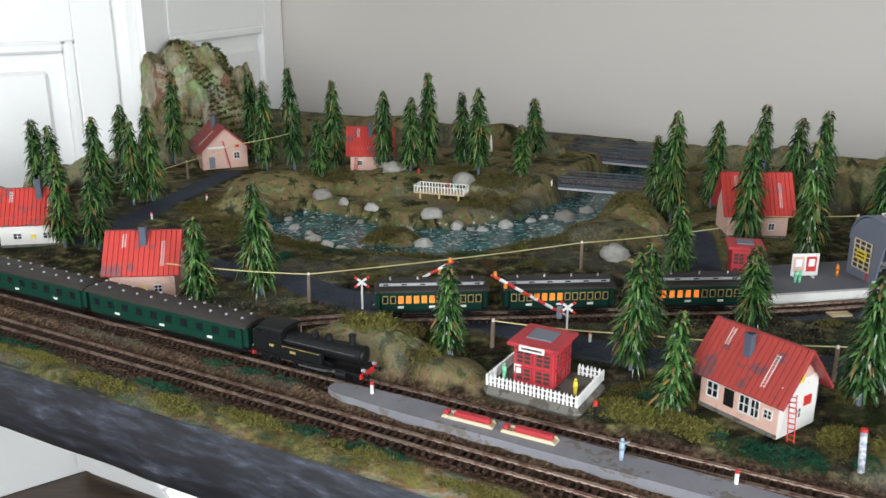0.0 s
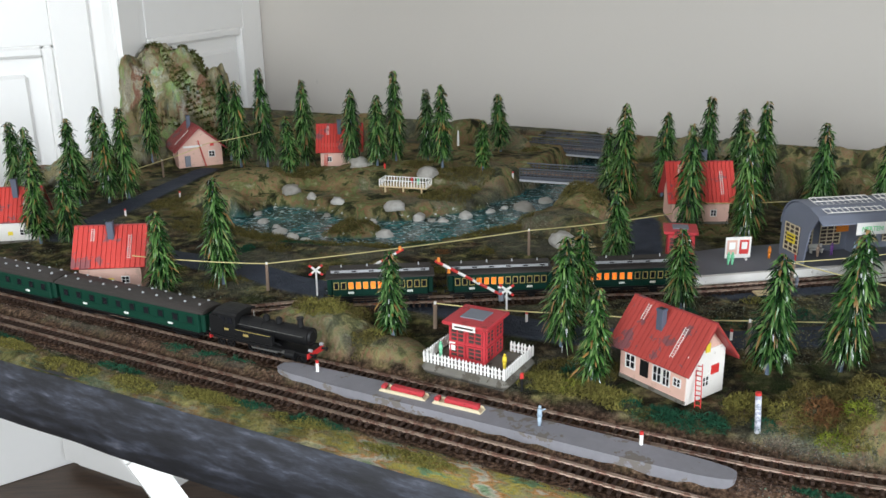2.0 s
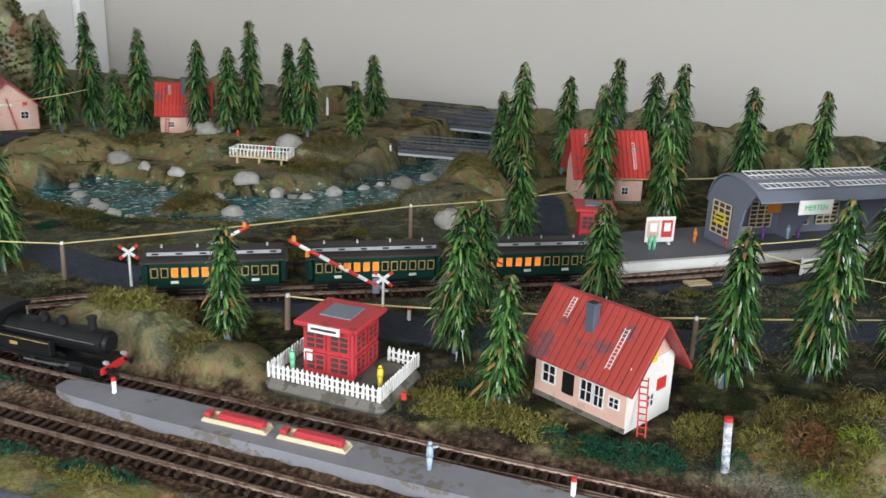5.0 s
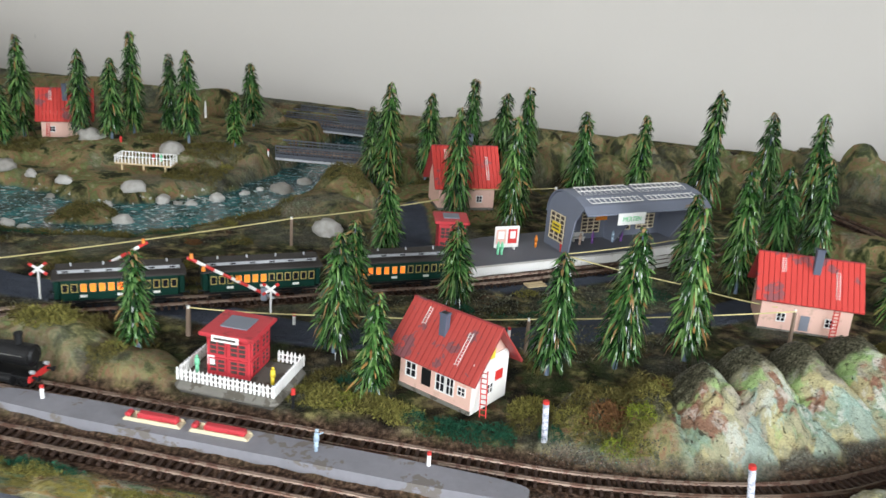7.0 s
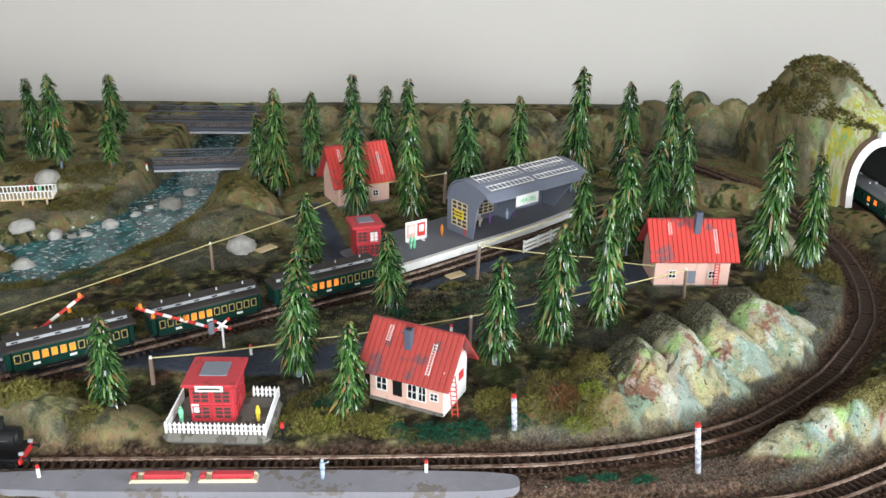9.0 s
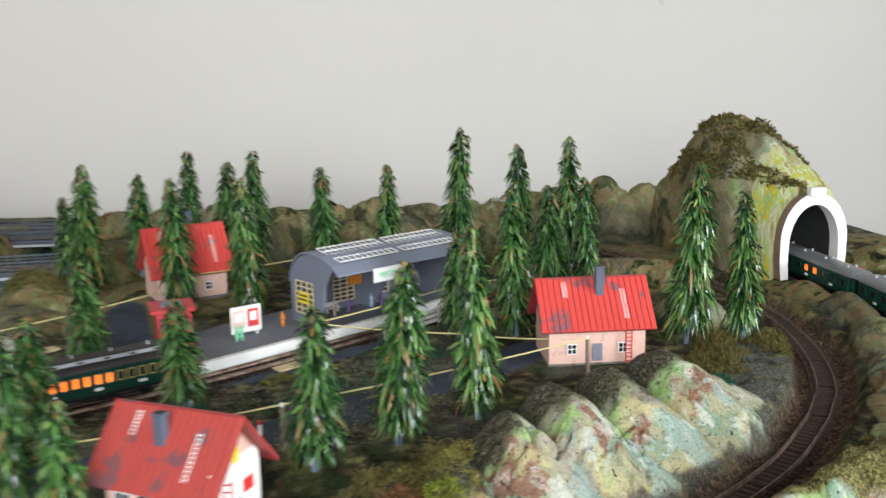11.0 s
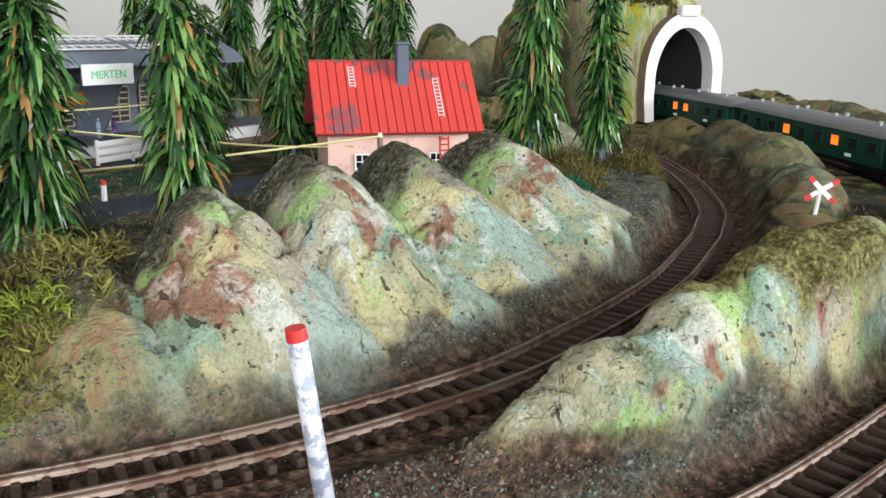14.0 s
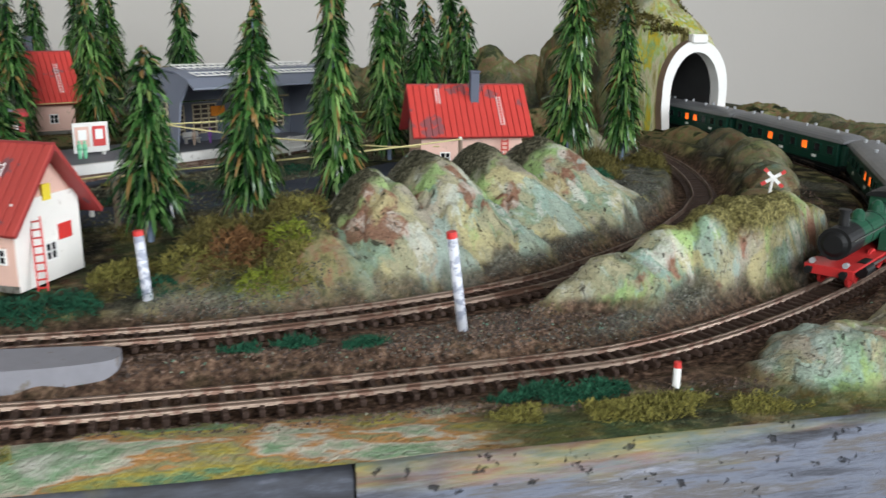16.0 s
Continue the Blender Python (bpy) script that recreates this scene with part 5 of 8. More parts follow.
def house(name, m, ln, dp, wall_h, ridge_h, label, wall="pink", roof="roof_red", ov=0.010, chim=(0.0, 0.25), wins=(), gables=(), white_gable=False, roof_ladders=(-0.3, 0.3)):
    """A card house: x along the ridge, front towards minus y, base at z 0."""
    h = empty_thing(name, m, label, "model house", "houses on the layout")
    bm = bmesh.new()
    add_prism(bm, [(-dp / 2, 0), (dp / 2, 0), (dp / 2, wall_h), (0, ridge_h - 0.001), (-dp / 2, wall_h)], -ln / 2, ln / 2, TURN_YX)
    part("wall", bm, M[wall], h)
    if white_gable:
        part("gable_panel", box(ln / 2 + 0.0006, 0, wall_h * 0.55, 0.001, dp * 0.98, wall_h * 1.1), M["wall_white"], h, "white lower gable panel")
    part("plinth", box(0, 0, 0.002, ln + 0.0016, dp + 0.0016, 0.004), M["plinth"], h)
    rise = (ridge_h - wall_h) / (dp / 2)
    ang = math.atan(rise)
    half = dp / 2 + ov
    sl = half / math.cos(ang)
    total = ln + 2 * ov
    k = max(6, round(total / 0.0062))
    wide = total / k
    strip = box(0, 0, 0, wide - 0.0005, sl, 0.0018, 0.0004)
    strip = mesh_of("roof_panel", strip, M[roof])
    for s in (-1, 1):
        base = pose(0, 0, ridge_h + 0.0012) @ Matrix.Rotation(-ang * -s, 4, "X") @ Matrix.Translation((0, s * sl / 2, 0)) if s == -1 else pose(0, 0, ridge_h + 0.0012) @ Matrix.Rotation(-ang, 4, "X") @ Matrix.Translation((0, sl / 2, 0))
        if s == -1:
            base = pose(0, 0, ridge_h + 0.0012) @ Matrix.Rotation(ang, 4, "X") @ Matrix.Translation((0, -sl / 2, 0))
        sheet = part("roof_slope", box(0, 0, -0.0014, total, sl, 0.0012), M["roof_dark"], h, at=base)
        for i in range(k):
            part("roof_panel", strip, None, sheet, at=Matrix.Translation((-total / 2 + wide * (i + 0.5), 0, 0.0002)))
        if s == -1:
            for f in roof_ladders:
                hi, lo = (0.42, 0.12) if f < 0 else (0.26, -0.30)
                ladder(sheet, (f * ln, sl * hi, 0.0013), (f * ln, sl * lo, 0.0013), 0.0038, "white_card", "roof_ladder", 7 if f < 0 else 11, 0.0003, "thin white roof ladder")
    part("ridge_cap", box(0, 0, ridge_h + 0.0018, total, 0.003, 0.0016, 0.0005), M["roof_dark"], h)
    cx, cf, tall = chim if len(chim) == 3 else (*chim, 0.028)
    cy = -dp / 2 * cf * 2
    cz = ridge_h - rise * abs(cy)
    ch = part("chimney", box(cx * ln, cy, cz + tall / 2 - 0.003, 0.0085, 0.0075, tall + 0.002, 0.0006), M["chimney"], h)
    part("chimney_cap", box(cx * ln, cy, cz + tall - 0.001, 0.0098, 0.0088, 0.0022, 0.0005), M["chimney"], ch)
    part("flue", box(cx * ln, cy, cz + tall + 0.0003, 0.0058, 0.0050, 0.0006), M["black"], ch)
    for x, z, w, hh, kind in wins:
        mm = pose(x, -dp / 2 - 0.0004, z)
        if kind == "door":
            part("door", box(0, 0, 0, w, 0.0012, hh), M["slate"], h, "blue-grey painted door", at=mm)
        elif kind == "shop":
            part("shop_window", box(0, 0, 0, w, 0.0012, hh), M["black"], h, "black chalkboard poster", at=mm)
        elif kind == "poster":
            part("poster", box(0, 0, 0, w, 0.0010, hh), M["yellow"], h, "small yellow poster", at=mm)
        else:
            window_part(h, mm, w, hh)
    for y, z, w, hh, mat in gables:
        mm = pose(ln / 2 + 0.0014, y, z, 0, 0, 90)
        if mat == "win":
            window_part(h, mm, w, hh)
        else:
            part("sign_board", box(0, 0, 0, w, 0.0012, hh), M[mat], h, "small coloured sign on the gable", at=mm)
    return h


W = "win"
h1 = house("house", pose(0.291, 0.7255, -0.009, 0, 0, -54.5) @ Matrix.Scale(0.93, 4), 0.088, 0.061, 0.049, 0.084, "pink card house with worn red roof, white gable and red ladder", roof="roof_old", ov=0.011, chim=(-0.04, 0.26, 0.022), white_gable=True,
           wins=((-0.029, 0.023, 0.013, 0.016, W), (-0.010, 0.021, 0.011, 0.018, "shop"), (0.008, 0.022, 0.011, 0.018, W), (0.020, 0.022, 0.009, 0.018, W), (0.034, 0.022, 0.009, 0.009, W)), gables=((0.0, 0.056, 0.007, 0.010, "yellow"), (0.014, 0.029, 0.012, 0.010, "red"), (-0.001, 0.019, 0.010, 0.011, W)), roof_ladders=(-0.33, 0.30))
ladder(h1, (0.056, -0.024, 0.0), (0.047, -0.014, 0.043), 0.007, "red", "ladder", 9, 0.0006, "small red ladder")
h2 = house("house", pose(0.470, 1.272, height(0.47, 1.25) - 0.002, 0, 0, -2), 0.088, 0.062, 0.047, 0.092, "pink card house with tall red roof among firs", ov=0.009, chim=(0.1, -0.1), wins=((-0.025, 0.018, 0.009, 0.010, W), (0.02, 0.018, 0.009, 0.010, W)), roof_ladders=(-0.36, 0.36))
h3 = house("house", pose(0.738, 0.803, -0.002, 0, 0, -28.5), 0.098, 0.062, 0.048, 0.083, "pink card house with bright red roof behind the rock hill", ov=0.009, chim=(0.06, 0.18), wins=((-0.026, 0.019, 0.009, 0.010, W), (0.0, 0.015, 0.010, 0.018, "door"), (0.026, 0.019, 0.009, 0.010, W), (0.0, 0.019, 0.004, 0.006, "poster")))
ladder(h3, (0.031, -0.036, 0.004), (0.031, -0.0345, 0.036), 0.006, "red", "ladder", 8, 0.0006, "small red ladder")
h4 = house("house", pose(-0.378, 1.054, -0.013, 0, 0, 4), 0.080, 0.058, 0.046, 0.084, "pink card house with bright red roof beside the track", ov=0.008, chim=(0.02, 0.17, 0.022), wins=((-0.022, 0.018, 0.010, 0.009, W), (0.0, 0.014, 0.008, 0.012, "poster"), (0.019, 0.018, 0.010, 0.009, W)), roof_ladders=(-0.28, 0.33))
h5 = house("house", pose(-0.621, 1.276, -0.008, 0, 0, 10), 0.090, 0.060, 0.044, 0.082, "white card house with red roof under firs", wall="wall_white", ov=0.008, chim=(0.14, 0.15), wins=((-0.02, 0.017, 0.012, 0.009, W), (0.022, 0.017, 0.012, 0.009, W), (0.002, 0.016, 0.007, 0.006, "poster")))
h6 = house("house", pose(-0.478, 1.830, height(-0.45, 1.77) - 0.004, 0, 0, -62), 0.098, 0.094, 0.048, 0.090, "pink card cottage with dark red roof at the road's end", roof="roof_dark", ov=0.010, chim=(0.0, 0.1), wins=((0.0, 0.02, 0.01, 0.01, W),), gables=((0.024, 0.030, 0.013, 0.013, W), (-0.028, 0.018, 0.012, 0.024, "slate"), (0.026, 0.050, 0.008, 0.006, "red"), (-0.016, 0.049, 0.04, 0.004, "white")), roof_ladders=(0.2,))
ladder(h6, (0.055, 0.010, 0.0), (0.052, -0.004, 0.062), 0.007, "red", "ladder", 9, 0.0006, "small red ladder")
h7 = house("house", pose(-0.145, 1.735, height(-0.15, 1.7) - 0.004, 0, 0, 2), 0.080, 0.060, 0.045, 0.086, "small pink card house with red roof half hidden by firs", ov=0.009, chim=(0.0, 0.2), wins=((-0.022, 0.019, 0.010, 0.010, W), (0.02, 0.019, 0.010, 0.010, W)), roof_ladders=(-0.3,))
ladder(h7, (-0.030, -0.034, 0.0), (-0.028, -0.031, 0.03), 0.005, "red", "ladder", 7, 0.0006, "small red ladder")


# ---- crossing keeper's hut with its picket fence ----
def cabin(name, m, w, d, h, label, sign=True):
    c = empty_thing(name, m, label, "model hut")
    bm = bmesh.new()
    add_box(bm, 0, 0, h / 2, w, d, h, 0.0006)
    part("wall", bm, M["hut_red"], c)
    rf = part("roof", box(0, 0, h + 0.002, w + 0.011, d + 0.011, 0.004, 0.001), M["hut_red"], c)
    part("roof_sheet", box(0, 0.002, h + 0.0048, w * 0.62, d * 0.58, 0.0012), M["slate"], rf, "grey felt sheet")
    for x in (-0.24, 0.24):
        for z in (0.28, 0.72):
            window_part(c, pose(x * w, -d / 2 - 0.0004, z * h), w * 0.38, h * 0.34, "frame_dark", "hut_red", rows=3)
            window_part(c, pose(w / 2 + 0.0004, x * d, z * h, 0, 0, 90), d * 0.36, h * 0.34, "frame_dark", "hut_red", rows=3)
    if sign:
        sg = part("name_board", box(0, -d / 2 - 0.0063, h + 0.0005, w * 0.62, 0.001, 0.006), M["white_card"], c, "white name board with dark lettering bar")
        part("lettering", box(0, -d / 2 - 0.0070, h + 0.0005, w * 0.5, 0.0004, 0.0018), M["frame_dark"], sg)
    return c


hut = cabin("keeper_hut", pose(0.099, 0.783, -0.0015, 0, 0, -29), 0.042, 0.044, 0.040, "red wooden crossing keeper's hut with flat roof")
part("notice", box(-0.016, -0.0232, 0.016, 0.007, 0.0006, 0.009), M["white"], hut, "small white notice")
hut2 = cabin("station_hut", pose(0.388, 1.062, 0.007, 0, 0, -12), 0.034, 0.036, 0.044, "small red wooden kiosk on the platform", sign=False)
part("notice", box(0.008, -0.0190, 0.030, 0.010, 0.0006, 0.014), M["white"], hut2, "pale notice on the wall")
pl = empty_thing("hut_plinth", pose(0.1012, 0.7725, -0.0155, 0, 0, -31), "grey stone plinth under the hut", "plinth")
part("block", box(0.0, 0.0, 0.007, 0.102, 0.074, 0.014, 0.006), M["plinth"], pl)

PICKET = mesh_of("picket", add_prism(bmesh.new(), [(-0.0011, 0), (0.0011, 0), (0.0011, 0.010), (0, 0.0125), (-0.0011, 0.010)], -0.0005, 0.0005), M["white"])


def picket_fence(name, m, ln, label, pitch=0.0042):
    f = empty_thing(name, m, label, "picket fence", "fences round the hut")
    for z in (0.0035, 0.0085):
        part("fence_rail", box(ln / 2, 0.0009, z, ln, 0.0009, 0.0012), M["white"], f)
    for i in range(int(ln / pitch) + 1):
        part("picket", PICKET, None, f, at=pose(i * pitch, 0, 0, 0, rs.uniform(-3, 3), 0))
    return f


picket_fence("picket_fence", pose(0.0443, 0.7675, -0.0015, 0, 0, -31), 0.0942, "white plastic picket fence before the hut")
picket_fence("picket_fence", pose(0.1250, 0.7190, -0.0015, 0, 0, 60), 0.067, "white plastic picket fence beside the hut")
picket_fence("picket_fence", pose(0.0443, 0.7675, -0.0015, 0, 0, 60), 0.062, "white plastic picket fence along the hut's other side")
picket_fence("picket_fence", pose(0.1585, 0.7770, -0.0015, 0, 0, 149), 0.026, "short white picket fence at the corner")


# ---- station ----
def station():
    s = empty_thing("station_shelter", pose(0.539, 1.094, 0.006, 0, 0, 9) @ Matrix.Diagonal((0.85, 1.0, 0.94, 1.0)), "blue-grey barrel-roofed station shelter with barred windows", "station shelter")
    ln, d, h = 0.235, 0.085, 0.088
    prof = [(0.0, 0.0), (0.0, 0.048)] + [(0.0 - d * 0.44 * (1 - math.cos(a)), 0.048 + (h - 0.048) * math.sin(a)) for a in (radians(q) for q in range(15, 100, 15))] + [(-d * 0.75, h * 0.97), (-d, h * 0.88)]
    # end walls: arched panel with an opening
    for x in (0.0, ln * 0.5, ln):
        bm = bmesh.new()
        add_prism(bm, prof + [(-d * 0.8, 0.055), (-d * 0.68, 0.0)] if x == 0.0 else prof + [(-d * 0.72, 0.05), (-d * 0.30, 0.0)], -0.0015, 0.0015, Matrix.Translation((x, 0, 0)) @ TURN_YX)
        part("arch_wall", bm, M["station"], s)
    bm = bmesh.new()
    add_box(bm, ln / 2, 0.0, 0.024, ln, 0.003, 0.048)
    part("back_wall", bm, M["station"], s)
    # curved roof shell
    outer = [(y, z + 0.0015) for y, z in prof[1:]] + [(-d - 0.012, h * 0.80)]
    roof = bmesh.new()
    ring = []
    for x in (-0.004, ln + 0.004):
        ring.append([[roof.verts.new((x, y, z + t)) for y, z in outer] for t in (0.0, 0.0022)])
    for lay in (0, 1):
        for i in range(len(outer) - 1):
            roof.faces.new((ring[0][lay][i], ring[0][lay][i + 1], ring[1][lay][i + 1], ring[1][lay][i]))
    for i in range(len(outer) - 1):
        for e in (0, 1):
            roof.faces.new((ring[e][0][i], ring[e][0][i + 1], ring[e][1][i + 1], ring[e][1][i]))
    for i in (0, len(outer) - 1):
        roof.faces.new((ring[0][0][i], ring[1][0][i], ring[1][1][i], ring[0][1][i]))
    bmesh.ops.recalc_face_normals(roof, faces=roof.faces)
    rf = part("roof", roof, M["station"], s)
    # glazed fields on the roof
    a, b = Vector((0, -d * 0.42, h + 0.0045)), Vector((0, -d * 0.96, h * 0.905 + 0.0035))
    lift = Vector((0, 0, 0.0012))
    for x0 in (0.014, 0.124):
        w = 0.098
        field = bmesh.new()
        q = [field.verts.new(p) for p in ((x0, *a.yz), (x0 + w, *a.yz), (x0 + w, *b.yz), (x0, *b.yz))]
        field.faces.new(q)
        bmesh.ops.solidify(field, geom=field.faces[:], thickness=0.0008)
        part("skylight", field, M["slate"], rf, "grey skylight field")
        for i in range(5):
            p = a.lerp(b, i / 4) + lift
            part("skylight_bar", cyl((x0, p.y, p.z), (x0 + w, p.y, p.z), 0.0007, 0.0007, 5), M["white_card"], rf, "pale skylight bar")
        for i in range(11):
            xx = x0 + w * i / 10
            part("skylight_bar", cyl((xx, a.y, a.z + 0.0012), (xx, b.y, b.z + 0.0012), 0.0006, 0.0006, 5), M["white_card"], rf, "pale skylight bar")
    # barred windows: end wall and back wall

    def bars(m, w, hh, k=7):
        o = part("window", box(0, 0.0, 0, w, 0.0012, hh), M["frame_dark"], s, at=m)
        flat, tall = mesh_of("bar", box(0, 0, 0, w, 0.0012, 0.0014), M["cream"]), mesh_of("bar", box(0, 0, 0, 0.0012, 0.0014, hh), M["cream"])
        for i in range(k):
            part("bar", flat, None, o, at=pose(0, -0.0012, -hh / 2 + hh * i / (k - 1)))
        for i in range(4):
            part("bar", tall, None, o, at=pose(-w / 2 + w * i / 3, -0.0014, 0))
    bars(pose(-0.0022, -0.030, 0.034, 0, 0, -90), 0.034, 0.040)
    for x in (0.035, 0.085, 0.150, 0.200):
        bars(pose(x, -0.0022, 0.028), 0.036, 0.034)
    yb = part("poster", box(0, 0, 0, 0.020, 0.001, 0.014), M["yellow"], s, "yellow enamel poster", at=pose(-0.0045, -0.030, 0.034, 0, 0, -90))
    for dz in (0.003, -0.002):
        part("lettering", box(0, -0.0008, dz, 0.015, 0.0006, 0.0022), M["frame_dark"], yb)
    sb = part("name_board", box(0, 0, 0, 0.052, 0.0016, 0.017, 0.0003), M["white"], s, "white station board with green letters", at=pose(0.078, -d - 0.014, h * 0.80 - 0.006))
    cu = bpy.data.curves.new("lettering", "FONT")
    cu.body, cu.size, cu.align_x, cu.align_y, cu.extrude = "MERTEN", 0.0095, "CENTER", "CENTER", 0.0002
    cu.materials.append(paint("green_letters", (0.1, 0.55, 0.2), 0.5))
    tx = new("lettering", cu)
    tx.parent, tx.matrix_local = sb, pose(0, -0.0011, -0.0004, 90, 0, 0)
    part("poster", box(0, 0, 0, 0.022, 0.001, 0.012), M["orange"], s, "red and orange poster", at=pose(0.105, -0.0048, 0.036))
    return s


station()
PLAT = spline([(0.362, 0.992), (0.40, 0.998), (0.535, 1.022), (0.66, 1.045), (0.80, 1.085)])
near = [tuple(p[:2]) for p in PLAT[::12]]
far = [(0.86, 1.17), (0.78, 1.18), (0.66, 1.16), (0.54, 1.135), (0.46, 1.12), (0.36, 1.085)]
plat = empty_thing("platform_1", Matrix(), "grey station platform with a white edge line", "platform", kind="structure")
M["platform"] = paint("platform_grey", (0.13, 0.135, 0.155), 0.7, vary=0.25, scale=60, bumpy=0.3)
M["platform_front"] = paint("platform_pale", (0.22, 0.215, 0.235), 0.7, vary=0.4, scale=60, wear=(0.15, 0.125, 0.1), wear_amount=0.56, bumpy=0.4, spec=0.2)
part("slab", slab(near + far, -0.006, 0.0065), M["platform"], plat)
eb = slab([(x + 0.0006, y - 0.003) for x, y in near] + [(x - 0.001, y + 0.0035) for x, y in near[::-1]], -0.004, 0.0072)
part("edge_stones", eb, M["white_card"], plat, "white edge stones")


def platform_front():
    p = empty_thing("platform_2", Matrix(), "pale grey island platform between the front tracks", "platform", kind="structure")
    rim, k = [], 40
    for i in range(2 * k):
        q = math.pi * i / k
        cu, sn = math.cos(q), math.sin(q)
        u = -0.23 + 0.236 * math.copysign(abs(cu) ** 0.35, cu)
        n = 0.637 - 0.016 * (u + 0.23) + 0.0155 * math.copysign(abs(sn) ** 0.5, sn)
        rim.append(un(u, n + 0.0012 * (float(vnoise(np.array([u]), np.array([n]), 60, 5)[0]) - 0.5)))
    bm = slab(rim[::-1], -0.024, -0.0105)
    bmesh.ops.recalc_face_normals(bm, faces=bm.faces)
    part("slab", bm, M["platform_front"], p)


platform_front()

# ---- fir trees ----


def crown_mesh(seed, blades=900, h=0.13, r=0.024):
    """A fir crown of glossy plastic strands: each leaves the stem upwards, arches over and droops, in uneven whorls."""
    rd = random.Random(seed)
    verts, faces = [], []
    for i in range(blades):
        t = ((i + rd.random()) / blades) ** 0.72
        z0 = h * (1.0 - 0.86 * t)
        a = i * 2.39996 + rd.uniform(-0.6, 0.6)
        lump = 0.90 + 0.16 * math.sin(2 * a + seed) * math.sin(t * 9 + seed) + 0.16 * math.sin(t * 40 + seed) + rd.uniform(-0.32, 0.28)
        reach = (0.0058 + r * (t ** 0.52) * (1 - 0.38 * max(0.0, t - 0.75) * 4)) * lump
        b = reach * rd.uniform(0.02, 0.5)
        ln = reach - b
        drop = ln * rd.uniform(0.1, 1.15) + 0.0012
        w = rd.uniform(0.0008, 0.0018)
        sw = rd.uniform(-0.3, 0.3)
        tw = rd.uniform(-0.8, 0.8)
        k = len(verts)
        for f, dz, ww in ((0.0, 0.0, w * 0.7), (0.45, -0.18 * drop, w), (0.8, -0.62 * drop, w * 0.8)):
            ang = a + sw * f
            cx, sx, rad, zz = math.cos(ang), math.sin(ang), b + ln * f, z0 + dz
            for s in (-1, 1):
                verts.append((cx * rad - sx * ww * s * math.cos(tw), sx * rad + cx * ww * s * math.cos(tw), zz + ww * s * math.sin(tw)))
        verts.append((math.cos(a + sw) * reach, math.sin(a + sw) * reach, z0 - drop))
        faces += [(k, k + 1, k + 3, k + 2), (k + 2, k + 3, k + 5, k + 4), (k + 4, k + 5, k + 6)]
    for i in range(16):      # tuft at the tip
        a, k = i * 2.4, len(verts)
        ca, sa, w = math.cos(a), math.sin(a), 0.001
        zz = h * rd.uniform(0.95, 0.985)
        verts += [(-sa * w, ca * w, zz), (sa * w, -ca * w, zz), (ca * 0.005, sa * 0.005, zz + h * 0.02 * rd.random())]
        faces.append((k, k + 1, k + 2))
    me = bpy.data.meshes.new("crown")
    me.from_pydata(verts, [], faces)
    me.materials.append(M["needles"])
    me.materials.append(M["twig"])
    me.polygons.foreach_set("material_index", [1 if i >= len(faces) - 16 or (i < 3 * blades // 14 and (i // 3) % 6 == 0) else 0 for i in range(len(faces))])
    return me


CROWNS = [crown_mesh(s, 1050 + 60 * (s % 3), r=0.020 + 0.0025 * (s % 3)) for s in range(6)]
TRUNK = mesh_of("trunk", add_cyl(cyl((0, 0, -0.004), (0, 0, 0.02), 0.0028, 0.0022, 8), (0, 0, 0.02), (0, 0, 0.125), 0.0016, 0.0008, 6), M["tape"])
TREES = [(-0.027, 1.689, .211), (-0.117, 1.690, .177), (-0.061, 1.625, .172), (0.039, 1.666, .178), (0.068, 1.607, .192), (0.194, 1.775, .152), (0.146, 1.578, .126), (-0.220, 1.755, .188), (-0.231, 1.617, .134), (-0.307, 1.766, .214),
         (-0.403, 1.846, .196), (-0.364, 1.768, .187), (-0.565, 1.80, .200), (-0.514, 1.499, .171), (-0.585, 1.448, .160), (-0.540, 1.47, .150), (-0.295, 0.993, .108), (-0.230, 1.036, .142), (0.008, 0.841, .100), (0.194, 0.815, .120), (0.224, 0.892, .107), (0.213, 0.729, .093),
         (0.302, 1.047, .115), (0.350, 0.907, .100), (0.516, 1.391, .190), (0.442, 1.208, .173), (0.374, 1.371, .182), (0.360, 1.420, .136), (0.458, 1.436, .159), (0.558, 1.352, .176), (0.585, 1.304, .192), (0.515, 1.165, .173), (0.635, 1.201, .174), (0.730, 1.194, .172),
         (0.811, 1.149, .220), (0.906, 1.123, .196), (0.931, 1.046, .208), (0.718, 0.897, .165), (0.773, 0.906, .166), (0.883, 0.961, .163), (0.392, 0.735, .124), (0.465, 0.733, .148), (0.547, 0.736, .166), (0.665, 0.935, .122), (0.848, 0.769, .197), (0.905, 0.740, .168),
         (-0.564, 1.238, .123), (-0.508, 1.226, .114), (-0.639, 1.400, .154), (-0.686, 1.453, .155), (-0.60, 1.60, .16)]
for i, (x, y, top) in enumerate(TREES):
    g = height(x, y)
    k = (top - g) / 0.131
    e = empty_thing("fir_tree", pose(x, y, g, rs.uniform(-3, 3), rs.uniform(-3, 3), i * 67) @ Matrix.Diagonal((0.62 + 0.26 * k, 0.62 + 0.26 * k, k, 1)), "drooping green plastic fir tree" if i % 3 else "dense dark green plastic fir tree with brown twigs", "fir tree", "fir trees on the layout")
    part("crown", CROWNS[i % 6], None, e)
    part("trunk", TRUNK, None, e, "blue-grey painted stem")

# ---- trains ----


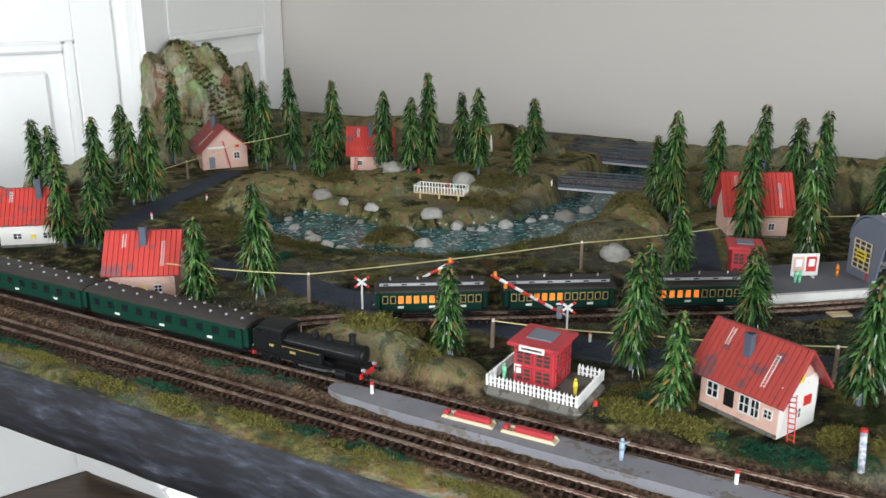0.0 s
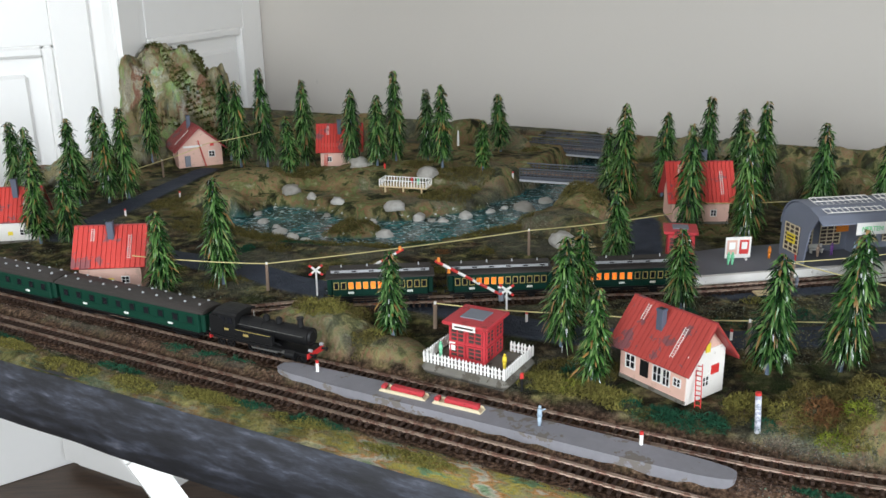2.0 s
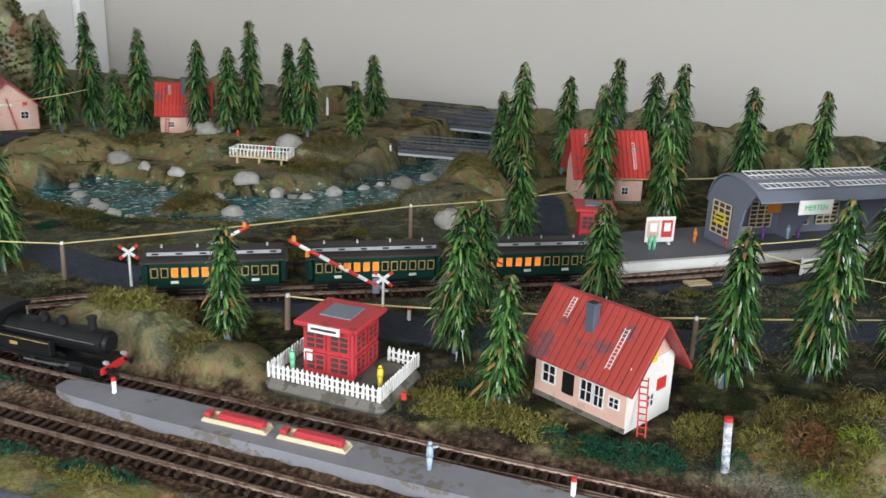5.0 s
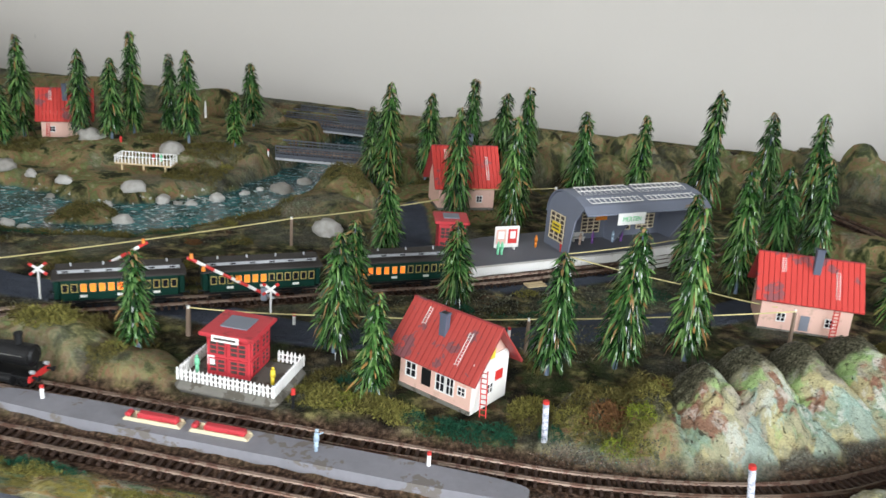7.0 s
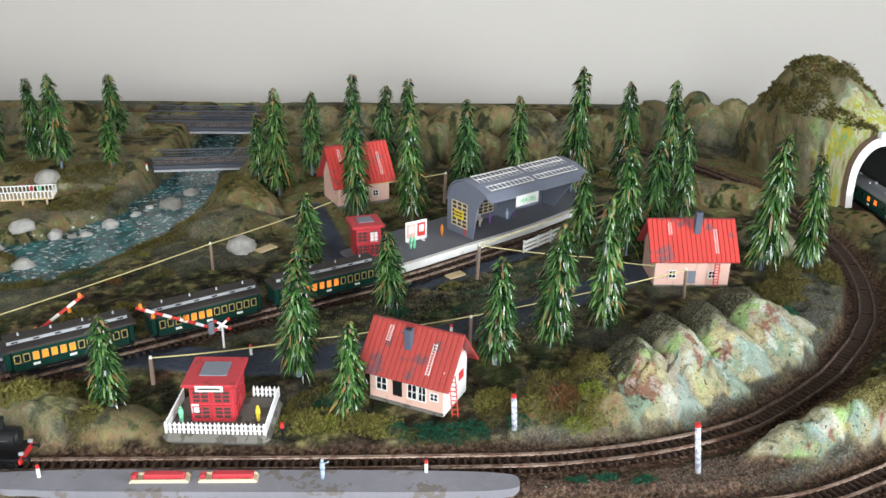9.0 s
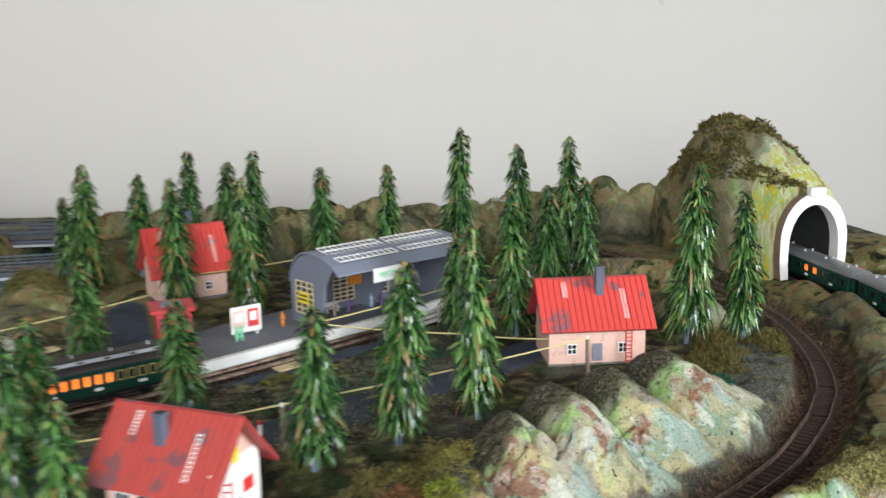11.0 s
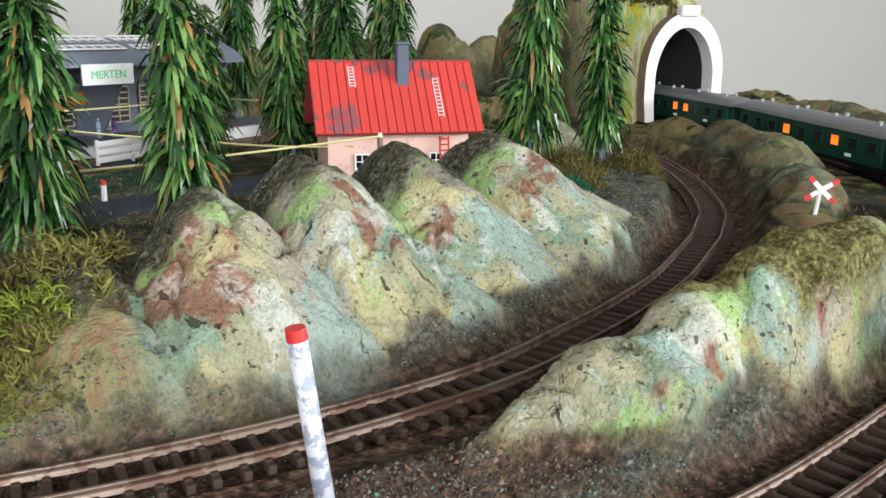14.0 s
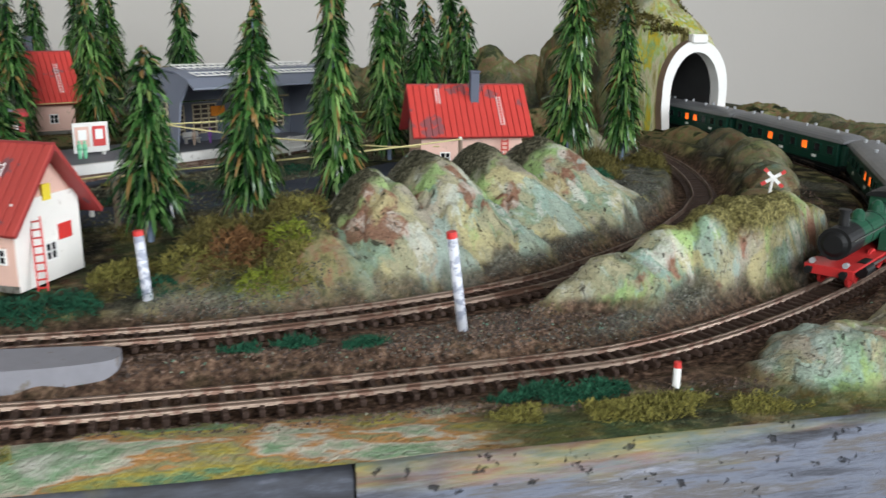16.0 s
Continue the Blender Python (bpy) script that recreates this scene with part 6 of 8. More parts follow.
def on_track(line, s, half, flip=False):
    """Pose of a vehicle whose middle is s metres along a line, carried at two points half a metre share before and behind."""
    def at(q):
        i = min(max(q / 0.004, 0), len(line) - 1.001)
        k = int(i)
        return Vector(line[k] + (line[k + 1] - line[k]) * (i - k))
    a, b = at(s - half), at(s + half)
    if flip:
        a, b = b, a
    d = b - a
    return Matrix.Translation((a + b) / 2) @ d.to_track_quat("X", "Z").to_matrix().to_4x4()


def wheelset(parent, x, r=0.0052, mat="black", spoke=False):
    bm = bmesh.new()
    for y in (-0.0082, 0.0082):
        add_cyl(bm, (x, y - 0.0012, r), (x, y + 0.0012, r), r, r, 16)
        add_cyl(bm, (x, y * 0.86, r), (x, y * 0.8, r), r * 1.1, r * 1.1, 16)
    add_cyl(bm, (x, -0.008, r), (x, 0.008, r), 0.001, 0.001, 6)
    return part("wheelset", bm, M[mat], parent)


def bogie(parent, x, span=0.026):
    b = part("bogie", box(x, 0, 0.0066, span + 0.008, 0.019, 0.003, 0.0006), M["black"], parent)
    for s in (-1, 1):
        part("side_frame", box(x, s * 0.0112, 0.0062, span + 0.010, 0.0016, 0.005, 0.0006), M["black"], b)
    for s in (-1, 1):
        wheelset(b, x + s * span / 2)
    return b


def buffers(parent, x, sign):
    for y in (-0.0105, 0.0105):
        bm = cyl((x, y, 0.0125), (x + sign * 0.0055, y, 0.0125), 0.0012, 0.0012, 8)
        add_cyl(bm, (x + sign * 0.0055, y, 0.0125), (x + sign * 0.0065, y, 0.0125), 0.0026, 0.0026, 10)
        part("buffer", bm, M["black"], parent)


def roof_shell(ln, w, z0, rise, over=0.002, seg=10, taper=0.0):
    """A curved roof: circular section, ends rounded down a little."""
    bm = bmesh.new()
    rows = []
    for x, k in ((-ln / 2 - over, 0.55 if taper else 0.9), (-ln / 2 + 0.008, 0.96 if taper else 1.0), (0, 1.0), (ln / 2 - 0.008, 0.96 if taper else 1.0), (ln / 2 + over, 0.55 if taper else 0.9)):
        rows.append([bm.verts.new((x, -(w / 2 + 0.001) * math.cos(math.pi * i / seg), z0 + rise * k * math.sin(math.pi * i / seg) ** 0.8)) for i in range(seg + 1)])
    for a, b in zip(rows, rows[1:]):
        for i in range(seg):
            bm.faces.new((a[i], b[i], b[i + 1], a[i + 1]))
        bm.faces.new((a[0], a[-1], b[-1], b[0]))
    bm.faces.new(rows[0])
    bm.faces.new(rows[-1][::-1])
    bmesh.ops.recalc_face_normals(bm, faces=bm.faces)
    return bm


def coach(name, m, ln, label, body="coach_green", roof="roof_coach", w=0.032, floor_z=0.0115, wall_h=0.024, rise=0.0085, n_win=9, win=(0.0085, 0.0085), lit=(), lit_mat="lit", frames="coach_green", vents="rows", vent_mat="silver", porch=True, two_axle=False, seedv=0):
    """A passenger coach: x along its length, rails at z 0."""
    c = empty_thing(name, m, label, "model coach", "railway coaches")
    bl = ln - (0.016 if porch else 0.002)
    z1 = floor_z + wall_h
    b = part("body", box(0, 0, floor_z + wall_h / 2, bl, w, wall_h, 0.0008), M[body], c)
    if porch:
        for s in (-1, 1):
            part("end_vestibule", box(s * (bl / 2 + 0.0035), 0, floor_z + wall_h / 2 - 0.0006, 0.0068, w * 0.82, wall_h - 0.002, 0.0015), M[body], b)
    part("underframe", box(0, 0, floor_z - 0.0016, ln - 0.006, w * 0.86, 0.003, 0.0004), M["black"], c)
    part("battery_box", box(ln * 0.06, 0, floor_z - 0.0052, ln * 0.12, w * 0.7, 0.004, 0.0005), M["black"], c)
    r = part("roof", roof_shell(ln - 0.003, w, z1, rise, taper=1.0 if porch else 0.0), M[roof], c, smooth=False)
    part("cornice", box(0, 0, z1 + 0.0002, ln - 0.004, w + 0.0016, 0.0009), M[roof], c)
    pane = {k: mesh_of("window", box(0, 0, 0, win[0], 0.0008, win[1], 0.0), M[k]) for k in {"glass_dark", lit_mat, "white_card"}}
    fb = bmesh.new()
    for cx, cz, sx, sz in ((-win[0] / 2, 0, 0.0007, win[1]), (win[0] / 2, 0, 0.0007, win[1]), (0, win[1] / 2, win[0] + 0.0007, 0.0007), (0, -win[1] / 2, win[0] + 0.0007, 0.0007)):
        add_box(fb, cx, 0, cz, sx, 0.0013, sz)
    surround = mesh_of("window_frame", fb, M[frames])
    zc = floor_z + wall_h * 0.62
    for s in (-1, 1):
        for i in range(n_win):
            x = -bl / 2 + bl * (i + 0.5) / n_win
            k = lit_mat if i in lit else "glass_dark"
            o = part("window", pane[k], None, b, "warmly lit window" if i in lit else "", at=pose(x, s * (w / 2 + 0.0002), zc))
            part("window_frame", surround, None, o, at=pose(0, s * 0.0003, 0))
        for fx in (-0.31, 0.0, 0.31):
            part("class_plate", box(fx * bl, s * (w / 2 + 0.0003), floor_z + wall_h * 0.22, 0.007, 0.0006, 0.0026), M["white_card"], b)
        part("waist_line", box(0, s * (w / 2 + 0.0002), floor_z + wall_h * 0.36, bl * 0.995, 0.0006, 0.0005), M[body], b)
    if vents == "rows":
        k = 11
        for s in (-1, 1):
            for i in range(k):
                part("roof_vent", box(-ln / 2 + ln * (i + 0.5) / k, s * w * 0.23, z1 + rise * 0.92, 0.0028, 0.0022, 0.0026, 0.0004), M[vent_mat], r)
    elif vents == "few":
        for i in range(4):
            for s in (-1, 1):
                bm = cyl((-ln / 2 + ln * (i + 0.5) / 4, s * w * 0.17, z1 + rise * 0.86), (-ln / 2 + ln * (i + 0.5) / 4, s * w * 0.17, z1 + rise + 0.0022), 0.0014, 0.0019, 8)
                part("roof_vent", bm, M[vent_mat], r)
    elif vents == "clerestory":
        part("clerestory", box(0, 0, z1 + rise + 0.0022, ln * 0.93, w * 0.44, 0.0056, 0.0006), M["roof_coach"], r, "raised clerestory")
        part("clerestory_cap", box(0, 0, z1 + rise + 0.0056, ln * 0.95, w * 0.52, 0.0014, 0.0005), M["roof_coach"], r)
        for s in (-1, 1):
            part("light_strip", box(0, s * (w * 0.22 + 0.0004), z1 + rise + 0.0026, ln * 0.91, 0.0006, 0.0032), M["silver"], r, "pale grey clerestory strip")
            for i in range(6):
                part("clerestory_pane", box(-ln * 0.4 + ln * 0.8 * i / 5, s * (w * 0.22 + 0.0009), z1 + rise + 0.0026, 0.006, 0.0004, 0.0016), M["black"], r)
        for i in range(4):
            part("lamp_top", cyl((-ln * 0.36 + ln * 0.72 * i / 3, 0, z1 + rise + 0.006), (-ln * 0.36 + ln * 0.72 * i / 3, 0, z1 + rise + 0.0095), 0.0011, 0.0008, 8), M["silver"], r)
    if two_axle:
        for s in (-1, 1):
            wheelset(c, s * ln * 0.3)
            for y in (-1, 1):
                part("axle_guard", box(s * ln * 0.3, y * 0.0112, 0.0072, 0.008, 0.0016, 0.007, 0.0006), M["black"], c)
    else:
        for s in (-1, 1):
            bogie(c, s * ln * 0.36)
    for y in (-1, 1):
        part("footboard", box(0, y * (w / 2 - 0.001), 0.0068, ln * 0.9, 0.0022, 0.0007), M["black"], c)
    buffers(c, ln / 2 - 0.003, 1)
    buffers(c, -ln / 2 + 0.003, -1)
    return c


def goods_van(m, label):
    ln, w = 0.100, 0.031
    c = empty_thing("goods_van", m, label, "model wagon", "railway coaches")
    b = part("body", box(0, 0, 0.0245, ln - 0.008, w, 0.026, 0.0007), M["wagon_green"], c)
    for s in (-1, 1):
        for i in range(9):
            part("batten", box(-0.042 + 0.0105 * i, s * (w / 2 + 0.0003), 0.0245, 0.0012, 0.0010, 0.025), M["wagon_green"], b)
        d = part("sliding_door", box(0.008, s * (w / 2 + 0.0010), 0.0238, 0.024, 0.0014, 0.0225, 0.0004), M["wagon_green"], b)
        part("door_bar", box(0.008, s * (w / 2 + 0.002), 0.0238, 0.022, 0.0008, 0.0008), M["silver"], d)
        for x in (-0.036, -0.020, 0.030):
            window_part(b, pose(x, s * (w / 2 + 0.0006), 0.030, 0, 0, 0 if s < 0 else 180), 0.006, 0.005, "glass_dark", "wagon_green", rows=1)
        part("class_plate", box(-0.028, s * (w / 2 + 0.0006), 0.020, 0.006, 0.0005, 0.004), M["white_card"], b)
    part("roof", roof_shell(ln - 0.006, w, 0.0375, 0.0065), M["roof_pale"], c, "pale grey curved roof")
    part("roof_step", roof_shell(0.034, w + 0.001, 0.0385, 0.0075), M["roof_pale"], c, "raised lookout roof", at=Matrix.Translation((-0.031, 0, 0)))
    for i, (x, y) in enumerate(((-0.036, -0.004), (-0.028, 0.004), (-0.02, -0.004))):
        part("roof_vent", cyl((x, y, 0.044), (x, y, 0.0485), 0.0012, 0.0016, 8), M["roof_pale"], c)
    part("underframe", box(0, 0, 0.0105, ln - 0.008, w * 0.84, 0.0024, 0.0004), M["black"], c)
    for s in (-1, 1):
        wheelset(c, s * 0.029)
        for y in (-1, 1):
            part("axle_guard", box(s * 0.029, y * 0.0112, 0.0072, 0.008, 0.0016, 0.007, 0.0006), M["black"], c)
        buffers(c, s * (ln / 2 - 0.004), s)
    return c


def spoked_wheel(parent, x, y, r, mat, name="driving_wheel"):
    bm = bmesh.new()
    k = 20
    for r0, r1 in ((r, r * 0.8),):
        ring = [[bm.verts.new((x + q * math.cos(2 * math.pi * i / k), yy, r + q * math.sin(2 * math.pi * i / k))) for i in range(k)] for q, yy in ((r0, y - 0.001), (r0, y + 0.001), (r1, y + 0.001), (r1, y - 0.001))]
        for j in range(4):
            a, b = ring[j], ring[(j + 1) % 4]
            for i in range(k):
                bm.faces.new((a[i], a[(i + 1) % k], b[(i + 1) % k], b[i]))
    for i in range(9):
        a = 2 * math.pi * i / 9
        add_box(bm, r * 0.45, 0, 0, r * 0.8, 0.0010, 0.0009, 0, Matrix.Translation((x, y, r)) @ Matrix.Rotation(-a, 4, "Y"))
    add_cyl(bm, (x, y - 0.0014, r), (x, y + 0.0014, r), r * 0.22, r * 0.22, 10)
    bmesh.ops.recalc_face_normals(bm, faces=bm.faces)
    return part(name, bm, M[mat], parent)


def steam_loco(name, m, ln, label, body, wheel, frame_mat, tanks=True):
    """A tank or tender-like steam engine: front towards plus x."""
    c = empty_thing(name, m, label, "model locomotive", "locomotives")
    f = ln / 2
    fr = part("running_frame", box(0, 0, 0.0108, ln - 0.008, 0.022, 0.0036, 0.0005), M[frame_mat], c)
    part("running_board", box(0, 0, 0.0142, ln - 0.006, 0.031, 0.0014, 0.0003), M[frame_mat], c)
    for s in (-1, 1):
        bb = part("buffer_beam", box(s * (f - 0.003), 0, 0.0118, 0.002, 0.030, 0.006, 0.0004), M["loco_red"], c, "red buffer beam")
        buffers(bb, s * (f - 0.002), s)
        for y in (-0.010, 0.010):
            part("lamp", cyl((s * (f - 0.004), y, 0.0175), (s * (f - 0.0005), y, 0.0175), 0.0017, 0.0019, 10), M["silver"], bb)
    br = 0.0098
    bz = 0.0285
    x0, x1 = -f + ln * 0.30, f - 0.007
    part("boiler", cyl((x0, 0, bz), (x1 - 0.028, 0, bz), br, br, 24), M[body], c)
    sm = part("smokebox", cyl((x1 - 0.028, 0, bz), (x1, 0, bz), br * 1.05, br * 1.05, 24), M["black"], c, "matt black smokebox")
    part("smokebox_door", cyl((x1, 0, bz), (x1 + 0.0018, 0, bz), br * 0.85, br * 0.6, 20), M["black"], sm)
    for i in range(3):
        xb = x0 + (x1 - 0.03 - x0) * (i + 0.6) / 3.2
        part("boiler_band", cyl((xb - 0.0004, 0, bz), (xb + 0.0004, 0, bz), br * 1.025, br * 1.025, 24), M["black"], c)
    ch = cyl((x1 - 0.014, 0, bz + br * 0.9), (x1 - 0.014, 0, bz + br + 0.009), 0.0036, 0.0030, 14)
    add_cyl(ch, (x1 - 0.014, 0, bz + br + 0.0085), (x1 - 0.014, 0, bz + br + 0.0105), 0.0040, 0.0040, 14)
    part("chimney", ch, M["black"], c)
    for k, xx in enumerate((x1 - 0.043, x0 + 0.032)):
        d = cyl((xx, 0, bz + br * 0.85), (xx, 0, bz + br + 0.004), 0.0042, 0.0040, 14)
        add_cyl(d, (xx, 0, bz + br + 0.004), (xx, 0, bz + br + 0.0065), 0.0040, 0.0016, 14)
        part("dome", d, M[body], c)
    part("whistle", cyl((x0 + 0.012, 0.003, bz + br * 0.9), (x0 + 0.012, 0.003, bz + br + 0.006), 0.0006, 0.0006, 6), M["steel"], c)
    # cab with bunker
    ca = part("cab", box(-f + ln * 0.205, 0, 0.0285, ln * 0.17, 0.030, 0.027, 0.0007), M[body], c)
    part("cab_roof", roof_shell(ln * 0.20, 0.031, 0.042, 0.005), M["black"], ca, "black curved cab roof", at=Matrix.Translation((-f + ln * 0.205, 0, 0)))
    for s in (-1, 1):
        for dx in (-0.035, 0.04):
            part("cab_window", box(-f + ln * 0.205 + ln * dx, s * 0.0151, 0.035, 0.0065, 0.0006, 0.007), M["glass_dark"], ca)
        part("cab_door", box(-f + ln * 0.15, s * 0.0153, 0.026, 0.007, 0.0006, 0.019), M[body], ca)
        part("handrail", cyl((x0, s * (br + 0.0012), bz + 0.003), (x1 - 0.004, s * (br + 0.0012), bz + 0.003), 0.0004, 0.0004, 6), M["steel"], c)
        part("number_plate", box(-f + ln * 0.205, s * 0.0156, 0.0245, 0.006, 0.0006, 0.0026), M["number_plate"], ca)
    bk = part("bunker", box(-f + ln * 0.075, 0, 0.0265, ln * 0.10, 0.0295, 0.022, 0.0007), M[body], c)
    part("coal", box(-f + ln * 0.075, 0, 0.0382, ln * 0.085, 0.024, 0.003, 0.001), M["black"], bk)
    if tanks:
        for s in (-1, 1):
            t = part("side_tank", box(x0 + 0.024, s * 0.0125, 0.0215, ln * 0.36, 0.0058, 0.0125, 0.0006), M[body], c)
            part("tank_line", box(x0 + 0.024, s * 0.0156, 0.0262, ln * 0.34, 0.0004, 0.0005), M["number_plate"], t)
            part("number_plate", box(x0 + 0.014, s * 0.0157, 0.0215, 0.007, 0.0005, 0.0026), M["number_plate"], t)
    # wheels, cylinders and rods
    rd = 0.0088
    for s in (-1, 1):
        for i in range(3):
            spoked_wheel(fr, ln * (0.16 - 0.115 * i), s * 0.0084, rd, wheel)
        for xx in (0.33, 0.40, -0.30, -0.40):
            spoked_wheel(fr, ln * xx, s * 0.0084, 0.0055, wheel, "carrying_wheel")
        cy = part("cylinder", cyl((ln * 0.27, s * 0.0130, 0.0095), (ln * 0.36, s * 0.0130, 0.0095), 0.0042, 0.0042, 14), M["black"], fr)
        part("valve_chest", box(ln * 0.315, s * 0.0125, 0.0138, ln * 0.085, 0.0055, 0.0035, 0.0005), M["black"], cy)
        part("coupling_rod", box(ln * 0.045, s * 0.0108, rd - 0.002, ln * 0.25, 0.0009, 0.0016, 0.0003), M["steel"], fr)
        part("connecting_rod", cyl((ln * 0.28, s * 0.0120, 0.0095), (ln * 0.045, s * 0.0118, rd - 0.001), 0.0007, 0.0007, 6), M["steel"], fr)
        part("crosshead", box(ln * 0.245, s * 0.0122, 0.0100, 0.004, 0.002, 0.003), M["steel"], fr)
        part("sand_pipe", cyl((ln * 0.10, s * 0.0106, 0.02), (ln * 0.105, s * 0.0106, 0.004), 0.0004, 0.0004, 5), M["black"], fr)
    return c


def s_at(line, x, y):
    return 0.004 * int(np.argmin((line[:, 0] - x) ** 2 + (line[:, 1] - y) ** 2))


# green engine with its train coming out of the tunnel
s = s_at(OUTER, 0.690, 0.400)
steam_loco("steam_locomotive", on_track(OUTER, s + 0.088, 0.05, True), 0.176, "dark green tank engine with red wheels and black smokebox", "loco_green", "loco_red", "loco_red")
s += 0.176 + 0.004
for k, lit in enumerate(((1, 3, 4), (2, 5), (3, 4, 7))):
    coach("coach", on_track(OUTER, s + 0.108, 0.075), 0.213, ("green coach with grey vented roof and orange lit windows", "green coach with grey roof, second behind the engine", "green coach with grey roof, last before the tunnel")[k], roof="roof_grey", vents="few", n_win=9, win=(0.0105, 0.0085), lit=lit)
    s += 0.219

# black engine with two long coaches and a van
s = s_at(INNER, *un(-0.435, 0.652))
steam_loco("steam_locomotive", on_track(INNER, s - 0.072, 0.05), 0.142, "matt black steam engine with silver lettering plates", "black", "black", "black", tanks=True)
s -= 0.146
for k in range(2):
    coach("coach", on_track(INNER, s - 0.125, 0.09), 0.247, "long green coach with dark roof and many small roof vents", n_win=10, win=(0.0085, 0.0085), lit=(), frames="old_green")
    s -= 0.251
goods_van(on_track(INNER, s - 0.052, 0.03, True), "green goods van with pale grey roof")

# old coaches standing at the station
for k, (x, y) in enumerate(((-0.014, 0.948), (0.135, 0.957), (0.287, 0.968))):
    coach("coach", on_track(STATION, s_at(STATION, x, y), 0.04), (0.132, 0.132, 0.142)[k], "dark green clerestory coach with yellow framed lit windows", body="old_green", roof="roof_coach", w=0.031, wall_h=0.023, rise=0.004, n_win=13, win=(0.0056, 0.0085), lit=((2, 3, 4, 5, 6), (3, 4, 5, 6), (2, 3, 4, 5, 6, 7))[k], frames="number_plate", vents="clerestory", porch=True, two_axle=True)

# ---- crossing gates, posts and cords ----


def striped(parent, a, b, r, k, name="stripe", first="red"):
    a, b = Vector(a), Vector(b)
    mats = ("red", "white") if first == "red" else ("white", "red")
    for i in range(k):
        part(name, cyl(a.lerp(b, i / k), a.lerp(b, (i + 1) / k), r, r, 8), M[mats[i % 2]], parent)


def barrier(name, foot, tip, label, lamps=True):
    foot, tip = Vector(foot), Vector(tip)
    e = empty_thing(name, Matrix.Translation((foot.x, foot.y, 0)), label, "crossing barrier", "barriers of the level crossing")
    f, t = foot - Vector((foot.x, foot.y, 0)), tip - Vector((foot.x, foot.y, 0))
    part("stand", box(0, 0, 0.006, 0.007, 0.007, 0.016, 0.001), M["slate"], e)
    boom = part("boom", cyl(f - (t - f) * 0.14, f, 0.0016, 0.0016, 8), M["silver"], e)
    striped(boom, f, t, 0.0019, 9)
    if lamps:
        for q, dz in ((0.95, 0.004), (0.80, -0.004), (0.36, 0.004)):
            p = f.lerp(t, q)
            part("lamp", cyl((p.x, p.y - 0.002, p.z + dz - 0.002), (p.x, p.y - 0.002, p.z + dz + 0.003), 0.0024, 0.0018, 10), M["orange"], e, "small orange lamp")


barrier("crossing_barrier", (0.137, 0.944, 0.006), (0.056, 0.927, 0.057), "half-raised red and white crossing barrier with orange lamps")
barrier("crossing_barrier", (-0.072, 0.985, 0.006), (0.014, 1.012, 0.046), "raised red and white crossing barrier beyond the track")


def crossing_sign(m, label, h=0.024):
    e = empty_thing("crossing_sign", m, label, "crossing sign", "crossing signs")
    part("post", cyl((0, 0, -0.004), (0, 0, h), 0.0013, 0.0012, 8), M["white"], e)
    for a in (-38, 38):
        arm = part("arm", box(0, -0.0016 - (0.0009 if a > 0 else 0), 0, 0.0185, 0.0009, 0.0027), M["white"], e, at=pose(0, 0, h) @ Matrix.Rotation(radians(a), 4, "Y"))
        for s in (-1, 1):
            part("arm_tip", box(s * 0.0088, -0.0017 - (0.0009 if a > 0 else 0), 0, 0.004, 0.0012, 0.0029), M["red"], arm)


crossing_sign(pose(0.141, 0.908, 0.0, 0, 0, -10), "white St Andrew's cross with red tips by the crossing", 0.026)
crossing_sign(pose(-0.096, 0.978, 0.0, 0, 0, 5), "white St Andrew's cross with red tips beyond the track", 0.031)
crossing_sign(pose(0.838, 0.536, -0.003, 0, 6, -48), "white St Andrew's cross with red tips on the rock ridge", 0.022)
crossing_sign(pose(0.680, 0.354, -0.021, 0, 3, -45), "white St Andrew's cross with red tips before the curve", 0.027)


def bollard(x, y, label="small white bollard with a red cap", h=0.0125, r=0.0017, z=None):
    e = empty_thing("bollard", pose(x, y, height(x, y) if z is None else z), label, "bollard", "white bollards")
    part("post", cyl((0, 0, -0.002), (0, 0, h * 0.78), r, r, 10), M["white"], e)
    part("cap", cyl((0, 0, h * 0.78), (0, 0, h), r * 1.08, r * 0.95, 10), M["red"], e)


for x, y, z in ((-0.068, 0.766, -0.0105), (0.236, 0.608, -0.0105)):
    bollard(x, y, z=z)
for x, y in ((0.543, 0.84), (0.379, 0.809), (-0.478, 1.375), (-0.42, 1.50), (0.490, 0.384), (0.205, 1.59), (1.30, 0.835), (1.11, 0.60), (0.162, 0.876)):
    bollard(x, y)
rp = empty_thing("white_post", pose(0.104, 1.845, height(0.104, 1.845)), "tall white post in the meadow near the rear track", "post")
part("shaft", cyl((0, 0, -0.003), (0, 0, 0.024), 0.0030, 0.0026, 10), M["white"], rp)
part("head", cyl((0, 0, 0.024), (0, 0, 0.034), 0.0022, 0.0016, 10), M["white"], rp)


def marker_post(x, y, z, tx, ty, tz, r=0.0036):
    e = empty_thing("marker_post", pose(x, y, z), "thick leaning white birch-like post with red cap", "post", "tall white posts")
    t = Vector((tx - x, ty - y, tz - z))
    part("shaft", cyl((0, 0, -0.004), t * 0.94, r, r * 0.95, 20), M["post_white"], e, smooth=True)
    part("cap", cyl(t * 0.94, t, r * 1.02, r * 0.95, 20), M["red"], e)


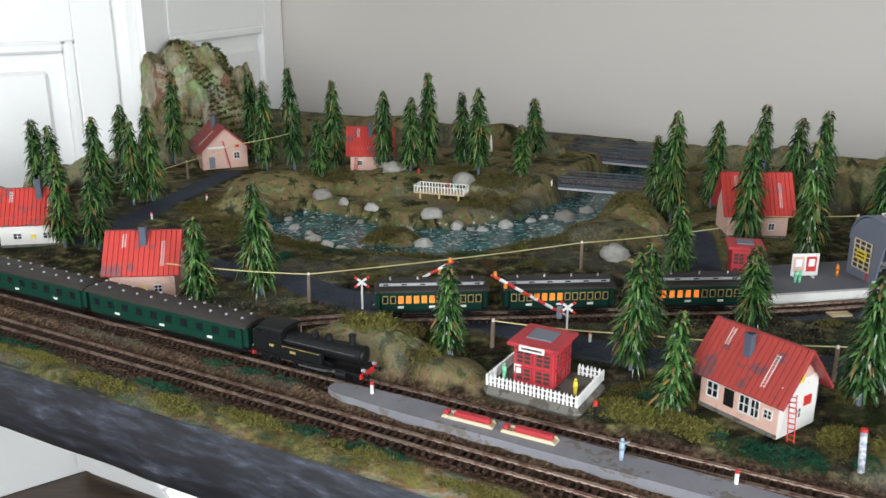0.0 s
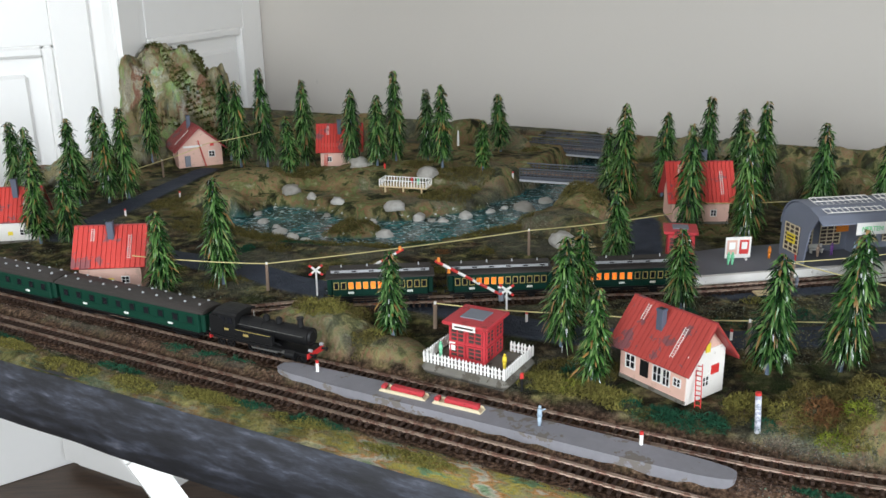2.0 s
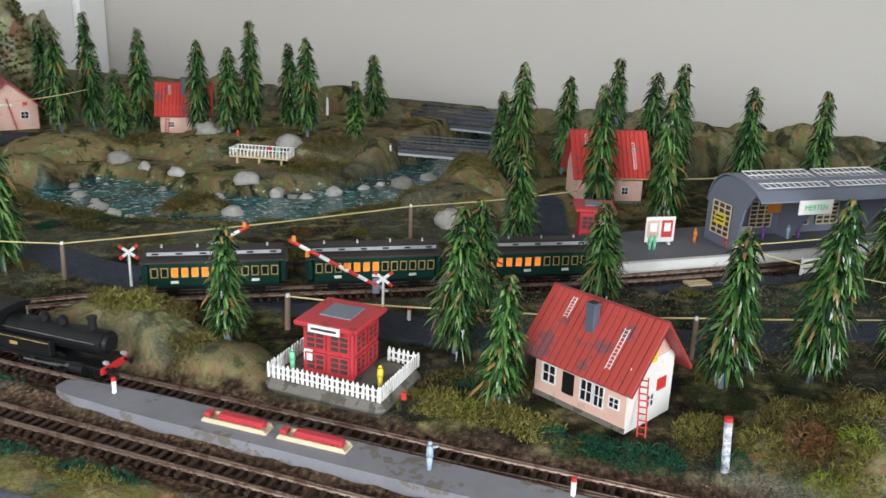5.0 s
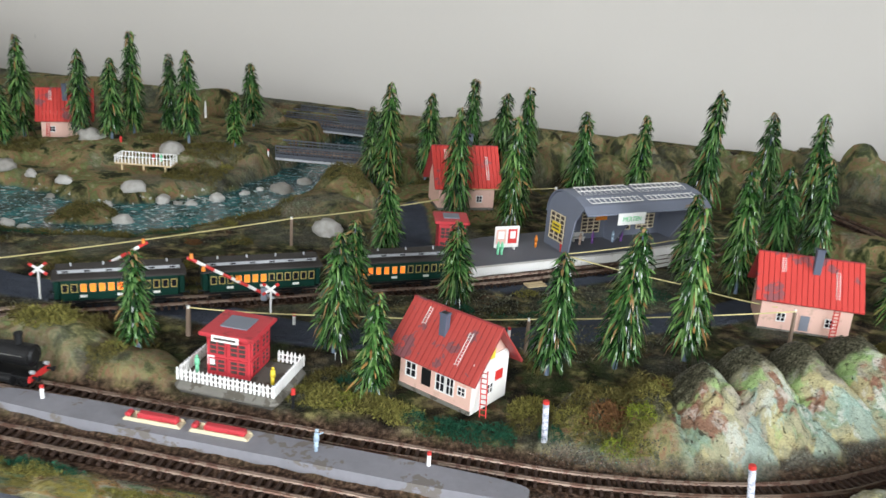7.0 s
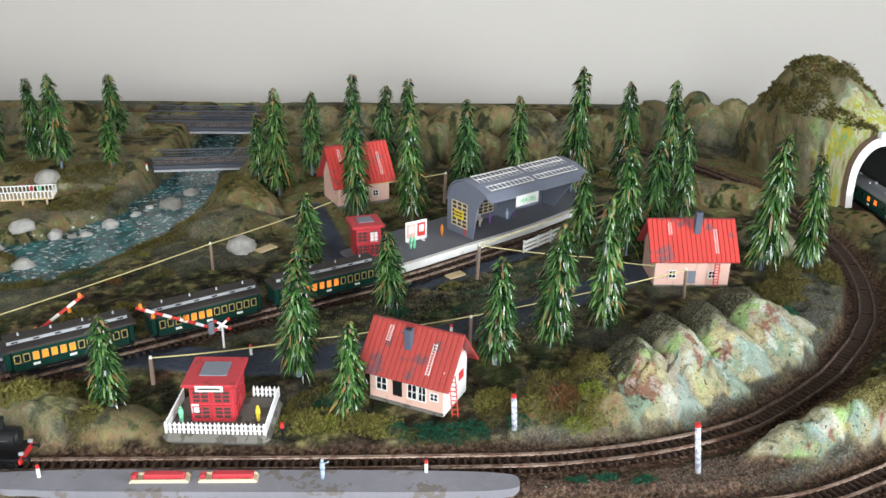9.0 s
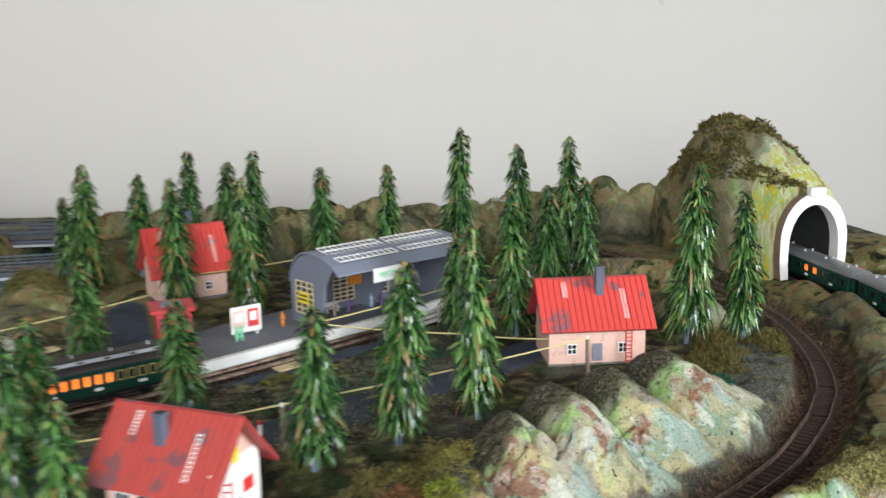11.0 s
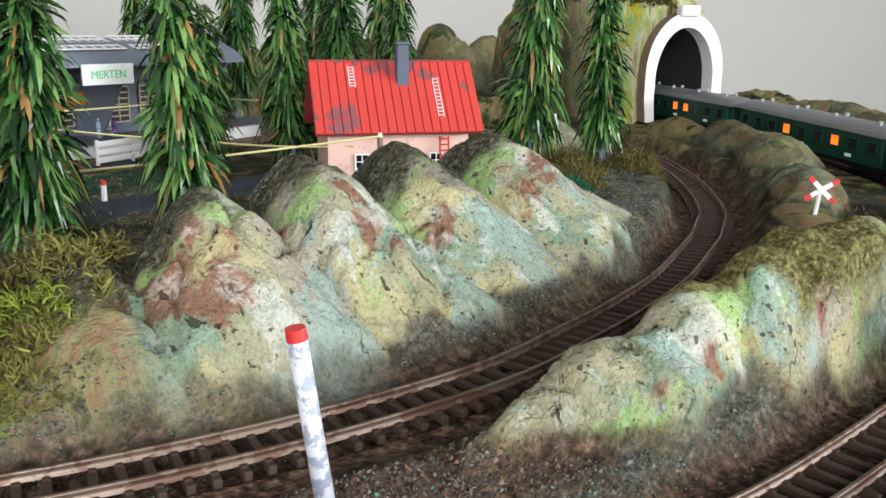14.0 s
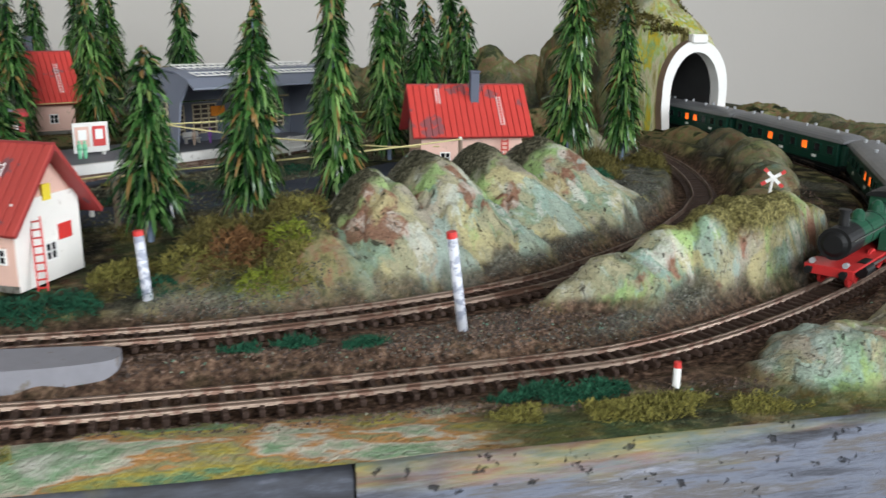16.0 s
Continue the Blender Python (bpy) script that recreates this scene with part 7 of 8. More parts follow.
M["post_white"] = paint("peeling_white_post", (0.6, 0.61, 0.66), 0.45, vary=0.35, scale=420, wear=(0.2, 0.22, 0.3), wear_amount=0.6)
marker_post(0.345, 0.626, -0.016, 0.342, 0.627, 0.0285, 0.0028)
marker_post(0.461, 0.496, -0.0185, 0.454, 0.499, 0.0355, 0.0028)
lamp = empty_thing("signal_lamp", pose(0.142, 0.722, -0.0145), "small black signal post with a red lamp beside the track", "signal lamp")
part("post", cyl((0, 0, -0.003), (0, 0, 0.014), 0.0016, 0.0015, 8), M["black"], lamp)
part("lamp_head", cyl((0, 0, 0.014), (0, 0, 0.0195), 0.0022, 0.0018, 8), M["red"], lamp, "red lamp head")


def cord(pts, sag=0.002, r=0.00075):
    """One thin tube through the places given, sagging a little between them."""
    line = []
    for a, b in zip(pts, pts[1:]):
        a, b = Vector(a), Vector(b)
        line += [a.lerp(b, i / 8) - Vector((0, 0, sag * 4 * (i / 8) * (1 - i / 8))) for i in range(8)]
    line.append(Vector(pts[-1]))
    rows = []
    for i, p in enumerate(line):
        d = (line[min(i + 1, len(line) - 1)] - line[max(i - 1, 0)]).normalized()
        side = d.cross(Vector((0, 0, 1))).normalized()
        up = side.cross(d)
        rows.append([tuple(p + side * r * math.cos(2 * math.pi * k / 6) + up * r * math.sin(2 * math.pi * k / 6)) for k in range(7)])
    return grid_mesh("cord", rows, M["string"])


def pole(x, y, h, label="short brown wooden pole with a pale top", r=0.0022):
    z = height(x, y)
    e = empty_thing("wooden_pole", pose(x, y, z, rs.uniform(-2, 2), rs.uniform(-2, 2), 0), label, "pole", "poles of the cord line")
    part("shaft", cyl((0, 0, -0.003), (0, 0, h), r, r * 0.9, 9), M["post_wood"], e)
    part("pole_top", cyl((0, 0, h), (0, 0, h + 0.003), r * 0.7, r * 0.6, 8), M["white_card"], e)
    return (x, y, z + h + 0.001)


p1, p2 = pole(-0.165, 1.008, 0.036), pole(0.189, 1.12, 0.036)
p3, p4, p5 = pole(0.055, 0.874, 0.030, r=0.0026), pole(0.387, 0.780, 0.036), pole(0.689, 0.753, 0.038)
p6, p7, p8 = pole(0.486, 0.925, 0.048, r=0.0026), pole(-0.505, 1.68, 0.034), (-0.335, 1.0, 0.046)
p9, p10 = pole(0.60, 1.21, 0.05, r=0.003), pole(-0.60, 1.47, 0.03)
for k, pts in enumerate(([p8, p1, p2, (0.424, 1.235, height(0.43, 1.235) + 0.028)], [p3, (0.203, 0.838, 0.022), p4, p5], [p6, (0.70, 0.985, 0.046), (0.79, 1.0, 0.04)], [p6, (0.62, 0.86, 0.03), (0.695, 0.79, 0.028)], [p10, p7, (-0.42, 1.72, 0.062), (-0.31, 1.75, 0.08)], [(0.424, 1.238, 0.045), p9])):
    thing("cord", cord(pts), M["string"], Matrix(), ("straw coloured cord strung between wooden poles", "straw coloured cord running to the card houses")[k % 2], "cord", "cords of the line")

# ---- on the platforms ----


def figurine(x, y, z, mat, h=0.019, label="", turn=0, arm=False):
    bm = cyl((0, 0, 0), (0, 0, h * 0.46), 0.0016, 0.0021, 8)
    add_cyl(bm, (0, 0, h * 0.46), (0, 0, h * 0.80), 0.0026, 0.0021, 8)
    bmesh.ops.create_icosphere(bm, subdivisions=1, radius=h * 0.085, matrix=Matrix.Translation((0, 0, h * 0.90)))
    if arm:
        add_cyl(bm, (0.001, 0, h * 0.72), (0.006, -0.001, h * 0.9), 0.0008, 0.0006, 6)
    return thing("figurine", bm, M[mat], pose(x, y, z, 0, 0, turn), label or "tiny plain painted plastic figurine on the platform", "figurine", "figurines on the layout", smooth=True)


figurine(0.151, 0.644, -0.0105, "blue_fig", 0.021, "tiny pale blue plastic figurine with raised arm", -30, True)
for x, y, mat in ((0.452, 1.048, "green_fig"), (0.457, 1.047, "green_fig"), (0.516, 1.072, "orange"), (0.545, 1.052, "red"), (0.607, 1.083, "purple"), (0.585, 1.077, "skin"), (0.655, 1.088, "purple"), (0.64, 1.085, "blue_fig")):
    figurine(x, y, 0.0065, mat, 0.018)
figurine(0.515, 0.972, 0.0, "slate", 0.016, "tiny dark plastic figurine beside the track")
figurine(0.0615, 0.779, -0.0015, "green_fig", 0.018, "tiny green plastic figurine inside the fence")
figurine(0.1265, 0.745, -0.0015, "yellow", 0.018, "tiny yellow plastic figurine inside the fence")
figurine(-0.108, 1.545, -0.03, "orange", 0.016, "tiny orange plastic figurine on the stream bank")
figurine(-0.045, 1.60, height(-0.045, 1.60), "red", 0.012, "tiny red plastic figurine in the grass")

po = empty_thing("poster_board", pose(0.470, 1.066, 0.0065, 0, 0, 4), "white poster board with pink and red posters on the platform", "poster board")
part("board", box(0, 0, 0.018, 0.036, 0.0016, 0.030, 0.0004), M["white_card"], po)
for x, w_, mat in ((-0.009, 0.014, "pink"), (0.008, 0.013, "red")):
    pp = part("poster", box(x, -0.0012, 0.019, w_, 0.0006, 0.020), M[mat], po)
    part("poster_panel", box(x, -0.0017, 0.021, w_ * 0.6, 0.0004, 0.010), M["white"], pp)
for x in (-0.012, 0.012):
    part("foot", box(x, 0, 0.0015, 0.002, 0.006, 0.003), M["white_card"], po)


def bench(m, label):
    b = empty_thing("bench", m, label, "bench", "benches on the platform")
    part("seat", box(0, 0, 0.0055, 0.020, 0.006, 0.0012), M["white_card"], b)
    part("backrest", box(0, 0.003, 0.0095, 0.020, 0.0010, 0.0055), M["white_card"], b)
    for x in (-0.008, 0.008):
        part("leg", box(x, 0, 0.0025, 0.0012, 0.005, 0.005), M["white_card"], b)


bench(pose(0.590, 1.093, 0.0065, 0, 0, 9), "small white bench before the shelter wall")
bench(pose(0.650, 1.102, 0.0065, 0, 0, 9), "small white bench at the shelter's far end")

wf2 = empty_thing("plank_fence", pose(0.590, 0.967, 0.0, 0, 0, 16), "weathered white plank fence across from the platform", "fence")
for z in (0.006, 0.012, 0.018):
    part("plank", box(0.048, 0, z, 0.096, 0.0014, 0.0042, 0.0003), M["white_card"], wf2)
for x in (0.002, 0.034, 0.064, 0.094):
    part("fence_post", box(x, 0.0016, 0.010, 0.0022, 0.0018, 0.022), M["white_card"], wf2)


def tray(u, label):
    t = empty_thing("loading_tray", pose(*un(u, 0.640), -0.0105, 0, 0, -28), label, "loading tray", "trays on the island platform")
    bm = bmesh.new()
    add_prism(bm, [(-0.026, 0), (0.026, 0), (0.0235, 0.0034), (-0.0235, 0.0034)], -0.0058, -0.0048)
    add_prism(bm, [(-0.026, 0), (0.026, 0), (0.0235, 0.0034), (-0.0235, 0.0034)], 0.0048, 0.0058)
    add_box(bm, 0, 0, 0.0006, 0.052, 0.0096, 0.0012)
    part("tray", bm, M["cream"], t)
    part("load", box(0.004, 0, 0.0042, 0.036, 0.0078, 0.0054, 0.0012), M["hut_red"], t, "red block of goods")
    part("end_block", box(-0.0225, 0, 0.0038, 0.005, 0.008, 0.0046, 0.0012), M["hut_red"], t, "small red end block")


tray(-0.312, "cream tray loaded with a red block")
tray(-0.252, "cream tray loaded with a long red block")
sc = empty_thing("plank_stack", pose(0.464, 0.944, 0.0025, 0, 0, 8), "pale wooden planks stacked beside the track", "planks")
for i in range(4):
    part("plank", box(0, -0.005 + 0.0034 * i, 0.001 + 0.0004 * (i % 2), 0.026, 0.003, 0.0018), M["wood_pale"], sc)
sc2 = empty_thing("plank_stack", pose(0.275, 1.155, height(0.275, 1.155), 0, 0, 20), "pale wooden pallet lying in the grass", "planks")
for i in range(4):
    part("plank", box(0, -0.006 + 0.004 * i, 0.001, 0.030, 0.003, 0.0018), M["wood_pale"], sc2)

# garden terrace above the stream
te = empty_thing("terrace", pose(-0.002, 1.522, 0.002, 0, 0, -18), "white railed wooden terrace on stilts above the stream", "terrace")
part("deck", box(0, 0, 0.010, 0.094, 0.034, 0.003, 0.0004), M["wood_pale"], te)
for x in (-0.036, 0.0, 0.036):
    for y in (-0.013, 0.013):
        part("stilt", cyl((x, y, -0.024), (x, y, 0.009), 0.0018, 0.0018, 6), M["wood_pale"], te)
for y in (-0.0165, 0.0165):
    rl = part("railing", box(0, y, 0.0225, 0.094, 0.0012, 0.0014), M["white"], te)
    for i in range(17):
        part("baluster", box(-0.046 + 0.00575 * i, y, 0.0165, 0.0016, 0.0010, 0.0115), M["white"], rl)
for x in (-0.0465, 0.0465):
    rl = part("railing", box(x, 0, 0.0225, 0.0012, 0.032, 0.0014), M["white"], te)
    for i in range(5):
        part("baluster", box(x, -0.0125 + 0.00625 * i, 0.0165, 0.0010, 0.0016, 0.0115), M["white"], rl)
figurine(0.01, 1.522, 0.0155, "red", 0.013, "tiny red plastic figurine on the terrace")
figurine(0.022, 1.515, 0.0155, "green_fig", 0.013, "tiny green plastic figurine on the terrace")

# ---- moss, foam grass and scrub ----


def tufts(name, label, mat, spots, size=0.004, per=1.0, lift=1.0, seed=1):
    """Clumps of small twisted fronds spread over ellipses x, y, half axes, turn, count; they sit on the ground."""
    rd = np.random.RandomState(seed)
    for cx, cy, a, b, turn, count in spots:
        k = int(count * per * 2.0)
        r, t = np.sqrt(rd.rand(k)), rd.rand(k) * 2 * math.pi
        lx, ly = a * r * np.cos(t), b * r * np.sin(t)
        c, s_ = math.cos(radians(turn)), math.sin(radians(turn))
        x, y = cx + lx * c - ly * s_, cy + lx * s_ + ly * c
        keep = vnoise(x, y, 55, seed) > 0.30
        x, y, r = x[keep], y[keep], r[keep]
        g, mk = land(x, y)
        dry = (-AY * x + AX * y - edge_shift(AX * x + AY * y) > 0.508) & ((g > -0.019) | (y < 1.0)) & (mk["road"] < 0.3) & (mk["track"] < 0.6) & (mk["bed"] < 0.3)
        x, y, r, g = x[dry], y[dry], r[dry], g[dry]
        dome = lift * size * 2.2 * np.clip(1 - r ** 2, 0, 1) * (0.4 + vnoise(x, y, 90, 3))
        verts, faces = [], []
        for xx, yy, zz, dm in zip(x, y, g, dome):
            for j in range(3):
                d = rd.normal(size=3)
                d[2] = abs(d[2]) + 0.35
                d *= size * rd.uniform(0.5, 1.2) / np.linalg.norm(d)
                w = np.cross(d, rd.normal(size=3))
                w *= size * 0.07 / (np.linalg.norm(w) + 1e-9)
                o = np.array([xx, yy, zz + dm * rd.rand() - 0.0006]) + rd.normal(size=3) * size * 0.25
                m_ = o + d * 0.55 + w * rd.uniform(-1.5, 1.5)
                n = len(verts)
                verts += [tuple(o - w), tuple(o + w), tuple(m_ + w * 1.2), tuple(m_ - w * 1.2), tuple(o + d)]
                faces += [(n, n + 1, n + 2, n + 3), (n + 3, n + 2, n + 4)]
        me = bpy.data.meshes.new(name)
        me.from_pydata(verts, [], faces)
        me.materials.append(M[mat])
        tagged(new(name, me), label, "moss" if "moss" in name else "grass", kind="stuff")


def strip(u0, u1, n, half, count, seed, gap=0.0):
    rd = random.Random(seed)
    out, u = [], u0
    while u < u1:
        a = rd.uniform(0.02, 0.05)
        x, y = un(u + a, n + rd.uniform(-0.006, 0.006))
        out.append((x, y, a * 1.1, half * rd.uniform(0.6, 1.2), -28, int(count * a / 0.035)))
        u += 2 * a + rd.uniform(0, gap)
    return out


tufts("yellow_moss", "dry yellow-green moss along the board's front edge", "moss_y", strip(-1.20, -0.25, 0.551, 0.010, 210, 3, 0.045) + [(*un(-0.435, 0.643), 0.018, 0.012, -28, 150), (*un(0.018, 0.670), 0.03, 0.012, -28, 200)], 0.003, per=2.0, lift=0.7, seed=11)
tufts("yellow_moss", "dry yellow-green moss along the board's front edge", "moss_y", [(*un(-0.06, 0.547), 0.04, 0.008, -28, 120), (*un(0.190, 0.554), 0.03, 0.008, -28, 170), (*un(0.235, 0.550), 0.04, 0.010, -28, 300), (*un(0.283, 0.546), 0.025, 0.009, -28, 170)], 0.003, per=2.2, lift=0.7, seed=12)
tufts("foam_grass", "dark green foam grass beside the track", "moss_g", [(*un(-0.83, 0.567), 0.05, 0.008, -28, 260), (*un(-0.62, 0.564), 0.035, 0.007, -28, 160), (*un(-0.40, 0.560), 0.075, 0.008, -28, 420), (0.382, 0.526, 0.042, 0.007, -27, 620), (0.350, 0.553, 0.02, 0.006, -27, 160), (*un(0.198, 0.573), 0.034, 0.012, -28, 640), (-0.215, 0.831, 0.05, 0.008, -28, 240), (*un(0.060, 0.685), 0.045, 0.008, -35, 300), (*un(0.127, 0.692), 0.045, 0.009, -40, 320), (0.262, 0.664, 0.045, 0.016, -50, 520), (*un(-0.55, 0.642), 0.05, 0.010, -28, 260)], 0.0034, lift=0.7, seed=13)
tufts("brown_moss", "brown-green moss scrub on the hill's end", "moss_b", [(0.437, 0.638, 0.016, 0.010, -20, 130), (0.418, 0.652, 0.016, 0.010, 10, 130), (0.394, 0.656, 0.016, 0.012, 10, 160), (0.446, 0.662, 0.016, 0.010, 0, 120), (0.80, 0.70, 0.05, 0.035, 20, 700), (0.87, 0.74, 0.05, 0.03, 30, 700), (0.92, 0.715, 0.03, 0.03, 0, 420)], 0.0046, lift=1.5, seed=14)
tufts("rust_moss", "rust brown moss clump on the rock", "moss_r", [(0.400, 0.625, 0.014, 0.012, 0, 150), (0.425, 0.626, 0.012, 0.010, 0, 120)], 0.004, per=2, lift=1.4, seed=15)
tufts("yellow_moss", "yellow moss scrub beside the rocks", "moss_y", [(0.440, 0.614, 0.012, 0.012, 0, 150), (0.421, 0.600, 0.010, 0.009, 0, 90), (0.189, 0.729, 0.045, 0.022, -30, 420), (0.231, 0.694, 0.03, 0.018, -40, 260), (-0.074, 0.868, 0.03, 0.02, 0, 260), (0.352, 0.676, 0.025, 0.02, 40, 260), (0.158, 0.735, 0.03, 0.015, -30, 200)], 0.0045, per=1.35, seed=16)
tufts("brown_moss", "brown-green scrub on the knolls by the stream", "moss_b", [(-0.22, 1.63, 0.05, 0.05, 0, 420), (0.11, 1.575, 0.06, 0.035, 0, 520), (0.30, 1.34, 0.03, 0.06, 20, 360), (-0.30, 1.30, 0.09, 0.05, -20, 520), (-0.06, 1.215, 0.13, 0.03, -5, 720), (0.14, 1.27, 0.08, 0.04, 20, 520), (-0.08, 1.325, 0.05, 0.03, 0, 500), (0.08, 1.485, 0.06, 0.03, 10, 420), (-0.2, 1.24, 0.06, 0.03, -20, 320), (-0.34, 1.38, 0.06, 0.05, 0, 360), (0.204, 0.756, 0.05, 0.03, 0, 360), (-0.42, 1.45, 0.04, 0.05, 0, 260), (0.03, 1.63, 0.05, 0.03, 0, 260), (-0.022, 0.874, 0.06, 0.02, -28, 320)], 0.0046, per=1.5, lift=0.9, seed=17)
tufts("foam_grass", "dark green foam grass in the meadow", "moss_g", [(0.45, 0.87, 0.07, 0.03, 5, 420), (-0.15, 1.22, 0.06, 0.025, -10, 360), (0.58, 0.90, 0.05, 0.03, 5, 300), (0.02, 1.20, 0.05, 0.02, 0, 240)], 0.0034, lift=0.5, seed=18)


def moss_ball(name, label, mat, x, y, r, seed, strands=0):
    """A bushy lump of preserved moss: short curled fronds all round a dome, with a few long stray strands."""
    rd = np.random.RandomState(seed)
    base = np.array([x, y, height(x, y) - 0.15 * r])
    verts, faces = [], []

    def ribbon(p, d, curl, half, steps):
        for i in range(steps + 1):
            w = np.cross(d, curl)
            w *= half * (1 - 0.75 * i / steps) / (np.linalg.norm(w) + 1e-9)
            verts.extend([tuple(p - w), tuple(p + w)])
            if i:
                k = len(verts)
                faces.append((k - 4, k - 3, k - 1, k - 2))
            p, d = p + d, d * 0.92 + np.cross(curl, d) * 0.55

    for i in range(420):
        out = rd.normal(size=3)
        out[2] = abs(out[2]) * 0.9
        out /= np.linalg.norm(out)
        lump = 0.62 + 0.5 * float(vnoise(np.array([out[0] + 3 + out[2]]), np.array([out[1] + 2.0]), 2.6, seed)[0])
        p = base + out * r * lump * np.array([1.15, 0.95, 0.85])
        d = out * 0.6 + rd.normal(size=3) * 0.5
        curl = rd.normal(size=3)
        ribbon(p, d * r * 0.11, curl / np.linalg.norm(curl), r * 0.035, 3)
    for i in range(strands):
        out = rd.normal(size=3)
        out[2] = abs(out[2]) + 0.4
        out /= np.linalg.norm(out)
        curl = rd.normal(size=3)
        ribbon(base + out * r * 0.6, out * r * 0.2, curl / np.linalg.norm(curl) * 0.5, r * 0.05, 7)
    me = bpy.data.meshes.new(name)
    me.from_pydata(verts, [], faces)
    me.materials.append(M[mat])
    tagged(new(name, me), label, "moss", kind="stuff")


for i, (x, y, r, mat) in enumerate([(0.269, 0.665, 0.011, "moss_g"), (0.284, 0.657, 0.012, "moss_g"), (0.300, 0.648, 0.011, "moss_g"), (0.312, 0.638, 0.009, "moss_g"), (0.255, 0.669, 0.008, "moss_b"), (0.192, 0.724, 0.012, "moss_l"), (0.209, 0.713, 0.011, "moss_b"), (0.228, 0.697, 0.010, "moss_y"), (0.242, 0.685, 0.010, "moss_g"), (0.174, 0.762, 0.012, "moss_b"), (0.197, 0.752, 0.011, "moss_g"), (0.217, 0.733, 0.010, "moss_l"), (-0.064, 0.873, 0.013, "moss_y"), (-0.033, 0.861, 0.012, "moss_b"), (-0.095, 0.878, 0.012, "moss_b"), (-0.013, 0.832, 0.010, "moss_y")]):
    moss_ball("moss_bush", "small bushy moss clump beside the track and houses", mat, x, y, r, 50 + i, i % 4)
for i, (x, y, r, mat) in enumerate([(0.383, 0.614, 0.013, "moss_b"), (0.415, 0.591, 0.011, "moss_y"), (0.399, 0.598, 0.012, "moss_l"), (0.373, 0.635, 0.014, "moss_y"), (0.359, 0.656, 0.012, "moss_b"), (0.386, 0.649, 0.013, "moss_b"), (0.424, 0.665, 0.013, "moss_b"), (0.352, 0.630, 0.010, "moss_g"), (0.333, 0.653, 0.011, "moss_b"), (0.313, 0.648, 0.010, "moss_g")]):
    moss_ball("hill_end_moss", "bushy moss lump at the end of the rock hills", mat, x, y, r, 20 + i, i % 3)
moss_ball("rust_moss", "rust brown bushy moss lump on the rock", "moss_r", 0.397, 0.623, 0.016, 1, 2)
moss_ball("rust_moss", "brown bushy moss lump on the rock", "moss_b", 0.408, 0.613, 0.013, 2, 2)
moss_ball("green_moss", "bright yellow-green moss lump on the rock", "moss_l", 0.428, 0.613, 0.013, 3)
moss_ball("green_moss", "yellow-green moss lump with stray strands", "moss_y", 0.445, 0.631, 0.012, 4, 5)
moss_ball("brown_moss", "brown-green moss lump with stray strands", "moss_b", 0.429, 0.636, 0.014, 5, 7)
moss_ball("brown_moss", "brown-green moss lump with stray strands", "moss_b", 0.411, 0.642, 0.014, 6, 7)
moss_ball("yellow_moss", "dry yellow moss lump beside the rock", "moss_y", 0.462, 0.645, 0.010, 7, 4)


def clumps(name, label, mat, count, seed, size, lift):
    """Many small moss clumps strewn over the meadow and its banks."""
    rd = random.Random(seed)
    spots = []
    while len(spots) < count:
        u, n = rd.uniform(-0.85, 0.42), rd.uniform(0.70, 1.78)
        x, y = un(u, n)
        r = rd.uniform(0.007, 0.022)
        spots.append((x, y, r * rd.uniform(1.0, 1.8), r, rd.uniform(0, 180), int(40 + 5200 * r)))
    tufts(name, label, mat, spots, size, lift=lift, seed=seed)


clumps("brown_moss", "small olive moss clump in the meadow", "moss_b", 26, 31, 0.0040, 0.9)
clumps("dark_moss", "small dark green moss clump in the meadow", "moss_g", 16, 32, 0.0036, 0.7)
clumps("yellow_moss", "small yellow-green moss clump in the meadow", "moss_y", 12, 33, 0.0036, 0.8)
clumps("rust_moss", "small rust brown moss clump in the meadow", "moss_r", 8, 34, 0.0036, 0.6)


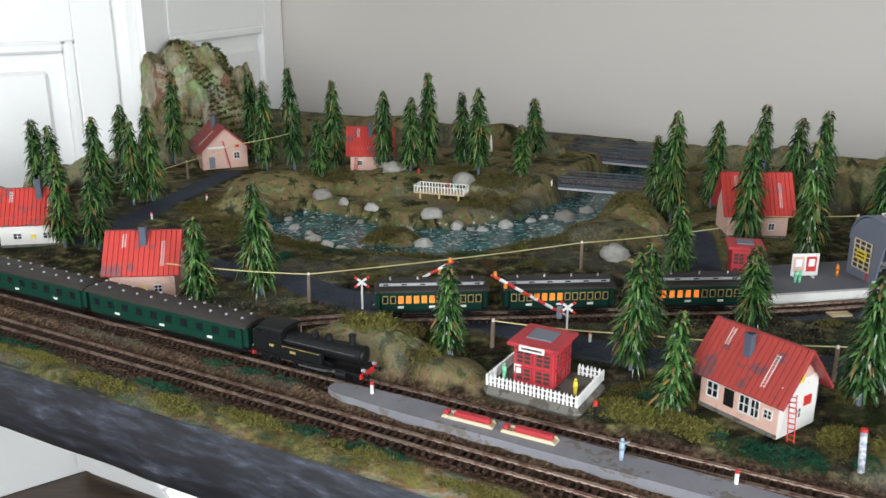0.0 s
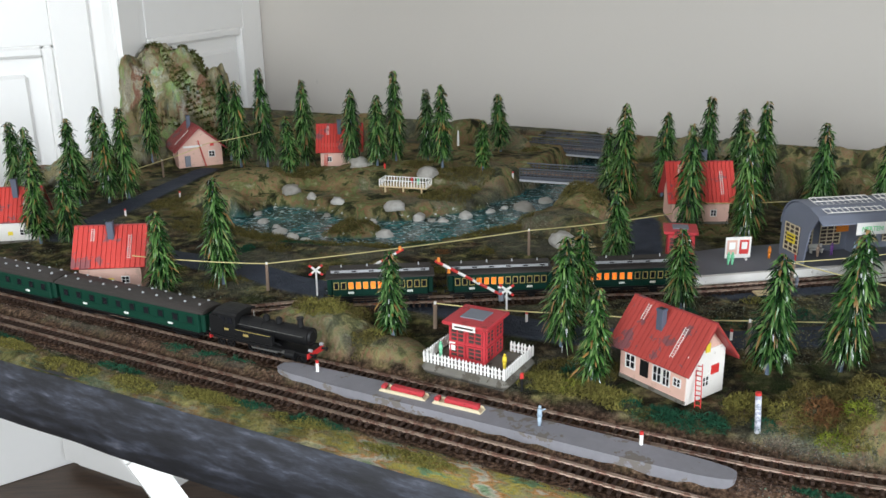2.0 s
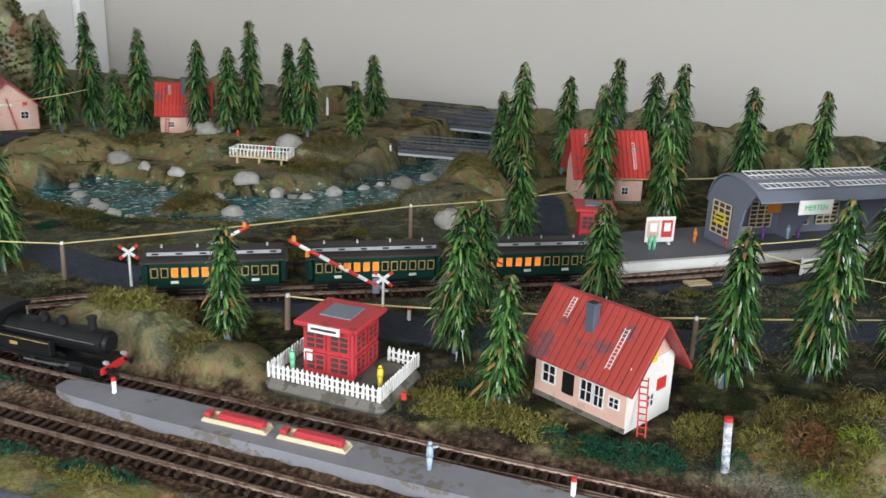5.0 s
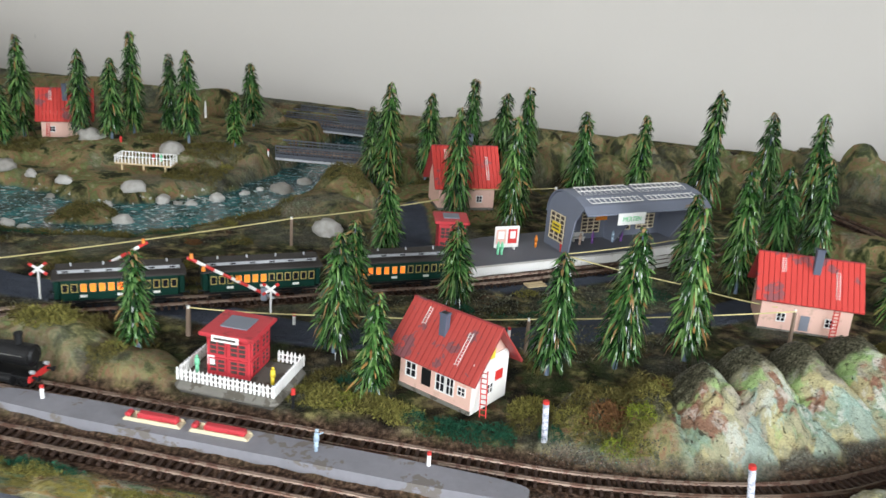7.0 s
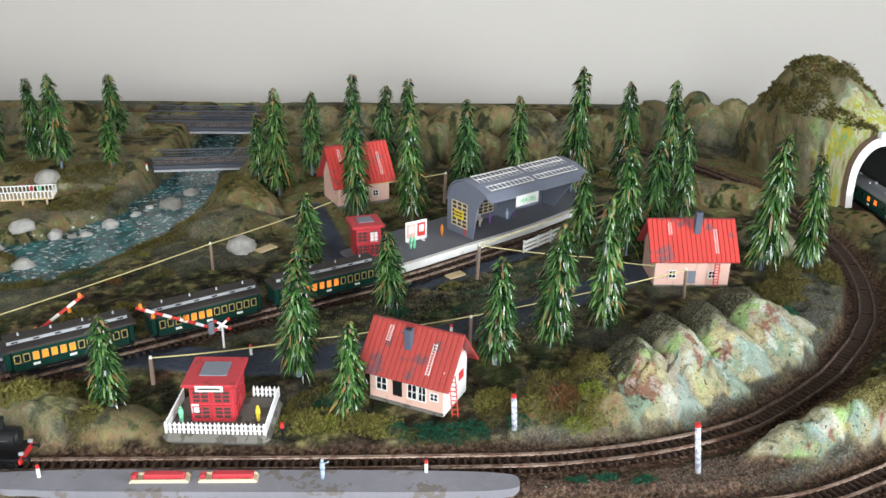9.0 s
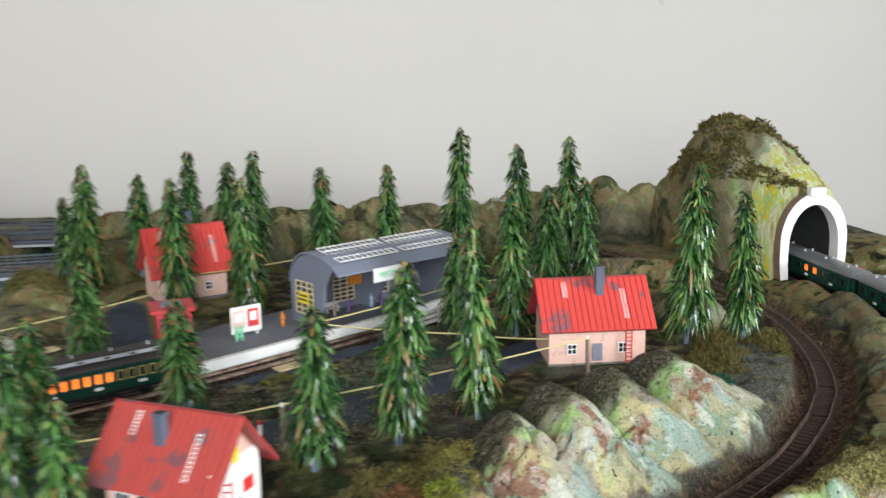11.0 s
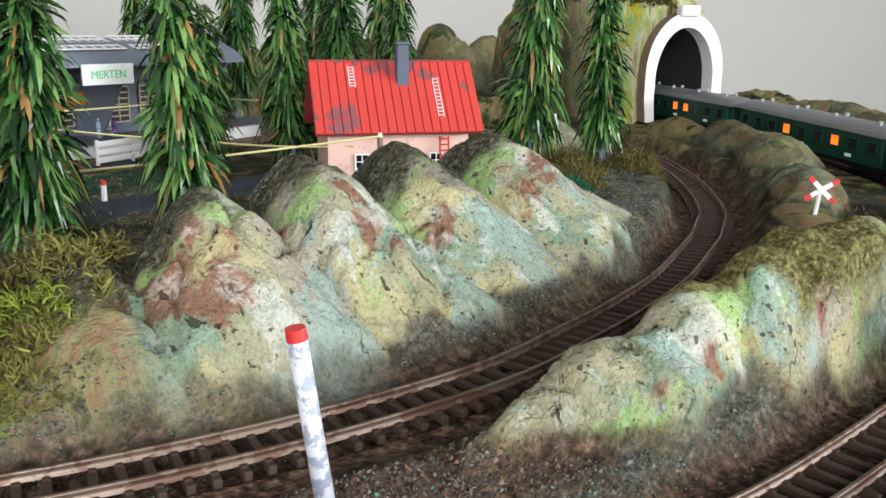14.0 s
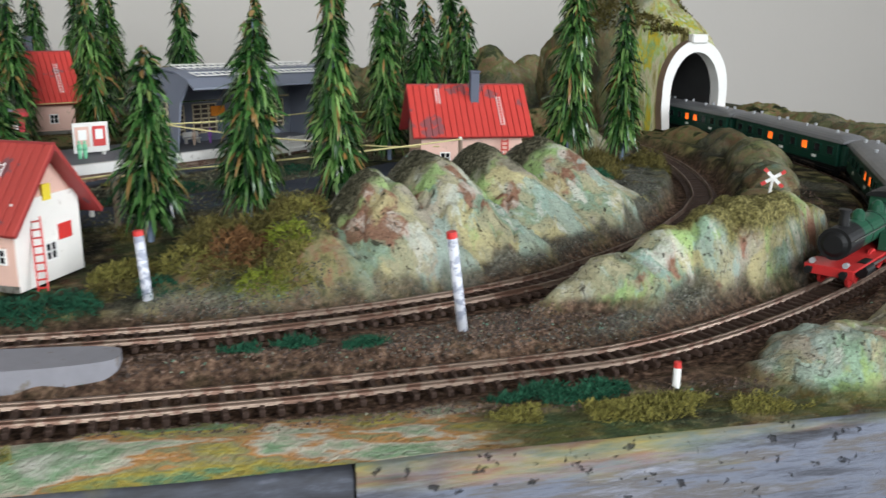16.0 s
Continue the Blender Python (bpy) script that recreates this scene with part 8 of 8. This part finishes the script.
def grit(name, label, lo, hi, spots, size=0.0008, seed=3, off_rock=0.4):
    """Fine loose scatter: small chips lying on the ground within ellipses x, y, half axes, turn, count."""
    m, nt, b = make_mat(name, 0.9)
    g = nt.nodes.new("ShaderNodeNewGeometry")
    nt.links.new(ramp(nt, g.outputs["Random Per Island"], [(0.0, lo), (0.7, tuple((p * 2 + q) / 3 for p, q in zip(lo, hi))), (0.97, hi), (1.0, (0.08, 0.2, 0.14))]), b.inputs["Base Color"])
    rd = np.random.RandomState(seed)
    xs, ys = [], []
    for cx, cy, a, bb, turn, count in spots:
        r, t = np.sqrt(rd.rand(count)), rd.rand(count) * 2 * math.pi
        lx, ly = a * r * np.cos(t), bb * r * np.sin(t)
        c, s_ = math.cos(radians(turn)), math.sin(radians(turn))
        xs.append(cx + lx * c - ly * s_)
        ys.append(cy + lx * s_ + ly * c)
    x, y = np.concatenate(xs), np.concatenate(ys)
    z, masks = land(x, y)
    keep = ((masks["track"] < 0.5) | (rd.rand(len(x)) < 0.25)) & (masks["rock"] < off_rock) & ((z > -0.012) | (y < 1.0)) & (-AY * x + AX * y - edge_shift(AX * x + AY * y) > 0.512)
    x, y, z = x[keep], y[keep], z[keep]
    k = len(x)
    tetra = np.array([(1, 0, -0.3), (-0.6, 0.8, -0.3), (-0.5, -0.8, -0.3), (0.1, 0.1, 0.7)])
    sc = size * rd.uniform(0.4, 1.5, (k, 1, 1)) * rd.uniform(0.5, 1.6, (k, 1, 3))
    an = rd.rand(k) * 6.283
    rot = np.stack([np.stack([np.cos(an), -np.sin(an), 0 * an], -1), np.stack([np.sin(an), np.cos(an), 0 * an], -1), np.stack([0 * an, 0 * an, 0 * an + 1], -1)], 1)
    v = np.einsum("kij,kvj->kvi", rot, tetra[None] * sc) + np.stack([x, y, z + size * 0.2], -1)[:, None, :]
    f = (np.arange(k)[:, None, None] * 4 + np.array([(0, 1, 3), (1, 2, 3), (2, 0, 3)])[None]).reshape(-1, 3)
    me = bpy.data.meshes.new(name)
    me.from_pydata(v.reshape(-1, 3).tolist(), [], f.tolist())
    me.materials.append(m)
    tagged(new(name, me), label, "gravel", kind="stuff")


grit("foot_scatter", "grey-green scatter at the foot of the rock hills", (0.02, 0.021, 0.017), (0.17, 0.165, 0.14), [(fx, fy, 0.05, 0.022, math.degrees(math.atan2(fy - ty, fx - tx)) + 90, 1900) for tx, ty, h, fx, fy, w, bk in HUMPS] + [(0.583, 0.438, 0.10, 0.016, -8, 2600), (0.692, 0.424, 0.06, 0.014, 0, 1600), (0.517, 0.452, 0.05, 0.014, -10, 1200), (0.794, 0.657, 0.06, 0.04, 30, 2200), (0.86, 0.72, 0.06, 0.04, 30, 1800), (0.462, 0.490, 0.05, 0.02, -10, 900)], 0.00062, seed=21)
grit("hill_scatter", "dark scatter dusted over the hill tops", (0.03, 0.028, 0.02), (0.2, 0.18, 0.13), [(tx + 0.006, ty + 0.012, 0.032, 0.024, -28, 1500) for tx, ty, h, fx, fy, w, bk in HUMPS], 0.0007, seed=22, off_rock=0.6)
grit("ballast_stones", "brown ballast crumbs along the tracks", (0.025, 0.016, 0.012), (0.2, 0.13, 0.095), [(*un(-0.9 + 0.16 * i, 0.636), 0.09, 0.03, -28, 900) for i in range(9)] + [(*un(-0.9 + 0.16 * i, 0.566), 0.09, 0.012, -28, 600) for i in range(9)] + [(0.462, 0.480, 0.08, 0.03, -20, 2200), (0.519, 0.486, 0.06, 0.012, -5, 900), (0.335, 0.533, 0.07, 0.03, -28, 1600), (0.676, 0.397, 0.07, 0.016, 5, 900), (0.882, 0.532, 0.09, 0.018, 38, 1000), (0.365, 0.588, 0.06, 0.02, -28, 1200)], seed=23)
grit("meadow_scatter", "mixed green and grey scatter over the meadow", (0.02, 0.022, 0.012), (0.2, 0.19, 0.12), [(0.5, 0.89, 0.16, 0.05, 5, 2600), (0.301, 0.905, 0.12, 0.05, 10, 1500), (-0.258, 1.011, 0.16, 0.04, -20, 1500), (0.0, 1.22, 0.25, 0.09, 0, 2500), (-0.453, 1.232, 0.14, 0.12, 0, 1600), (0.453, 0.788, 0.1, 0.04, 0, 1500)], 0.0011, seed=24)


def hill_moss(target, low, count, label, mat="moss_b", cover=0.45):
    """Moss over the upper faces of a hill or crag, above the height low."""
    ob = bpy.data.objects[target]
    base = ob.parent.matrix_world if ob.parent else Matrix()
    rd = np.random.RandomState(5)
    co = np.array([base @ ob.matrix_basis @ v.co for v in ob.data.vertices])
    top = co[(co[:, 2] > low)]
    pick = top[rd.randint(0, len(top), count)] + rd.normal(size=(count, 3)) * 0.002
    pick = pick[vnoise(pick[:, 0] + pick[:, 2], pick[:, 1] - pick[:, 2], 26, 2) > cover]
    verts, faces = [], []
    for p in pick:
        for j in range(2):
            d = rd.normal(size=3)
            d[2] = abs(d[2]) * 0.6 + 0.2
            d *= 0.006 * rd.uniform(0.5, 1.2) / np.linalg.norm(d)
            w = np.cross(d, rd.normal(size=3))
            w *= 0.0009 / (np.linalg.norm(w) + 1e-9)
            n = len(verts)
            verts += [tuple(p - w), tuple(p + w), tuple(p + d * 0.6 + w), tuple(p + d * 0.6 - w), tuple(p + d)]
            faces += [(n, n + 1, n + 2, n + 3), (n + 3, n + 2, n + 4)]
    me = bpy.data.meshes.new("hill_moss")
    me.from_pydata(verts, [], faces)
    me.materials.append(M[mat])
    tagged(new("hill_moss", me), label, "moss", kind="stuff")


hill_moss("tunnel_hill", 0.13, 10000, "brown-green moss on the tunnel hill's crest")
hill_moss("crag", 0.05, 16000, "dark olive moss over the rock massif", "moss_d", 0.36)
